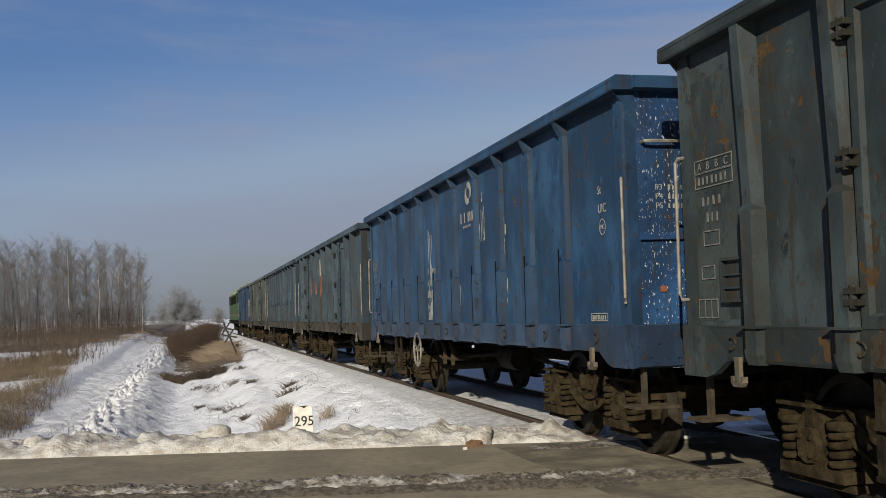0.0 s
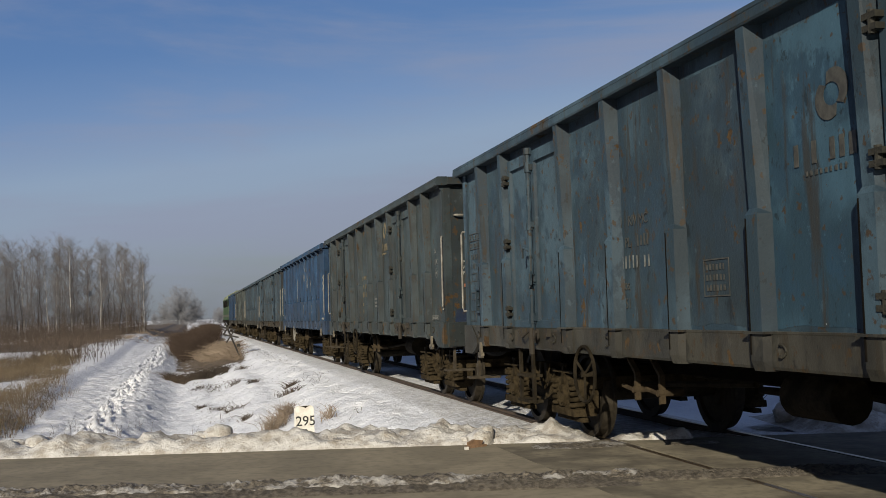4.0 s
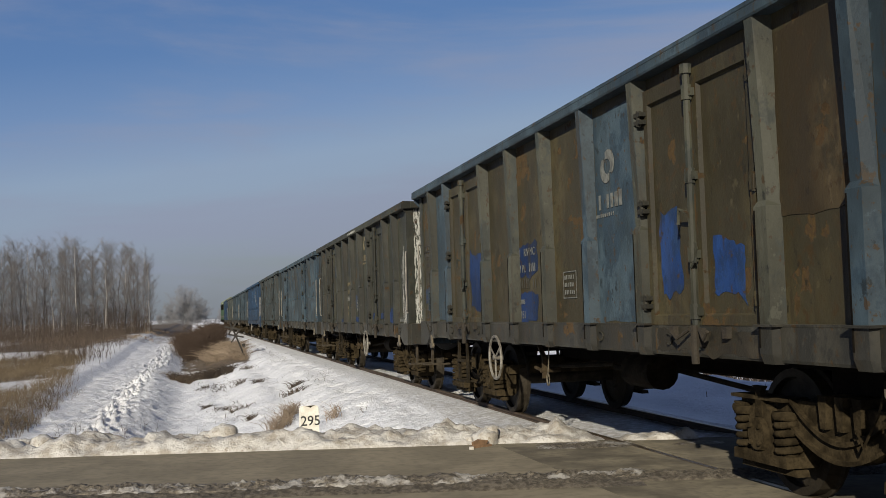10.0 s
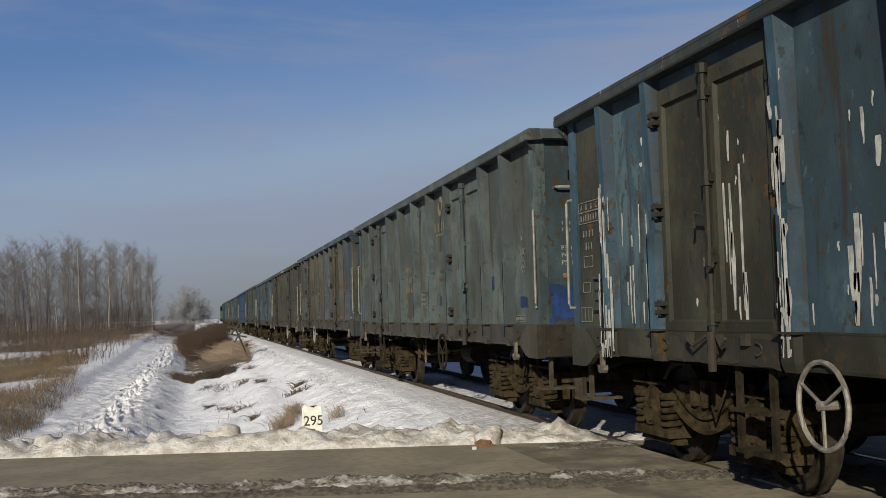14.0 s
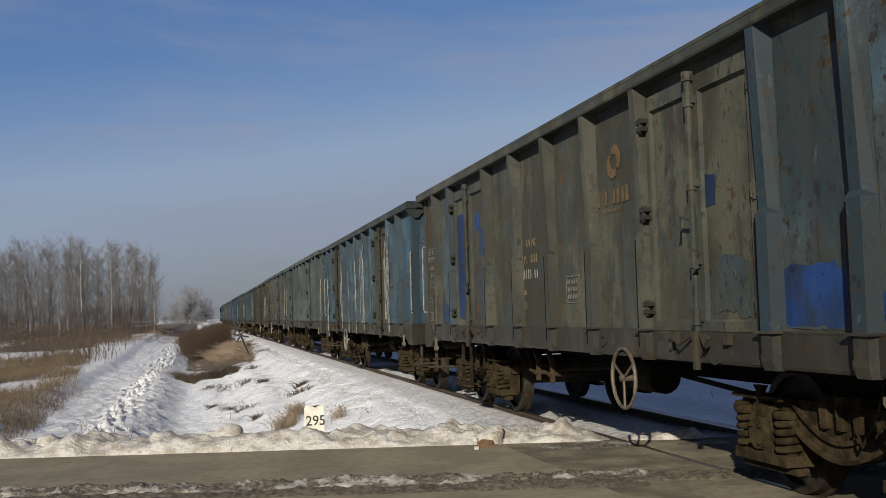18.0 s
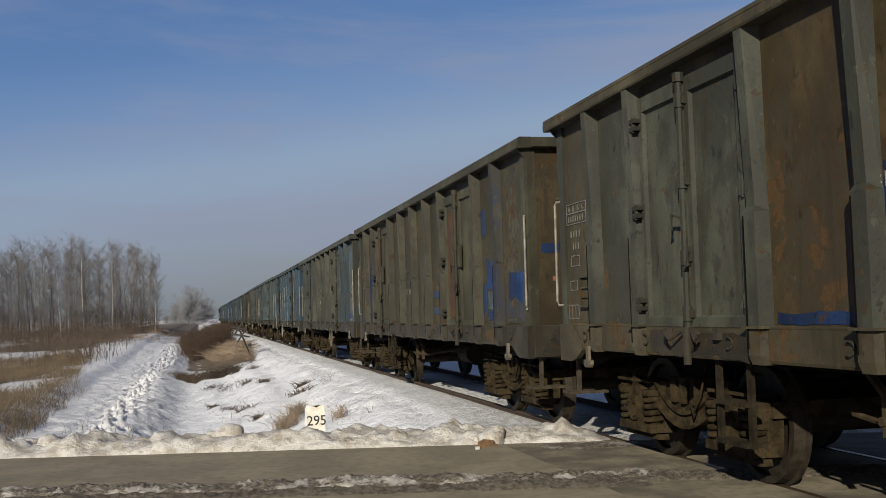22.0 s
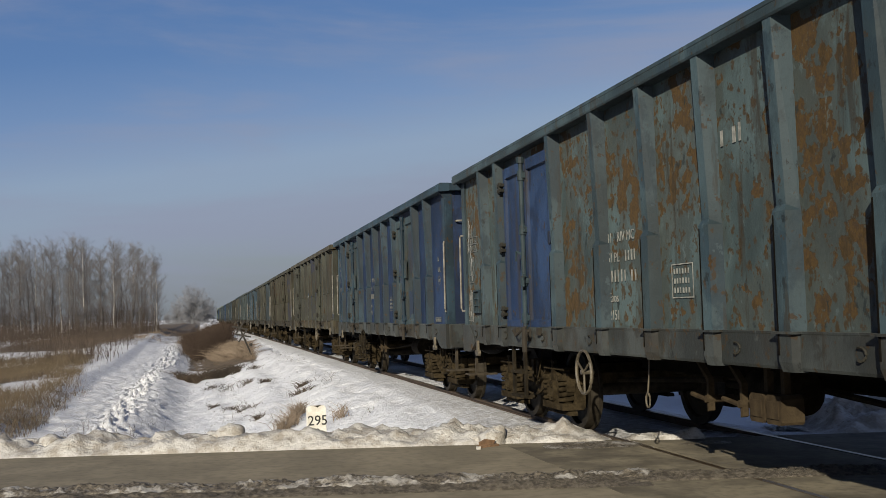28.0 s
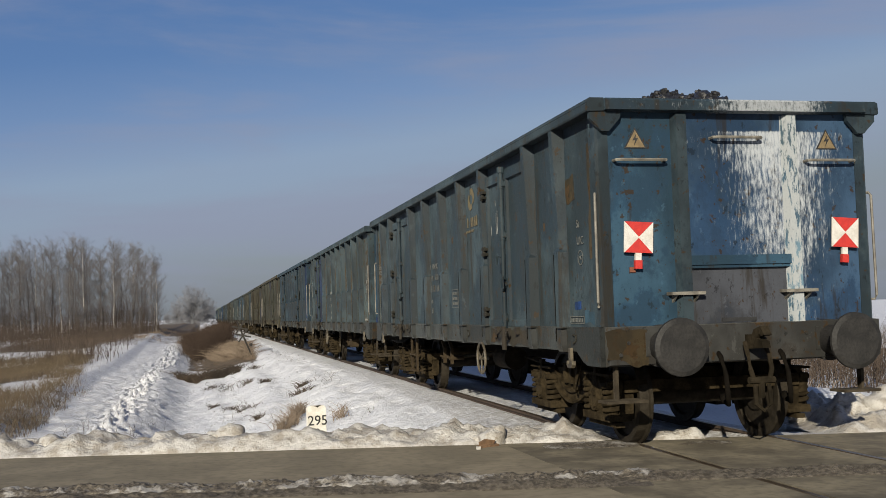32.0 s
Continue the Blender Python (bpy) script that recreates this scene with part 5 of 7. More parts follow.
SPECS = [  # from the locomotive back
    dict(kind="two_doors", paint=P["blue"], door=P["grey"], label="bright blue open coal wagon of a goods train"),
    dict(kind="two_doors", paint=P["grey"], door=P["navy"], end=P["rusty"], label="grey-green open coal wagon with dull blue doors"),
    dict(kind="ribs", paint=P["teal"], end=P["rusty"], label="teal grey open coal wagon with dense ribs"),
    dict(kind="two_doors", paint=P["teal"], sill=P["rust_sill"], marked_ribs={8.29: P["orange"]}, patch=[(7.5,8.2,2.5,2.95,P["cream"]),(7.5,8.25,1.85,2.5,P["orange"]),(7.4,8.2,1.24,1.85,P["rusty"]),(8.4,9.45,2.0,2.35,P["orange"]),(9.7,10.4,1.9,2.5,P["orange"],-1.4175),(10.6,11.2,1.3,1.7,P["cream"],-1.4175),(7.1,7.5,1.24,1.5,P["cream"])], label="teal open coal wagon with a faded orange and white marking"),
    dict(kind="ribs", paint=P["blue"], sill=P["blue_sill"], end=P["blue_peeled"], splash=P["blue_peeled"], rib=P["blue"], marks="white", column=8.35, column_z=1.95, logo=6.2, table=6.7, uic_z=2.22, dates_z=2.36, lamp_z=1.51, cross_beam=True, lift=0.03, slack=-0.1,
         drips=[(8.0, 8.35, 2.75, 1.3, 9, -1.4035), (5.0, 5.4, 2.9, 2.3, 6, -1.4035), (4.1, 4.3, 2.6, 1.5, 5, -1.4035)],
         label="deep blue ribbed open coal wagon without side doors", wheel=9.0, wheel_paint=M_WHITE),
    dict(kind="two_doors", paint=P["dark"], sill=P["dark_grey"], end=P["dark_end"], splash=P["dark_end"], marks="ochre", number=M_LETTER_OCHRE, logo_paint=M_LETTER_OCHRE, uic_z=2.08, dates=("14.03.2017", None, None), dates_z=2.06, lift=0.035, slack=-0.08,
         patch=[(-1.27, -0.6, 1.16, 1.40, P["fresh_dull"], 0.5535, "end"), (12.6, 13.36, 1.25, 3.0, P["dark_grey"])],
         label="dark slate open coal wagon, grimy, with double side doors", wheel=9.02),
    dict(kind="two_doors", paint=P["teal"], end=P["teal_end"], splash=P["teal_end"], sill=P["grimy_sill"], stock=P["rust_sill"], marks="faint", load_paint=M_LETTER_FAINT, logo=5.4, logo_z=2.6, uic_z=1.78, lamp_z=1.85, dates_z=2.14, rail_at=(0.8, 1.05, 2.58), slack=-0.2,
         patch=[(4.62, 5.74, 1.24, 3.1, P["pale"]), (5.86, 6.95, 1.24, 3.1, P["teal_grey"]), (-1.36, -1.2, 1.3, 3.05, P["rusty"], 0.5535, "end")],
         label="teal blue open coal wagon with a peeling pale end", wheel=9.02),
    dict(kind="two_doors", paint=P["brown"], rib=P["brown_rib"], end=P["brown_end"], splash=P["brown_white"], splashed=("end_l", "end_m"), marks="ochre", load_paint=M_LETTER_FAINT, dates=False, slack=-0.1, rail_at=(0.78, 1.2, 2.58), worn_sill=P["grimy_sill"],
         patch=[(6.10, 6.92, 1.225, 1.34, P["fresh"]), (6.15, 6.9, 1.56, 1.84, P["fresh_thin"]), (4.1, 4.4, 1.29, 1.42, P["fresh"], -1.4175), (2.85, 3.4, 1.29, 1.4, P["fresh"], -1.4175), (1.68, 2.46, 1.225, 1.42, P["fresh"]),
                (2.0, 2.42, 1.29, 1.53, P["fresh"]), (8.36, 9.36, 1.225, 1.29, P["fresh"]), (12.86, 13.2, 1.57, 1.68, P["fresh"]), (10.75, 11.2, 1.32, 1.92, P["fresh_dull"], -1.4175), (9.78, 9.9, 2.58, 2.72, P["fresh_thin"], -1.4175),
                (10.05, 10.2, 2.35, 2.68, P["fresh_thin"], -1.4175), (7.1, 8.1, 2.3, 3.05, P["brown_dark"]), (12.6, 13.36, 1.75, 2.9, P["brown_dark"])],
         drips=[(0.68, 1.15, 2.6, 1.22, 26, -1.4035), (5.86, 5.92, 2.5, 2.0, 2, -1.4752)],
         label="brown grimy open coal wagon, its end streaked white", limed=(5.9, 7.1), dot=8.25, wheel=5.15, wheel_paint=M_WHITE, step=9.9),
    dict(kind="two_doors", paint=P["rusty"], hangers=(8.3,), loop=7.86, rim=P["dull_blue"], end=P["pale_end"], rib=P["olive"], sill=P["grimy_sill"], stock=P["dull_blue"], marks="dim", number=M_LETTER_FAINT, column=8.2, column_z=1.95, logo_z=2.62, uic_z=1.93, load_paint=M_LETTER_FAINT, dates_z=1.86, lamp_z=1.52, lift=0.045, slack=-0.13,
         marked_ribs={1.59: P["dull_blue"], 5.80: P["dull_blue"], 11.44: P["dull_blue"]},
         patch=[(0.70, 1.49, 1.23, 3.12, P["dull_blue"]), (4.68, 5.70, 1.22, 3.12, P["dull_blue"]), (11.55, 12.34, 1.23, 3.12, P["dull_blue"]), (3.92, 4.30, 1.46, 2.08, P["fresh"], -1.4175), (2.94, 3.42, 1.36, 1.80, P["fresh"], -1.4175),
                (7.5, 8.16, 1.73, 2.08, P["fresh_deep"]), (7.5, 8.16, 1.23, 1.53, P["fresh_deep"]), (9.66, 10.3, 1.34, 2.12, P["fresh_deep"], -1.4175), (1.01, 1.34, 1.56, 1.70, P["fresh_dull"]), (0.70, 0.84, 1.62, 1.82, P["fresh_dull"]),
                (12.62, 12.86, 1.74, 1.95, P["fresh_dull"]), (12.92, 13.26, 1.5, 1.72, P["fresh_thin"]), (1.72, 2.5, 1.9, 3.1, P["rust_brown"])],
         bracket=True, dot=8.22, label="rusty brown open coal wagon with blue repainted panels", wheel=9.08, wheel_paint=M_WHITE),
    dict(kind="two_doors", paint=P["grey"], rib=P["grey_rib"], end=P["grey_end"], sill=P["grimy_sill"], stock=P["rust_sill"], gusset=P["rust_sill"], marks="ochre", number=M_LETTER_OCHRE, load_paint=M_LETTER_OCHRE, tall=0.02, loop=7.6, logo=5.69, logo_w=0.93, logo_z=2.99, table=6.84, uic_z=2.0, end_note=True, dates_z=2.02, rail_at=(0.75, 1.2, 2.71), slack=-0.06, lift=0.018,
         patch=[(0.98, 1.30, 1.40, 1.53, P["fresh"]), (2.38, 2.49, 1.64, 1.80, P["fresh_dull"]), (5.35, 5.5, 1.47, 1.63, P["fresh_dull"]), (3.9, 4.0, 1.9, 2.05, P["fresh_dull"], -1.4175), (-1.3, -0.75, 1.24, 1.60, P["fresh"], 0.5535, "end"),
                (-0.95, -0.6, 1.45, 1.66, P["fresh"], 0.5535, "end"), (7.15, 8.1, 1.28, 1.8, P["olive"]), (5.1, 5.44, 1.98, 2.02, P["rust_brown"]), (5.12, 5.46, 1.85, 1.89, P["rust_brown"]), (4.8, 5.0, 1.58, 1.63, P["rust_brown"]), (6.3, 6.5, 1.67, 1.72, P["rust_brown"])],
         strokes=[([(5.27, 3.1), (5.29, 2.7), (5.31, 2.3), (5.34, 2.3), (5.33, 2.7), (5.3, 3.1)], P["grimy_sill"]), ([(6.74, 2.87), (6.74, 3.05), (6.79, 3.09), (6.84, 3.05), (6.84, 2.87), (6.79, 2.83)], P["dark"]), ([(4.98, 2.0), (4.98, 2.17), (5.03, 2.21), (5.09, 2.17), (5.09, 2.0), (5.03, 1.96)], P["dark"])],
         label="grey-green open coal wagon with double side doors", wheel=5.15),
    dict(kind="two_doors", paint=P["pale_grey"], rim=P["lime_rim"], rib=P["pale"], door=P["brown"], end=P["pale_end"], sill=P["brown"], marks="faint", dates=False, logo=0, table=6.5, bar=P["brown"], slack=-0.08, worn_sill=P["grimy_sill"],
         patch=[(12.56, 13.4, 1.23, 3.12, P["brown"]), (0.66, 1.49, 1.23, 3.12, P["pale"]), (5.92, 6.4, 1.225, 1.32, P["fresh"])],
         drip_w=1.9, drips=[(12.3, 12.6, 2.6, 1.0, 12, -1.4972), (11.55, 12.3, 2.9, 1.3, 9, -1.4035), (9.4, 9.53, 2.9, 1.1, 14, -1.4972), (8.19, 8.3, 2.5, 1.0, 14, -1.4972), (6.96, 7.09, 2.9, 1.0, 13, -1.4972),
                (8.4, 9.3, 2.6, 1.3, 10, -1.4035), (7.1, 7.9, 2.5, 1.5, 5, -1.4035), (6.2, 6.95, 2.9, 1.2, 26, -1.4035), (5.72, 5.88, 3.0, 1.1, 24, -1.4972), (2.9, 3.6, 2.9, 1.25, 40, -1.4185), (2.5, 2.72, 3.1, 1.1, 34, -1.4972), (10.0, 10.9, 2.8, 1.3, 8, -1.4185), (4.7, 5.6, 2.3, 1.4, 8, -1.4035)],
         bracket=True, lamp_z=1.7, rail_at=(0.8, 1.15, 2.32), label="pale blue open coal wagon with brown doors and white drips", wheel=9.15, wheel_paint=M_WHITE, step=10.1),
    dict(kind="two_doors", paint=P["olive"], rib=P["olive"], end=P["chipped"], splash=P["chipped"], stock=P["rust_sill"], gusset=P["rust_sill"], marks="ochre", column_z=2.1, logo=5.7, logo_z=2.7, logo_paint=M_LETTER_RUST, uic_z=1.9, dates_z=2.02, lamp_z=1.63, slack=-0.07, worn_sill=P["grimy_sill"],
         marked_ribs={1.59: P["chipped_rib"], 2.60: P["chipped_rib"], 11.44: P["chipped_rib"]},
         patch=[(10.53, 11.22, 1.30, 2.75, P["fresh"], -1.4175), (9.99, 10.24, 2.46, 2.70, P["fresh"], -1.4175), (9.73, 10.01, 2.12, 2.49, P["fresh_dull"], -1.4175), (9.67, 10.26, 1.29, 1.94, P["fresh_thin"], -1.4175),
                (12.55, 13.4, 1.23, 3.12, P["rusty"]), (11.56, 12.33, 1.23, 3.12, P["chipped_grey"]), (11.62, 12.32, 1.24, 1.52, P["fresh_dull"]), (12.7, 13.05, 1.41, 1.65, P["red_stain"]),
                (3.36, 3.55, 2.13, 2.34, P["fresh_dull"], -1.4175), (0.66, 1.49, 1.23, 3.12, P["chipped"]), (1.70, 2.50, 1.23, 3.12, P["chipped_grey"]), (1.72, 2.50, 1.25, 1.58, P["fresh"]), (1.30, 1.49, 1.28, 1.43, P["fresh"]), (2.9, 3.4, 1.3, 1.7, P["chipped_grey"], -1.4175)],
         dot=8.2, label="olive grey open coal wagon with blue end and chipped paint", wheel=5.1, wheel_paint=M_YELLOW),
    dict(kind="close_ribs", paint=P["earth"], tall=0.02, end=P["rust_brown"], rail_at=(0.85, 1.04, 2.65), sill=P["rust_sill"], rib=P["sand_rib"], door=P["sand_rib"], rim=P["sand_rib"], load_paint=M_LETTER_RUST, marks="faint", dates=False, logo=0, slack=-0.03, lock_plate=True, marked_ribs={1.72: P["earth_blue"]},
         patch=[(0.66, 1.6, 1.23, 3.12, P["sand_spots"]), (11.40, 12.20, 1.23, 2.27, P["fresh_deep"]), (12.5, 13.2, 1.24, 1.45, P["fresh_dull"]), (10.36, 10.98, 1.82, 2.88, P["orange_rust"], -1.4175),
                (4.0, 4.5, 1.36, 2.9, P["orange_rust"], -1.4175), (7.14, 7.3, 2.1, 3.1, P["fresh_thin"]), (5.24, 5.72, 1.62, 1.73, P["fresh_dull"]), (5.26, 5.72, 1.37, 1.48, P["fresh_dull"]), (2.40, 2.62, 2.35, 2.72, P["fresh_dull"]),
                (2.42, 2.64, 1.36, 1.75, P["fresh_dull"]), (2.02, 2.43, 1.67, 2.06, P["fresh"]), (2.0, 2.40, 1.28, 1.40, P["fresh"]), (0.72, 1.38, 1.49, 1.86, P["fresh"]), (0.72, 1.55, 1.26, 1.49, P["fresh_thin"]),
                (2.1, 2.4, 1.42, 1.64, P["chipped_grey"]), (-1.25, -0.7, 2.05, 2.15, P["fresh"], 0.5535, "end")],
         strokes=[([(12.12, 2.3), (12.03, 2.5), (11.97, 2.6), (11.62, 2.77), (11.53, 2.87), (11.38, 2.9), (11.38, 2.62), (11.6, 2.56), (12.0, 2.35)], P["fresh_deep"])],
         label="rust-brown open coal wagon with patches of fresh blue", wheel=9.1, wheel_r=0.8, step=9.95),
    dict(kind="two_doors", paint=P["rust_panel"], end=P["sand_spots"], splash=P["sand_spots"], rib=P["olive_door"], door=P["olive_door"], rim=P["sand"], sill=P["sand"], marks="white", uic_paint=M_LETTER_FAINT, column=8.2, column_z=1.98, dates=False, logo=0, slack=-0.06, lift=0.03,
         marked_ribs={5.80: P["olive_blue"]},
         patch=[(12.56, 13.4, 1.23, 3.12, P["sand"]), (11.55, 12.34, 1.23, 3.12, P["olive_door"]), (0.66, 1.49, 1.23, 3.12, P["sand_spots"]), (7.72, 8.14, 1.24, 2.12, P["fresh_deep"]), (6.12, 6.92, 1.26, 2.02, P["fresh_deep"]), (5.9, 6.0, 1.24, 2.1, P["fresh_deep"]),
                (4.68, 5.70, 1.225, 1.34, P["fresh_deep"]), (5.45, 5.70, 1.84, 2.16, P["fresh_thin"]), (1.70, 2.02, 1.24, 2.45, P["fresh_thin"]), (1.70, 2.50, 1.225, 1.40, P["fresh_deep"]), (0.80, 1.12, 1.24, 1.86, P["fresh_deep"]), (8.4, 9.3, 1.225, 1.30, P["fresh_deep"]),
                (2.15, 2.35, 1.6, 2.4, P["fresh_thin"]), (-1.28, -0.95, 1.24, 1.66, P["fresh_deep"], 0.5535, "end"), (3.0, 3.45, 1.4, 2.6, P["sand"], -1.4175)],
         label="olive and rust open coal wagon with blue patches", wheel=5.02, wheel_r=0.78, wheel_paint=M_YELLOW, step=10.0),
    dict(kind="close_ribs", paint=P["navy"], tall=0.015, door=P["steel_door"], rib=P["steel_rib"], rim=P["steel_rib"], sill=P["steel_sill"], marks="dim", column=8.1, number=M_LETTER, logo=0, table=5.65, load_z=2.66, slack=-0.09, lock_plate=True,
         patch=[(2.97, 3.6, 1.3, 1.75, P["fresh_dull"], -1.4175), (3.9, 4.5, 2.0, 2.6, P["fresh_thin"], -1.4175), (3.0, 3.5, 2.1, 2.8, P["fresh_thin"], -1.4175)],
         label="navy blue open coal wagon with grey-blue doors", wheel=8.98, step=9.95),
    dict(kind="one_door", paint=P["flaky"], hangers=(6.16, 6.70), loop=7.7, valves=(5.52, 5.75), rim=P["flaky_rib"], sill=P["steel_sill"], rib=P["flaky_rib"], worn_sill=P["steel_sill"], door=P["navy_door"], end=P["last_end"], splash=P["last_end"], stock=P["rust_sill"], marks="white", column=8.02, column_z=1.98, logo=0, scrawl=5.84, uic_z=2.08, slack=-0.08,
         dates=("07 07 2017", "07 04 2020", "07 04 2024"), dates_z=2.04, rail_at=(0.75, 1.15, 2.62), patch=[(0.66, 0.96, 1.23, 3.05, P["flaky_rust"]), (-1.3, -0.6, 1.15, 1.34, P["fresh"], 0.5535, "end")], drips=[(13.0, 13.3, 2.8, 1.3, 7, -1.4035)],
         label="blue-grey open coal wagon, its panels flaking with rust", wheel=8.61, wheel_r=0.8, wheel_paint=M_YELLOW),
    dict(kind="two_doors", paint=P["steel"], sill=P["steel_sill"], end=P["last_end"], splash=P["last_splash"], stock=P["stock_mix"], tall=0.02, marks="dim", number=M_LETTER_DIM, logo_paint=M_LETTER_OCHRE, dates=False, heaped=True, low_panel=P["low_end"], bracket=True, slack=0.03,
         patch=[(1.15, 1.32, 1.37, 1.45, P["fresh"]), (0.74, 1.06, 1.23, 1.36, P["pale"]), (1.25, 1.47, 2.48, 2.71, P["rust_brown"]), (0.70, 0.86, 1.85, 3.0, P["rust_brown"]), (12.56, 13.4, 1.23, 3.12, P["flaky"]), (-1.38, -1.02, 0.88, 1.19, P["rust_brown"], 0.4235, "end")],
         drips=[(1.58, 1.66, 3.0, 2.3, 4, -1.4752), (4.0, 4.4, 2.8, 2.4, 3, -1.4185)],
         label="steel blue last coal wagon with red and white tail boards", wheel=4.86, wheel_r=0.78, wheel_paint=M_YELLOW, step=9.9, step_paint=M_TAN_IRON),
]
REAR_Y = 8.8136       # rear buffers of the last wagon at the end of the clip


def run(t):
    """Metres that the train still has to go at t, less than nought before the end: it gathers a little speed."""
    u = t - 16
    return -85.8368 + 5.29227 * u + 0.0069109 * u ** 2 - 6.1e-06 * u ** 3 - 8.228e-06 * u ** 4


TRAIN, WHEELS = [], []
for i, spec in enumerate(SPECS):
    wg, wh = wagon(spec)
    TRAIN.append((wg, REAR_Y + PITCH * (len(SPECS) - 1 - i) + spec.get("slack", -0.09), spec.get("lift", 0.0)))
    WHEELS += wh

# ---- locomotive ----
def locomotive():
    lo = thing("diesel_locomotive", Matrix(), "green diesel locomotive with yellow cab stripe heading the coal train", "locomotive")
    bm = bmesh.new()
    prism(bm, [(-1.42, 1.25), (1.42, 1.25), (1.42, 3.2), (-1.42, 3.2)], 1, 0.7, 16.4)
    part("body", bm, P["green"], lo)
    bm = bmesh.new()
    prism(bm, [(-1.44, 3.2), (1.44, 3.2), (1.3, 3.55), (0.8, 3.78), (-0.8, 3.78), (-1.3, 3.55)], 1, 0.66, 16.44)
    part("roof", bm, P["roof"], lo, "pale grey-green roof")
    bm = bmesh.new()
    box(bm, -1.45, 1.45, 0.55, 16.6, 0.95, 1.25)
    part("main_frame", bm, M_DARK, lo)
    bm = bmesh.new()
    prism(bm, [(-0.9, 3.74), (0.9, 3.74), (0.6, 3.95), (-0.6, 3.95)], 1, 3.0, 14.2)
    part("roof_hatch", bm, P["roof"], lo)
    for s in (-1, 1):
        for y in (1.0, 1.9, 15.0, 15.7):
            bm = bmesh.new()
            box(bm, s * 1.40, s * 1.428, y, y + 0.55, 2.5, 3.2)
            part("cab_window", bm, M_DARK, lo)
        for i in range(8):
            bm = bmesh.new()
            box(bm, s * 1.40, s * 1.43, 3.4 + i * 1.35, 4.4 + i * 1.35, 2.45, 3.1)
            part("louvre", bm, M_DARK, lo)
        bm = bmesh.new()
        box(bm, s * 1.40, s * 1.426, 0.72, 16.38, 1.5, 1.72)
        part("side_stripe", bm, M_YELLOW, lo)
    bm = bmesh.new()
    box(bm, -1.1, 1.1, 0.68, 0.71, 2.5, 3.25)
    part("rear_windscreen", bm, M_DARK, lo)
    for e, turn in ((0, Matrix()), (1, Matrix.Translation((0, 17.1, 0)) @ Matrix.Rotation(math.pi, 4, "Z"))):
        for s in (-1, 1):
            part("buffer", shared("buffer", buffer_mesh), M_BUFFER, lo, m=turn @ pose(s * 0.875, 0, 1.05))
    wh = []
    for y in (4.0, 13.1):
        bm = bmesh.new()
        for s in (-1, 1):
            prism(bm, [(-2.4, 0.5), (-2.2, 0.85), (2.2, 0.85), (2.4, 0.5), (2.0, 0.38), (-2.0, 0.38)], 0, s * 0.95, s * 1.1)
        box(bm, -0.95, 0.95, -0.3, 0.3, 0.6, 0.95)
        bg = part("bogie", bm, M_IRON, lo, m=pose(0, y, 0))
        for dy in (-1.85, 0, 1.85):
            wh.append(part("wheelset", shared("wheelset", wheelset_mesh), M_TREAD, bg, m=pose(0, dy, 0.456)))
    return lo, wh


loco, loco_wheels = locomotive()
TRAIN.append((loco, REAR_Y + PITCH * len(SPECS), 0.0))
WHEELS += loco_wheels

# ---- tail of the train ----
M_RED = plain("red_reflective", (0.5, 0.035, 0.025), (0.42, 0.03, 0.025), 20, 0.4, 0, 0.0)
M_BOARD = plain("white_reflective", (0.62, 0.6, 0.56), (0.5, 0.47, 0.42), 12, 0.4, 0, 0.0)
M_SIGNYEL = plain("faded_warning_yellow", (0.19, 0.14, 0.07), (0.13, 0.095, 0.05), 16, 0.5, 0, 0.0)
M_BLACK = plain("black_paint", (0.012, 0.012, 0.012), (0.02, 0.02, 0.02), 16, 0.6, 0, 0.0)
LAST = TRAIN[len(SPECS) - 1][0]


def tail_board(x, z, tilt):
    """Square board, red above and below, white at the sides, on a short handle."""
    h = 0.145
    m = Matrix.Translation((x, 0.485, z)) @ Matrix.Rotation(tilt, 4, "Y")
    bm = bmesh.new()
    box(bm, -h, h, 0.0, 0.012, -h, h)
    box(bm, -0.03, 0.03, 0.0, 0.03, -h - 0.07, -h)
    bd = part("tail_board", bm, M_BOARD, LAST, "red and white tail board", m=m)
    for s in (-1, 1):
        bm = bmesh.new()
        prism(bm, [(-h * 0.96, s * h), (h * 0.96, s * h), (0, s * 0.006)], 1, -0.004, 0.0)
        part("red_triangle", bm, M_RED, bd)
    bm = bmesh.new()
    box(bm, -0.035, 0.035, -0.01, 0.03, -h - 0.15, -h - 0.07)
    part("handle", bm, M_RED, bd)


tail_board(-1.05, 2.04, 0.05)
tail_board(1.12, 2.06, 0.06)


def warning(wg, x, z, face=None):
    s = 0.115
    bm = bmesh.new()
    prism(bm, [(x - s, z - 0.09), (x + s, z - 0.09), (x, z + 0.11)], 1, 0.549, 0.554)
    tr = part("warning_sign", bm, M_BLACK, wg, "yellow high-voltage warning triangle")
    bm = bmesh.new()
    prism(bm, [(x - s * 0.82, z - 0.08), (x + s * 0.82, z - 0.08), (x, z + 0.086)], 1, 0.546, 0.549)
    part("sign_face", bm, face or M_SIGNYEL, tr)
    bm = bmesh.new()
    prism(bm, [(x + 0.012, z + 0.05), (x - 0.03, z - 0.015), (x, z - 0.01), (x - 0.015, z - 0.065), (x + 0.03, z + 0.012), (x + 0.003, z + 0.008)], 1, 0.543, 0.546)
    part("bolt_sign", bm, M_BLACK, tr)


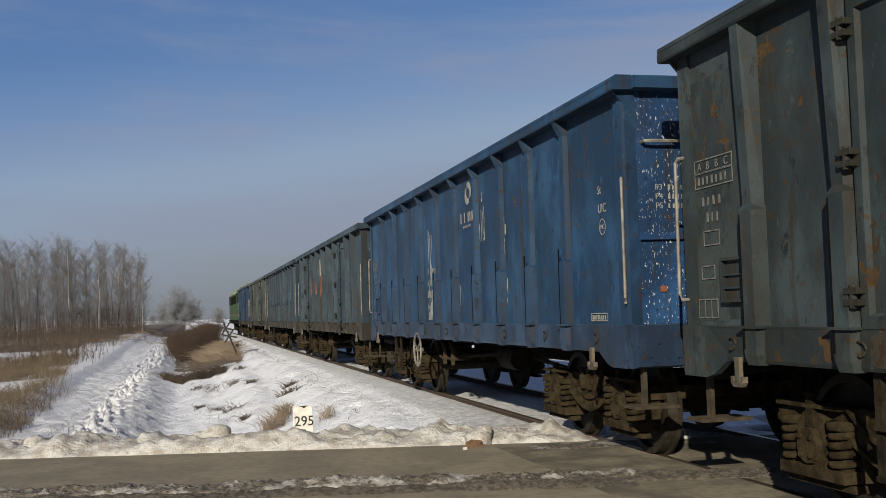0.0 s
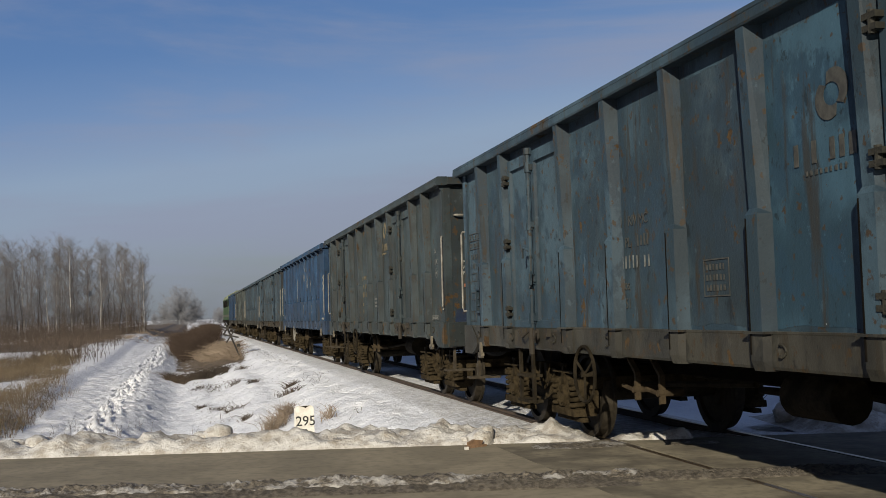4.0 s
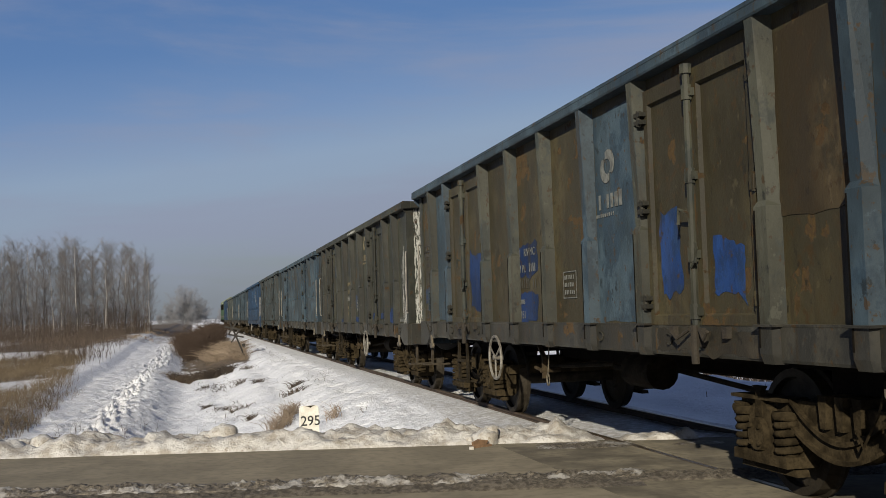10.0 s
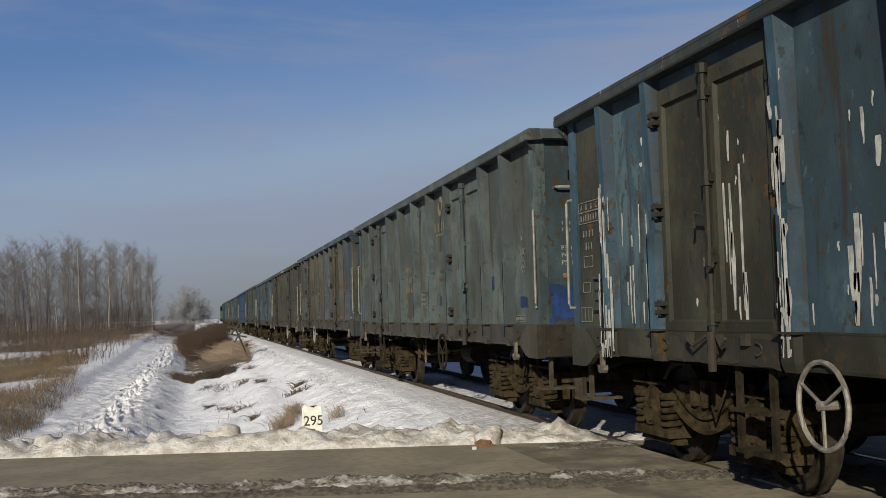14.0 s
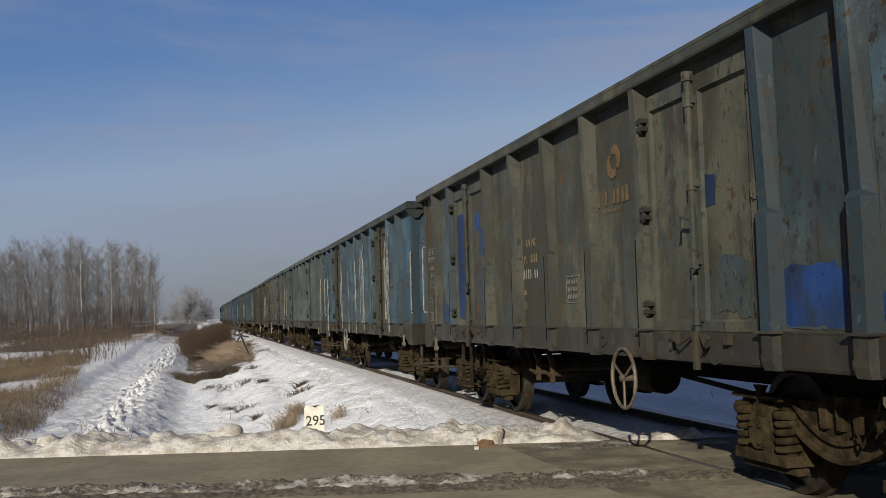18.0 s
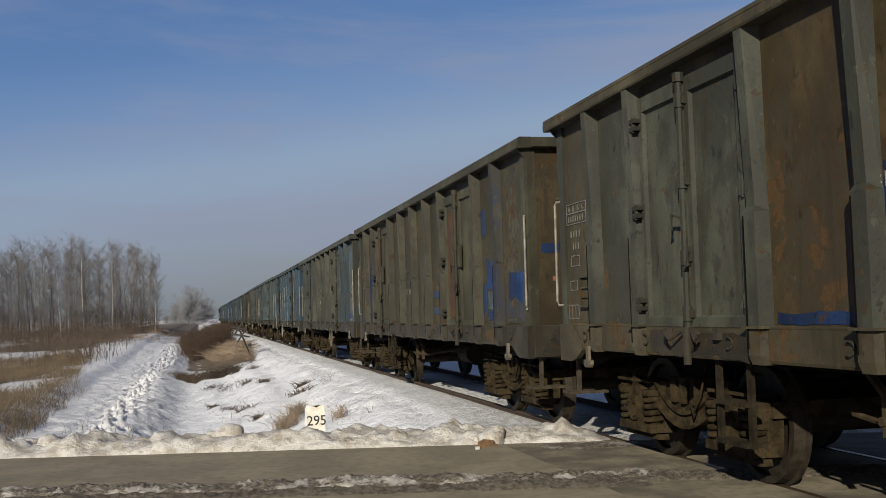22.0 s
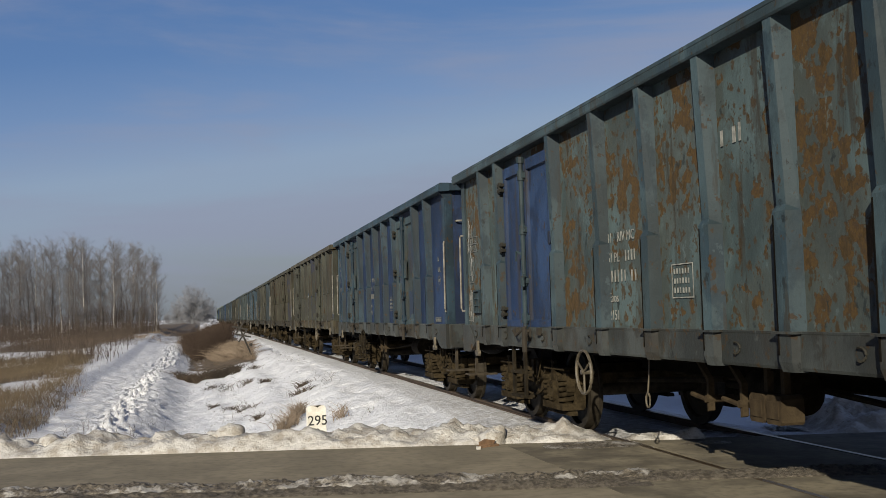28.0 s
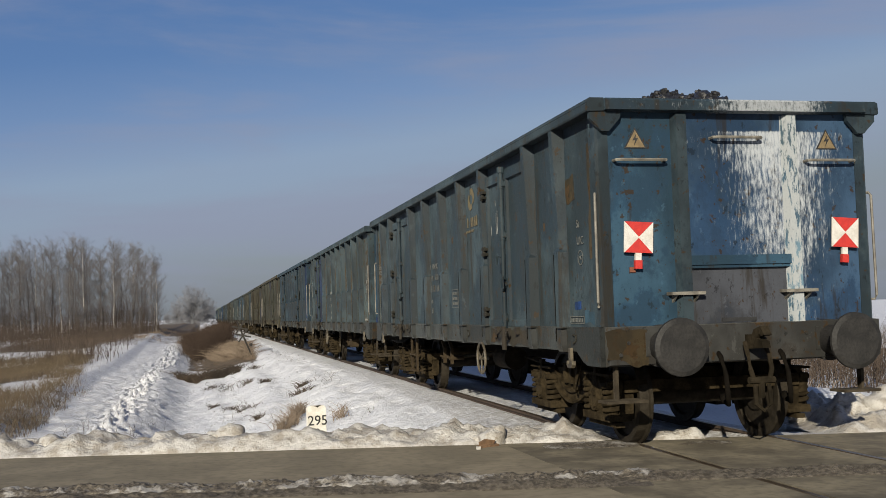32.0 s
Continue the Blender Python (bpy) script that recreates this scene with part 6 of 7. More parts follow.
warning(LAST, -1.02, 2.98)
warning(LAST, 1.0, 2.98)
M_SIGNGOLD = plain("golden_warning_yellow", (0.4, 0.24, 0.03), (0.3, 0.18, 0.03), 16, 0.5, 0, 0.0)
warning(TRAIN[len(SPECS) - 2][0], -0.82, 2.76, M_SIGNGOLD)
bm = bmesh.new()
box(bm, -0.2, 0.16, 0.5485, 0.5535, 1.225, 1.262)
part("vent_slot", bm, M_BLACK, LAST)
# paper label in the last wagon's holder
bm = bmesh.new()
box(bm, -1.4385, -1.431, 12.65, 12.78, 1.44, 1.66)
card = part("paper_label", bm, M_BOARD, LAST, "white paper label with red marks")
for k, (y, z) in enumerate(((12.69, 1.50), (12.72, 1.55), (12.75, 1.50))):
    bm = bmesh.new()
    box(bm, -1.440, -1.4385, y - 0.012, y + 0.012, z - 0.035, z + 0.045)
    part("red_bar", bm, M_RED, card)

# ---- snow banks, slush ----
M_BANK, _nt, _bs = nodes_of("ploughed_snow")
_a = noise_node(_nt, 4.5, detail=7.0, rough=0.65)
_b = noise_node(_nt, 26.0, detail=5.0, rough=0.65)
_col = mixed(_nt, ranged(_nt, _a.outputs["Fac"], 0.40, 0.62), (0.53, 0.512, 0.485), (0.31, 0.28, 0.24))
_col = mixed(_nt, ranged(_nt, _b.outputs["Fac"], 0.56, 0.70, 0.7), _col, (0.2, 0.16, 0.115))
_nt.links.new(_col, _bs.inputs["Base Color"])
_bs.inputs["Roughness"].default_value = 0.7
bumped(_nt, _bs, _b.outputs["Fac"], 0.7, 0.04)


M_DIRTY, _nt, _bs = nodes_of("dirty_half_melted_snow")
_a = noise_node(_nt, 3.0, (1, 1, 1), 7.0, 0.7)
_b = noise_node(_nt, 30.0, detail=5.0, rough=0.65)
_col = mixed(_nt, ranged(_nt, _b.outputs["Fac"], 0.4, 0.62), (0.17, 0.145, 0.11), (0.055, 0.045, 0.033))
_col = mixed(_nt, ranged(_nt, _a.outputs["Fac"], 0.5, 0.6, 0.75), _col, (0.44, 0.42, 0.39))
_nt.links.new(_col, _bs.inputs["Base Color"])
_bs.inputs["Roughness"].default_value = 0.7
bumped(_nt, _bs, _b.outputs["Fac"], 0.7, 0.03)


def lump(x, y, f, s):
    n = noise.noise((x * f + s, y * f, s))
    return max(0.0, n + 0.25)


def heap(name, u0, u1, v0, v1, height, mat, label, base, seed, du=0.045, dv=0.035, f=3.2, rough=1.0, ramp=0.5):
    """A lumpy ridge along the road, u metres along and v metres across it."""
    nu, nv = int((u1 - u0) / du), int((v1 - v0) / dv)
    verts, faces = [], []
    for i in range(nu + 1):
        for j in range(nv + 1):
            u, v = u0 + (u1 - u0) * i / nu, v0 + (v1 - v0) * j / nv
            q = ROAD_D * u + ROAD_N * v
            edge = max(0.0, math.sin(math.pi * j / nv)) ** 0.6 * ease(0, ramp, u - u0) * ease(0, ramp, u1 - u)
            wob = 0.6 + 0.5 * noise.noise((u * 0.8, seed, 1.0))
            h = rough * 0.3 * height * edge * noise.noise((u * 26, v * 26, seed)) * (rough > 1)
            h += height * edge * wob * (0.45 + 0.75 * lump(q.x, q.y, f, seed) + 0.3 * lump(q.x, q.y, f * 2.7, seed + 3)) + 0.14 * height * edge * (noise.noise((u * 9, v * 9, seed)) + 0.4 * noise.noise((u * 21, v * 21, seed)))
            verts.append((q.x, q.y, base + h - 0.012 * (1 if j in (0, nv) else 0)))
    for i in range(nu):
        for j in range(nv):
            a = i * (nv + 1) + j
            faces.append((a, a + nv + 1, a + nv + 2, a + 1))
    me = bpy.data.meshes.new(name)
    me.from_pydata(verts, [], faces)
    for p in me.polygons:
        p.use_smooth = True
    me.materials.append(mat)
    return tagged(new(name, me), label, "snow", kind="stuff")


heap("snow_bank", -9.0, 1.75, 11.3, 12.35, 0.36, M_BANK, "dirty ploughed snow bank along the road edge", -0.03, 1.0, f=2.1)
heap("snow_bank", 0.75, 1.74, 11.3, 11.95, 0.18, M_BANK, "low ploughed snow by the rail", -0.01, 2.0, ramp=0.25)
heap("snow_bank", 1.86, 2.75, 11.25, 11.75, 0.22, M_BANK, "snow left between the rails of the crossing", -0.02, 3.0, ramp=0.15)
heap("snow_bank", 4.0, 9.5, 11.5, 13.8, 0.5, M_BANK, "ploughed snow bank across the railway", -0.05, 4.0)
heap("slush_ridge", -9.0, 1.9, 8.74, 9.14, 0.10, M_DIRTY, "ridge of half-melted snow along the carriageway", 0.0, 5.0, 0.03, 0.02, rough=1.3)
heap("slush_ridge", 0.0, 3.9, 8.64, 9.08, 0.065, M_SLUSH, "ridge of gritty brown slush", 0.0, 6.0, 0.024, 0.02, rough=1.5)
heap("slush_ridge", -9.0, 1.6, 8.42, 8.74, 0.06, M_SLUSH, "gritty brown slush on the asphalt", 0.0, 7.0, 0.03, 0.02, rough=1.5)
heap("slush_ridge", 0.8, 2.1, 10.75, 11.3, 0.035, M_DIRTY, "trampled slush at the road edge", -0.004, 8.0, 0.03, 0.025, f=5.0, rough=1.3)


heap("slush_film", 2.15, 3.05, 10.75, 11.2, 0.02, M_DIRTY, "thin film of trodden snow between the rails", -0.006, 9.0, 0.03, 0.025, f=5.0, ramp=0.3)


def clod(x, y, z, r, seed, mat=M_BANK, squash=0.75, name="snow_clod", label="lump of ploughed snow on the bank"):
    bm = bmesh.new()
    bmesh.ops.create_icosphere(bm, subdivisions=3, radius=1.0)
    for v in bm.verts:
        d = 1 + 0.28 * noise.noise(v.co * 1.4 + Vector((seed, 0, 0))) + 0.12 * noise.noise(v.co * 4 + Vector((0, seed, 0)))
        v.co = Vector((v.co.x * d * r, v.co.y * d * r, v.co.z * d * r * squash))
    ob = part(name, bm, mat, None, m=pose(x, y, z), smooth=True)
    tagged(ob, label, "snow", "snow clods")


for k, (x, y, z, r) in enumerate([(0.33, 12.25, 0.10, 0.17), (0.16, 12.3, 0.06, 0.13), (2.98, 11.0, 0.05, 0.14), (3.05, 11.05, 0.12, 0.09), (2.86, 11.15, 0.0, 0.12),
                                  (-1.62, 12.6, 0.06, 0.15), (-1.85, 12.7, 0.04, 0.13), (-1.2, 12.4, 0.04, 0.12), (-0.5, 12.3, 0.03, 0.11), (1.55, 11.9, 0.06, 0.11),
                                  (2.1, 11.6, 0.05, 0.10), (0.85, 12.0, 0.05, 0.09), (4.9, 10.55, 0.02, 0.08), (7.6, 10.9, 0.16, 0.3), (8.2, 11.2, 0.2, 0.34), (7.0, 11.6, 0.05, 0.22)]):
    clod(x, y, z, r, k * 1.7)

# crushed litter at the road edge
M_TAN = plain("wet_cardboard", (0.17, 0.1, 0.055), (0.11, 0.065, 0.035), 14, 0.8, 0, 0.3)
lt = thing("crushed_carton", pose(2.86, 10.78, 0.0, 0, 0, 25) @ Matrix.Diagonal((0.75, 0.75, 0.65, 1)), "crushed brown cardboard carton on the snow", "litter")
bm = bmesh.new()
prism(bm, [(-0.16, -0.06), (0.15, -0.07), (0.19, 0.03), (0.02, 0.08), (-0.14, 0.05)], 2, 0.0, 0.03)
part("carton_base", bm, M_TAN, lt)
bm = bmesh.new()
prism(bm, [(-0.12, 0.03), (0.1, 0.03), (0.13, 0.09), (-0.02, 0.12), (-0.13, 0.08)], 1, -0.02, 0.03)
part("carton_flap", bm, M_TAN, lt)
bm = bmesh.new()
prism(bm, [(-0.03, -0.025), (0.03, -0.02), (0.028, 0.025), (-0.03, 0.022)], 2, 0.0, 0.045)
tagged(part("paper_cup", bm, M_BOARD, None, m=pose(2.72, 10.60, 0.0, 0, 0, 12) @ Matrix.Diagonal((0.65, 0.65, 0.65, 1))), "small white paper cup lying on the asphalt", "litter")

# ---- kilometre stone ----
M_STONE = plain("whitewashed_stone", (0.74, 0.72, 0.66), (0.6, 0.57, 0.5), 12, 0.8, 0, 0.3)
km = thing("kilometre_stone", pose(1.31, 12.72, -0.055, -3, 0, 6) @ Matrix.Diagonal((0.88, 1, 0.9, 1)), "white kilometre stone with black figures 295 in the snow", "marker stone")
bm = bmesh.new()
prism(bm, [(-0.125, -0.2), (0.125, -0.2), (0.118, 0.42), (0.09, 0.445), (-0.09, 0.44), (-0.115, 0.41)], 1, -0.06, 0.06)
part("stone", bm, M_STONE, km)
part("figure_line", word_mesh("295", 0.18, 0.001), M_BLACK, km, "black figures", m=pose(-0.128, -0.063, 0.19) @ Matrix.Rotation(math.pi / 2, 4, "X"))
part("figure_line", word_mesh("9", 0.13, 0.002), M_BLACK, km, "black figures", m=pose(-0.03, -0.063, 0.055) @ Matrix.Rotation(math.pi / 2, 4, "X"))
bm = bmesh.new()
prism(bm, [(-0.06, 0.44), (0.07, 0.445), (0.03, 0.43), (0.01, 0.415), (-0.015, 0.43)], 1, -0.064, -0.055)
part("chip", bm, M_IRON, km, "dark chipped edge")

# ---- crossing sign, leaning ----
M_POST = plain("weathered_dark_metal", (0.016, 0.014, 0.012), (0.028, 0.024, 0.02), 8, 0.7, 0.2, 0.2)
cs = thing("crossing_sign", pose(2.34, 50.8, land(2.34, 50.8) + 0.0, 0, -22, 0), "leaning railway crossing sign with two crosses, seen from behind", "sign")
bm = bmesh.new()
rod(bm, (0, 0, -0.3), (0, 0, 1.8), 0.04, 8)
part("post", bm, M_POST, cs)
for z in (1.12, 1.5):
    for s in (-1, 1):
        bm = bmesh.new()
        prism(bm, [(-0.36, -0.035), (0.36, -0.035), (0.38, 0), (0.36, 0.035), (-0.36, 0.035), (-0.38, 0)], 1, -0.05 - 0.012 * s, -0.04 - 0.012 * s)
        part("arm", bm, M_POST, cs, m=Matrix.Translation((0, 0, z)) @ Matrix.Rotation(s * 0.6, 4, "Y"))
bm = bmesh.new()
rod(bm, (0, 0, -0.2), (0, 0, 0.35), 0.09, 10, 0.085)
tagged(part("marker_post", bm, M_POST, None, m=pose(2.55, 57.0, -0.3)), "short dark marker post on the bank", "post")

# ---- trees and growth ----
M_BARK = plain("grey_bark", (0.055, 0.049, 0.047), (0.1, 0.09, 0.086), 3, 0.9, 0, 0.4)
M_BIRCH = plain("birch_bark", (0.5, 0.48, 0.45), (0.22, 0.2, 0.18), 2.5, 0.8, 0, 0.3, (1, 1, 2.5))
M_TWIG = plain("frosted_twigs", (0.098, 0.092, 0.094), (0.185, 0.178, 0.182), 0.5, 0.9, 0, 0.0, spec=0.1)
# far twigs and trunks: distance haze is mixed into this pale blue-grey
M_TWIG_HAZE = plain("hazed_twigs", (0.17, 0.172, 0.188), (0.215, 0.218, 0.235), 0.3, 0.9, 0, 0.0, spec=0.1)
M_STEM = plain("brown_stems", (0.06, 0.046, 0.037), (0.105, 0.082, 0.067), 0.5, 0.9, 0, 0.0, spec=0.1)
M_DRY = plain("dry_grass", (0.1, 0.077, 0.052), (0.19, 0.148, 0.1), 0.7, 0.9, 0, 0.0, spec=0.1)
M_BRAMBLE = plain("dark_brown_stems", (0.042, 0.03, 0.023), (0.075, 0.054, 0.042), 0.5, 0.9, 0, 0.0, spec=0.1)
M_TANGRASS = plain("tan_grass", (0.165, 0.125, 0.09), (0.245, 0.19, 0.14), 0.6, 0.9, 0, 0.0)
M_REED = plain("dark_dead_reed", (0.036, 0.027, 0.019), (0.075, 0.054, 0.036), 0.8, 0.9, 0, 0.0)


class Sticks:
    """Collects thin three-sided tapered sticks into one mesh."""

    def __init__(self):
        self.v, self.f = [], []

    def add(self, p, q, r0, r1=None):
        p, q = Vector(p), Vector(q)
        d = q - p
        if d.length < 1e-5:
            return
        s = d.orthogonal().normalized()
        t = d.normalized().cross(s)
        n = len(self.v)
        r1 = r0 * 0.3 if r1 is None else r1
        pointed = r1 <= 0.0
        for c, r in ((p, r0),) if pointed else ((p, r0), (q, r1)):
            for k in range(3):
                a = k * 2.0944
                self.v.append(c + (s * math.cos(a) + t * math.sin(a)) * r)
        if pointed:
            self.v.append(q)
            self.f += [(n, n + 1, n + 3), (n + 1, n + 2, n + 3), (n + 2, n, n + 3)]
            return
        for k in range(3):
            m = (k + 1) % 3
            self.f.append((n + k, n + m, n + 3 + m, n + 3 + k))

    def mesh(self, name):
        me = bpy.data.meshes.new(name)
        me.from_pydata(self.v, [], self.f)
        return me


def tree(seed, h, white, spread=1.0, twig_mat=None, dense=1.0, name="bare_birch", label="bare frosted birch tree in a winter grove", thick=1.0):
    """A slim trunk, limbs that rise steeply and fine twigs that fan out at their ends."""
    rng = random.Random(seed)
    ob = thing(name, Matrix(), label, "tree", "bare trees")
    lean = Vector((rng.uniform(-0.07, 0.07), rng.uniform(-0.05, 0.05), 1))
    pts = [Vector((0, 0, -0.3))]
    n = 11
    for i in range(1, n + 1):
        f = i / n
        pts.append(Vector((lean.x * h * f + 0.3 * noise.noise((f * 3, seed, 0)), lean.y * h * f + 0.3 * noise.noise((f * 3, 5, seed)), h * f)))
    bm = bmesh.new()
    rings = []
    for i, p in enumerate(pts):
        r = (0.0066 if white else 0.0056) * h * (1 - i / n) ** 0.8 + 0.006
        rings.append([bm.verts.new(p + Vector((math.cos(k * math.tau / 6) * r, math.sin(k * math.tau / 6) * r, 0))) for k in range(6)])
    for a, b in zip(rings, rings[1:]):
        for k in range(6):
            bm.faces.new((a[k], a[(k + 1) % 6], b[(k + 1) % 6], b[k]))
    bm.faces.new(rings[-1])
    part("trunk", bm, M_BIRCH if white else M_BARK, ob)
    limbs, twigs = Sticks(), Sticks()
    low = rng.uniform(0.06, 0.2)
    for k in range(int(70 * dense)):
        f = low + (0.98 - low) * rng.random()
        i = min(n - 1, int(f * n))
        base = pts[i].lerp(pts[i + 1], f * n - i)
        az = rng.uniform(0, math.tau)
        g = (f - low) / (1 - low)
        ln = spread * h * (0.03 + 0.15 * math.sin(math.pi * min(1.0, 0.2 + 0.72 * g)) ** 0.7) * rng.uniform(0.45, 1.3)
        fine = 0.9
        d = Vector((math.cos(az), math.sin(az), rng.uniform(0.3, 1.3))).normalized()
        p, nodes = base, [base]
        for j in range(5):
            d = (d + Vector((rng.uniform(-0.2, 0.2), rng.uniform(-0.2, 0.2), 0.1))).normalized()
            p = p + d * ln / 5
            nodes.append(p)
        for j in range(5):
            limbs.add(nodes[j], nodes[j + 1], thick * (0.018 - 0.003 * j), thick * (0.015 - 0.003 * j))
        for j in range(int((8 + 62 * ln / h) * dense)):
            g = (0.15 + 0.85 * rng.random() ** 0.75) * 4.99
            o = nodes[int(g)].lerp(nodes[int(g) + 1], g - int(g))
            a2 = rng.uniform(0, math.tau)
            w = (d * 0.9 + Vector((math.cos(a2), math.sin(a2), rng.uniform(-0.3, 0.6)))).normalized()
            t = o + w * rng.uniform(0.25, 0.75) * fine * h / 11
            twigs.add(o, t, 0.006 * thick, 0)
            for q in range(3):
                a3 = rng.uniform(0, math.tau)
                w2 = (w + Vector((math.cos(a3), math.sin(a3), rng.uniform(-0.7, 0.5))) * 0.7).normalized()
                o2 = o.lerp(t, rng.uniform(0.2, 1.0))
                twigs.add(o2, o2 + w2 * rng.uniform(0.12, 0.4) * fine * h / 11, 0.0052 * thick, 0)
    tagged(part("branchwork", limbs.mesh("branchwork"), M_BARK if twig_mat is None else twig_mat, ob), kind="stuff")
    tagged(part("crown", twigs.mesh("crown"), twig_mat or M_TWIG, ob, "fine frosted twigs"), kind="stuff")
    return ob


def round_tree(seed, h, width, label):
    """An old broad tree: a short trunk, and limbs that reach an uneven rounded crown."""
    rng = random.Random(seed)
    ob = thing("broad_tree", Matrix(), label, "tree", "bare trees")
    bm = bmesh.new()
    rod(bm, (0, 0, -0.3), (0, 0, 0.45 * h), 0.02 * h, 8, 0.011 * h)
    part("trunk", bm, M_TWIG_HAZE, ob)
    limbs, twigs = Sticks(), Sticks()
    for k in range(120):
        az, up = rng.uniform(0, math.tau), rng.uniform(-0.95, 1.0)
        r = (1 - max(0.0, up) ** 1.6) ** 0.6 * rng.uniform(0.55, 1.08) * (1.0 if up > -0.5 else 0.8)
        bump = 0.85 + 0.42 * noise.noise((math.cos(az) * 2.3, math.sin(az) * 2.3, up * 2 + seed))
        end = Vector((math.cos(az) * r * width / 2 * bump, math.sin(az) * r * width / 2 * bump, h * (0.5 + 0.46 * up) * (0.82 + 0.2 * bump)))
        start = Vector((0, 0, h * rng.uniform(0.08, 0.4)))
        bend = start.lerp(end, 0.5) + Vector((0, 0, 0.06 * h * rng.uniform(0.2, 1.2)))
        nodes = []
        for j in range(6):
            f = j / 5
            nodes.append(start.lerp(bend, f).lerp(bend.lerp(end, f), f))
        for j in range(5):
            limbs.add(nodes[j], nodes[j + 1], 0.05 - 0.008 * j, 0.042 - 0.008 * j)
        for j in range(46):
            g = (0.2 + 0.8 * rng.random() ** 0.8) * 4.99
            o = nodes[int(g)].lerp(nodes[int(g) + 1], g - int(g))
            w = Vector((rng.gauss(0, 1), rng.gauss(0, 1), rng.gauss(0.4, 0.8))).normalized()
            t = o + w * rng.uniform(0.3, 1.2)
            twigs.add(o, t, 0.012, 0)
            for q in range(2):
                o2 = o.lerp(t, rng.uniform(0.3, 1.0))
                twigs.add(o2, o2 + Vector((rng.gauss(0, 1), rng.gauss(0, 1), rng.gauss(0.2, 0.8))).normalized() * 0.6, 0.010, 0)
    tagged(part("branchwork", limbs.mesh("branchwork"), M_TWIG_HAZE, ob), kind="stuff")
    tagged(part("crown", twigs.mesh("crown"), M_TWIG_HAZE, ob, "twigs paled as by haze"), kind="stuff")
    return ob


KINDS = [tree(11 + k, 10.6 + 0.5 * (k % 3), k % 5 == 0, 0.95 + 0.14 * (k % 4)) for k in range(11)]
rng = random.Random(21)
first = set()
for k in range(76):
    y = 112 + 60 * rng.random()
    lo, hi = -0.235 * y, -0.036 * y
    x = lo + (hi - lo) * ((k * 0.618) % 1.0) + rng.uniform(-0.5, 0.5)
    i = k % len(KINDS)
    s = y / 136 * (rng.uniform(0.84, 1.0) if k % 4 else rng.uniform(0.6, 0.8)) * (0.88 if x > -0.05 * y else 1.0)
    m = pose(x, y, land(x, y) - 0.05, 0, 0, rng.uniform(0, 360)) @ Matrix.Diagonal((s, s, s, 1))
    if i not in first:
        first.add(i)
        KINDS[i].matrix_basis = m
    else:
        c = copy_thing(KINDS[i], Matrix())
        c.matrix_basis = m
# far trees wear the haze-paled colour throughout, trunk and twigs alike
lone = round_tree(60, 10.4, 11.5, "broad bare tree in the distance, its colour paled for haze")
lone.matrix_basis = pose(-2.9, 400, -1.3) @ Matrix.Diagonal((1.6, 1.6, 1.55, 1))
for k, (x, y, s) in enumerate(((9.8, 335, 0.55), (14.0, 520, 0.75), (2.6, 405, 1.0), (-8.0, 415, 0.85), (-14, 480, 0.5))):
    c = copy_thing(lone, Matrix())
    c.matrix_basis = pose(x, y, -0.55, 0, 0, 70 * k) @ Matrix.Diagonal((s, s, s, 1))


def growth(name, label, mat, n, area, hmin, hmax, r, spread, seed, fork=0, category="grass", skew=1.0, tuft=0.0):
    """Stems scattered over an area: area(rng) gives x, y or None."""
    rng = random.Random(seed)
    st = Sticks()
    for _ in range(n):
        q = area(rng)
        if q is None:
            continue
        x, y = q
        z = land(x, y) - 0.03
        h = hmin + (hmax - hmin) * rng.random() ** skew
        h *= 1 + tuft * noise.noise((x * 1.1, y * 0.55, seed))
        dx, dy = rng.gauss(0, spread) * h, rng.gauss(0, spread) * h
        mid = Vector((x + dx * 0.35, y + dy * 0.35, z + h * 0.6))
        tip = Vector((x + dx, y + dy, z + h * rng.uniform(0.75, 1.0)))
        st.add((x, y, z), mid, r, r * 0.8)
        st.add(mid, tip, r * 0.85, 0)
        for _ in range(fork):
            o = Vector((x, y, z)).lerp(mid, rng.uniform(0.4, 1.0))
            st.add(o, o + Vector((rng.gauss(0, 0.35), rng.gauss(0, 0.35), rng.uniform(0.25, 0.6))) * h * 0.6, r * 0.75, 0)
    me = st.mesh(name)
    me.materials.append(mat)
    return tagged(new(name, me), label, category, kind="stuff")


def strip(x0, x1, y0, y1, keep=None):
    def f(rng):
        x, y = rng.uniform(x0, x1), rng.uniform(y0, y1)
        return (x, y) if keep is None or keep(x, y, rng) else None
    return f


def clumps(points, r):
    def f(rng):
        x, y, k = points[rng.randrange(len(points))]
        return x + rng.gauss(0, r * k), y + rng.gauss(0, r * k * 1.6)
    return f


def patchy(f, lim):
    return lambda x, y, rng: noise.noise((x * f, y * f * 0.6, 7.0)) > lim


growth("dry_grass", "tall dry yellow grass beside the snowy path", M_DRY, 40000, strip(-11.0, -3.2, 20, 62, lambda x, y, g: x < -3.3 - 0.075 * (y - 26) + 0.6 * noise.noise((x, y * 0.25, 2)) + 0.25 * g.gauss(0, 1) and (noise.noise((x * 0.5, y * 0.28, 4.0)) > -0.3) and not (abs(y - 35.5) < 3.5 and abs(x + 5.5) < 1.0)), 0.1, 0.5, 0.0046, 0.5, 1, 1, "grass", 1.2, 0.9)
growth("dead_weeds", "brown dead weeds among the dry grass", M_STEM, 3200, strip(-10.5, -3.9, 18, 42, lambda x, y, g: x < -3.9 - 0.05 * (y - 20) and not (abs(y - 35.5) < 3.5 and abs(x + 5.5) < 1.1)), 0.1, 0.4, 0.005, 0.5, 21, 1)
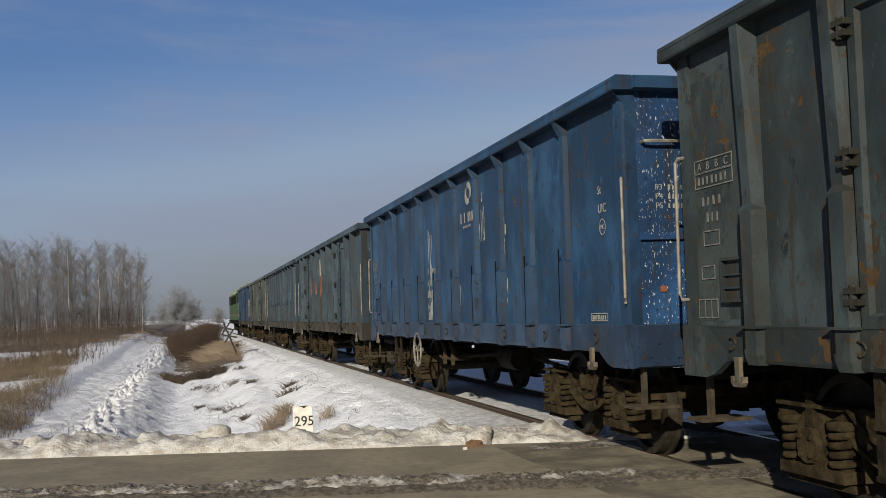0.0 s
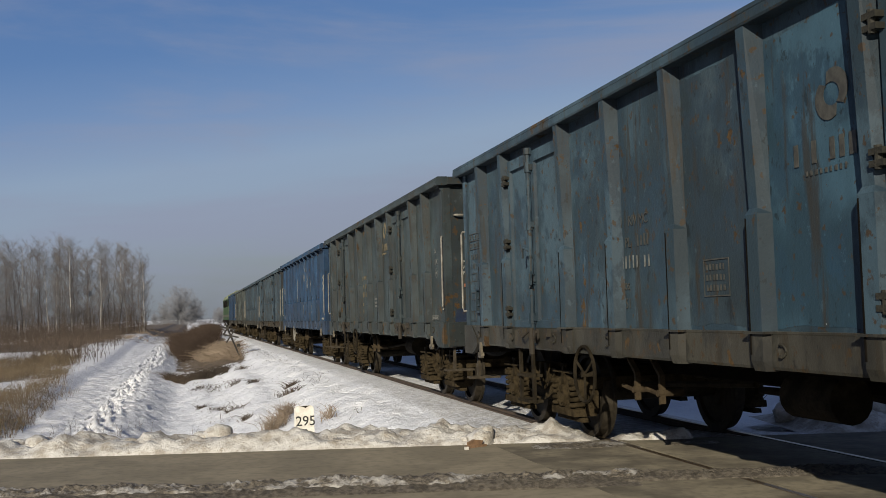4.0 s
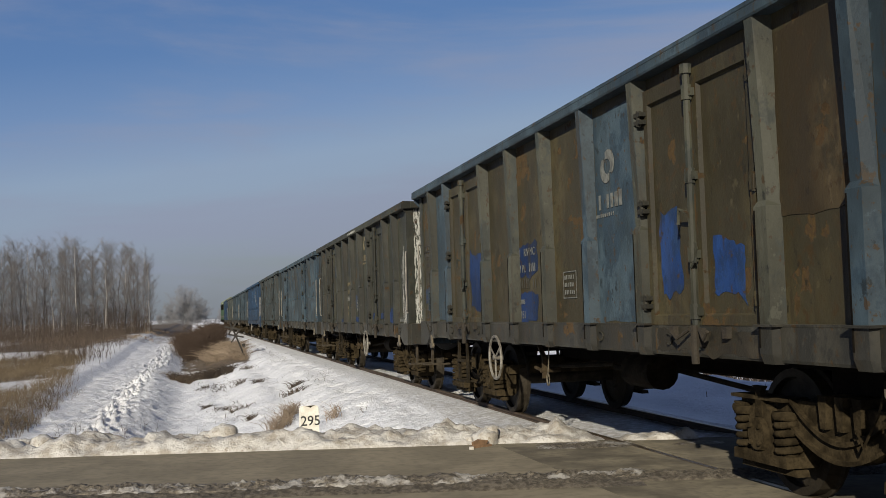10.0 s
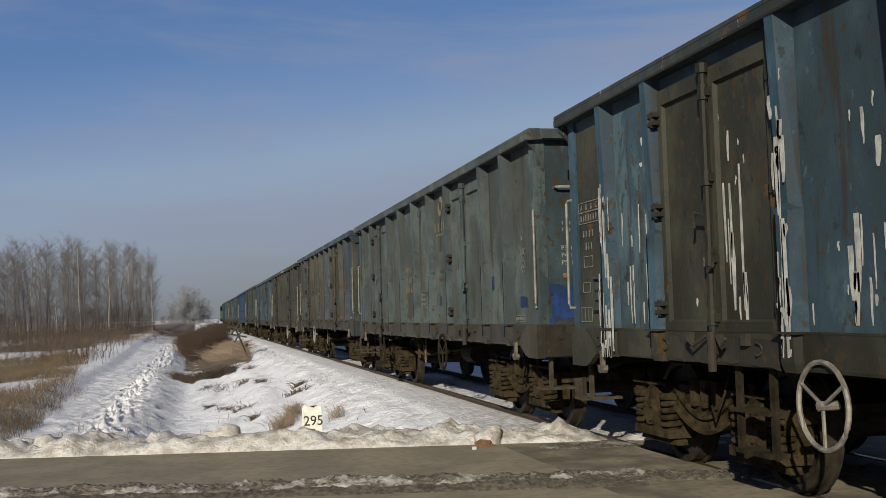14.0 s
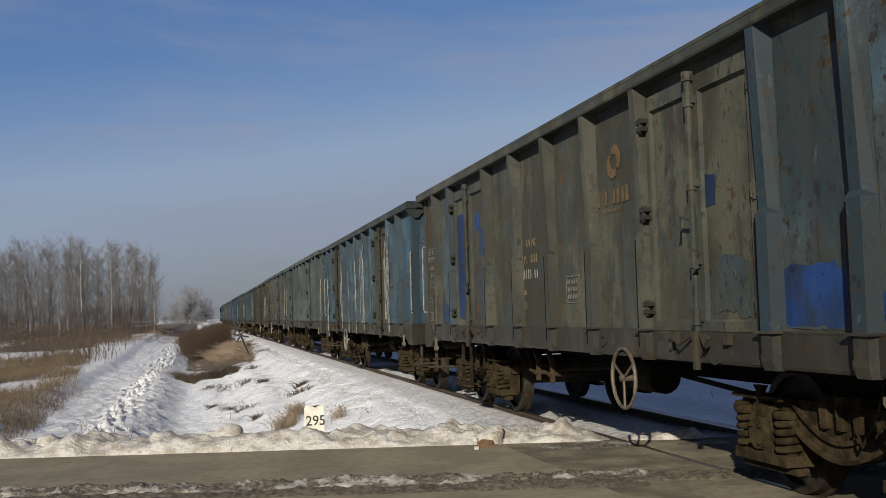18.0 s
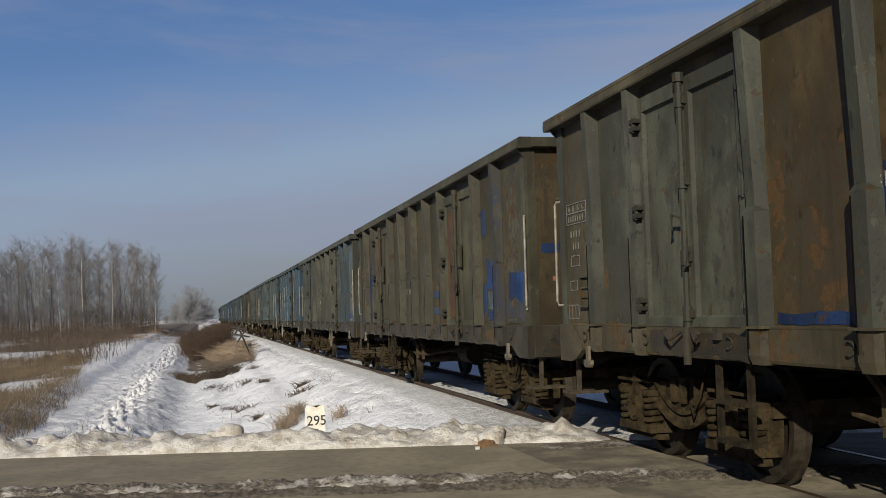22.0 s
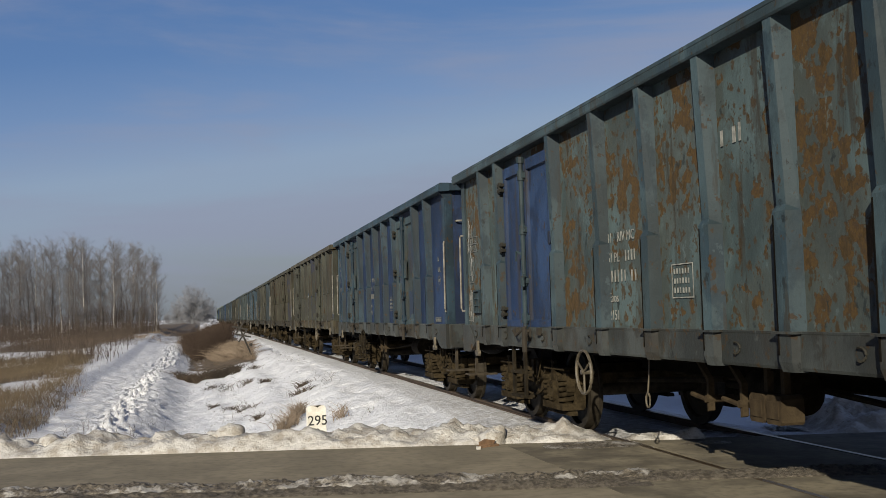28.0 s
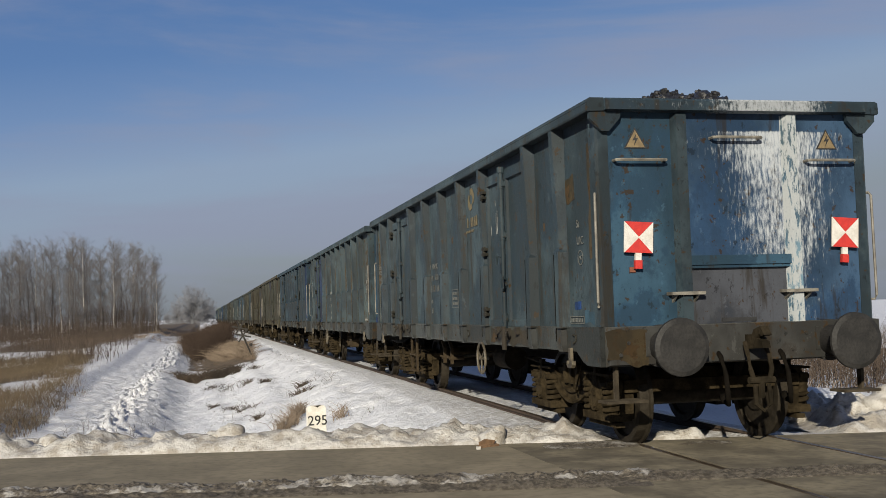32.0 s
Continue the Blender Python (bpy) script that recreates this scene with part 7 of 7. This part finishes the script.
growth("dry_grass", "dry yellow grass in the field", M_DRY, 9000, strip(-24, -7.5, 28, 47, patchy(0.35, -0.1)), 0.2, 0.5, 0.011, 0.35, 2)
growth("dry_grass", "flattened tan grass on the railway bank", M_TANGRASS, 9000, strip(0.4, 2.9, 49, 66, lambda x, y, g: y > 62 - 6.0 * x + 1.5 * g.random() and x < 2.5 - 0.02 * (66 - y) + 0.25 * g.random()), 0.12, 0.55, 0.01, 1.0, 3)
growth("dead_reeds", "dark dead reeds across the ditch", M_REED, 5200, strip(-0.9, 1.5, 42.5, 48.0, lambda x, y, g: abs(y - 45.3 + 1.0 * x - 0.5 * math.sin(x * 2)) < 0.9 + 0.8 * noise.noise((x * 3, y, 1))), 0.06, 0.5, 0.01, 0.9, 4, 2, "grass", 1.8)
growth("thorn_bush", "dense brown leafless thorn bush on the bank", M_BRAMBLE, 8500, lambda g: (0.2 + 0.62 * max(-2, min(2, g.gauss(0, 0.8))), 72 + g.gauss(0, 3.6)), 0.25, 1.6, 0.009, 0.5, 5, 5, "bush", 1.5, 0.5)
growth("thorn_bush", "brown leafless bushes along the railway", M_BRAMBLE, 3000, lambda g: (1.2 + g.gauss(0, 0.5), 92 + g.gauss(0, 8)), 0.5, 1.6, 0.012, 0.5, 6, 4, "bush")
growth("undergrowth", "dense brown undergrowth below the birch grove", M_STEM, 7500, strip(-46, -3.5, 96, 150, lambda x, y, g: x < -0.04 * y - 1.5 * g.random() and x > -0.29 * y and noise.noise((x * 0.22, y * 0.1, 3)) > -0.2), 0.15, 1.9, 0.008, 0.45, 7, 4, "undergrowth", 1.9, 0.8)
growth("undergrowth", "fine grey-brown brush in front of the birch grove", M_STEM, 8500, strip(-26, -3.8, 72, 116, lambda x, y, g: x < -0.054 * y - 0.6 * g.random() - 0.5 * noise.noise((y * 0.2, 2, 1)) and x > -0.27 * y and noise.noise((x * 0.25, y * 0.12, 13)) > -0.3), 0.2, 1.5, 0.0055, 0.35, 27, 4, "undergrowth", 1.5, 0.7)
growth("undergrowth", "thin brown saplings among the birches", M_STEM, 4200, strip(-42, -4, 114, 165, lambda x, y, g: x < -0.036 * y and x > -0.26 * y and noise.noise((x * 0.3, y * 0.1, 8)) > -0.25), 1.2, 5.5, 0.009, 0.2, 17, 5, "undergrowth", 1.6)
growth("undergrowth", "thin leafless saplings at the field edge", M_STEM, 230, strip(-19, -5.0, 54, 66, patchy(0.25, -0.1)), 0.4, 1.6, 0.007, 0.3, 8, 4, "undergrowth")
growth("undergrowth", "leafless scrub by the path", M_STEM, 170, strip(-8, -4.2, 54, 68, patchy(0.3, -0.1)), 0.3, 0.9, 0.011, 0.4, 9, 2, "undergrowth")
# scrub at the horizon, lightened in its colour to look hazy
growth("far_scrub", "distant scrub along the horizon, its colour paled for haze", M_TWIG_HAZE, 6000, strip(-190, 14, 330, 560), 0.4, 2.6, 0.03, 0.5, 10, 3, "undergrowth", 2.0)
growth("dry_weeds", "dry brown weeds beside the kilometre stone", M_TANGRASS, 520, clumps([(1.6, 20.3, 1.0), (1.75, 21.0, 0.8), (1.42, 20.0, 0.7), (1.9, 21.6, 0.6)], 0.09), 0.08, 0.42, 0.005, 0.5, 11, 2, "grass", 1.5)
growth("dry_weeds", "thin dry stalks beside the kilometre stone", M_TANGRASS, 40, clumps([(2.42, 19.2, 1.0)], 0.08), 0.15, 0.4, 0.005, 0.45, 12, 3)
growth("dead_weeds", "sparse dead grass tips on the snowy bank", M_REED, 1500, strip(0.0, 3.6, 15, 62, patchy(0.8, 0.12)), 0.03, 0.12, 0.005, 0.9, 15, 1)
growth("dead_weeds", "thin leafless saplings along the ditch", M_STEM, 130, strip(-9.5, -4.0, 50, 72, patchy(0.3, -0.2)), 0.4, 1.4, 0.012, 0.3, 16, 4, "undergrowth")
growth("dead_weeds", "dead brown weeds poking through the snow", M_REED, 900, clumps([(1.05, 27.0, 1.0), (0.75, 28.5, 0.9), (2.35, 26.5, 0.9), (2.55, 28, 0.5), (0.6, 20.5, 0.7), (1.4, 35.5, 1.0), (0.9, 36.5, 1.2), (0.4, 38.5, 1.3), (2.0, 42, 0.9), (0.3, 30, 0.4), (1.9, 33, 0.6), (1.2, 24, 0.4)], 0.16), 0.05, 0.2, 0.007, 0.9, 13, 1)
growth("dry_weeds", "single dry stalks in the ditch", M_REED, 90, strip(-2.6, 0.2, 15.5, 24), 0.15, 0.5, 0.004, 0.25, 14, 2)
growth("dry_weeds", "dry brown weeds on the bank across the railway", M_TANGRASS, 900, strip(8.0, 16.0, 13, 24, patchy(0.5, 0.0)), 0.1, 0.45, 0.007, 0.4, 18, 1)
growth("scrub", "leafless grey-brown scrub across the railway", M_STEM, 3200, strip(10.5, 26.0, 17, 34, lambda x, y, g: x > 0.5 * y and y > 19 + 0.35 * (x - 11)), 0.5, 2.1, 0.008, 0.3, 19, 4, "undergrowth")
growth("dry_grass", "tan grass tufts between the path and the grove", M_TANGRASS, 5000, strip(-26, -3.6, 84, 114, lambda x, y, g: x < -0.05 * y + 0.6 * noise.noise((y * 0.3, 1, 0)) and noise.noise((x * 0.28, y * 0.1, 5.0)) > -0.02), 0.12, 0.5, 0.011, 0.5, 20, 0, "grass", 1.5)
growth("dry_grass", "low tan grass and weeds across the far path", M_TANGRASS, 5000, strip(-9, 0.2, 68, 150, lambda x, y, g: noise.noise((x * 0.4, y * 0.09, 15.0)) > 0.05 and abs(x + 2.4) > 0.7), 0.08, 0.35, 0.014, 0.8, 22, 0, "grass", 1.3)


# ---- what moves ----
def motions():
    times = [i * 1.0 for i in range(33)]
    steps = [(t, run(t)) for t in times]
    for wg, y, z in TRAIN:
        walk(wg, [(t, pose(TRACK_X, y + s, z)) for t, s in steps])
    fine = [(i * 0.1, run(i * 0.1)) for i in range(321)]
    for k, wh in enumerate(WHEELS):
        at = wh.matrix_basis.translation.copy()
        walk(wh, [(t, Matrix.Translation(at) @ Matrix.Rotation(-s / 0.456 + k, 4, "X")) for t, s in fine])


motions()
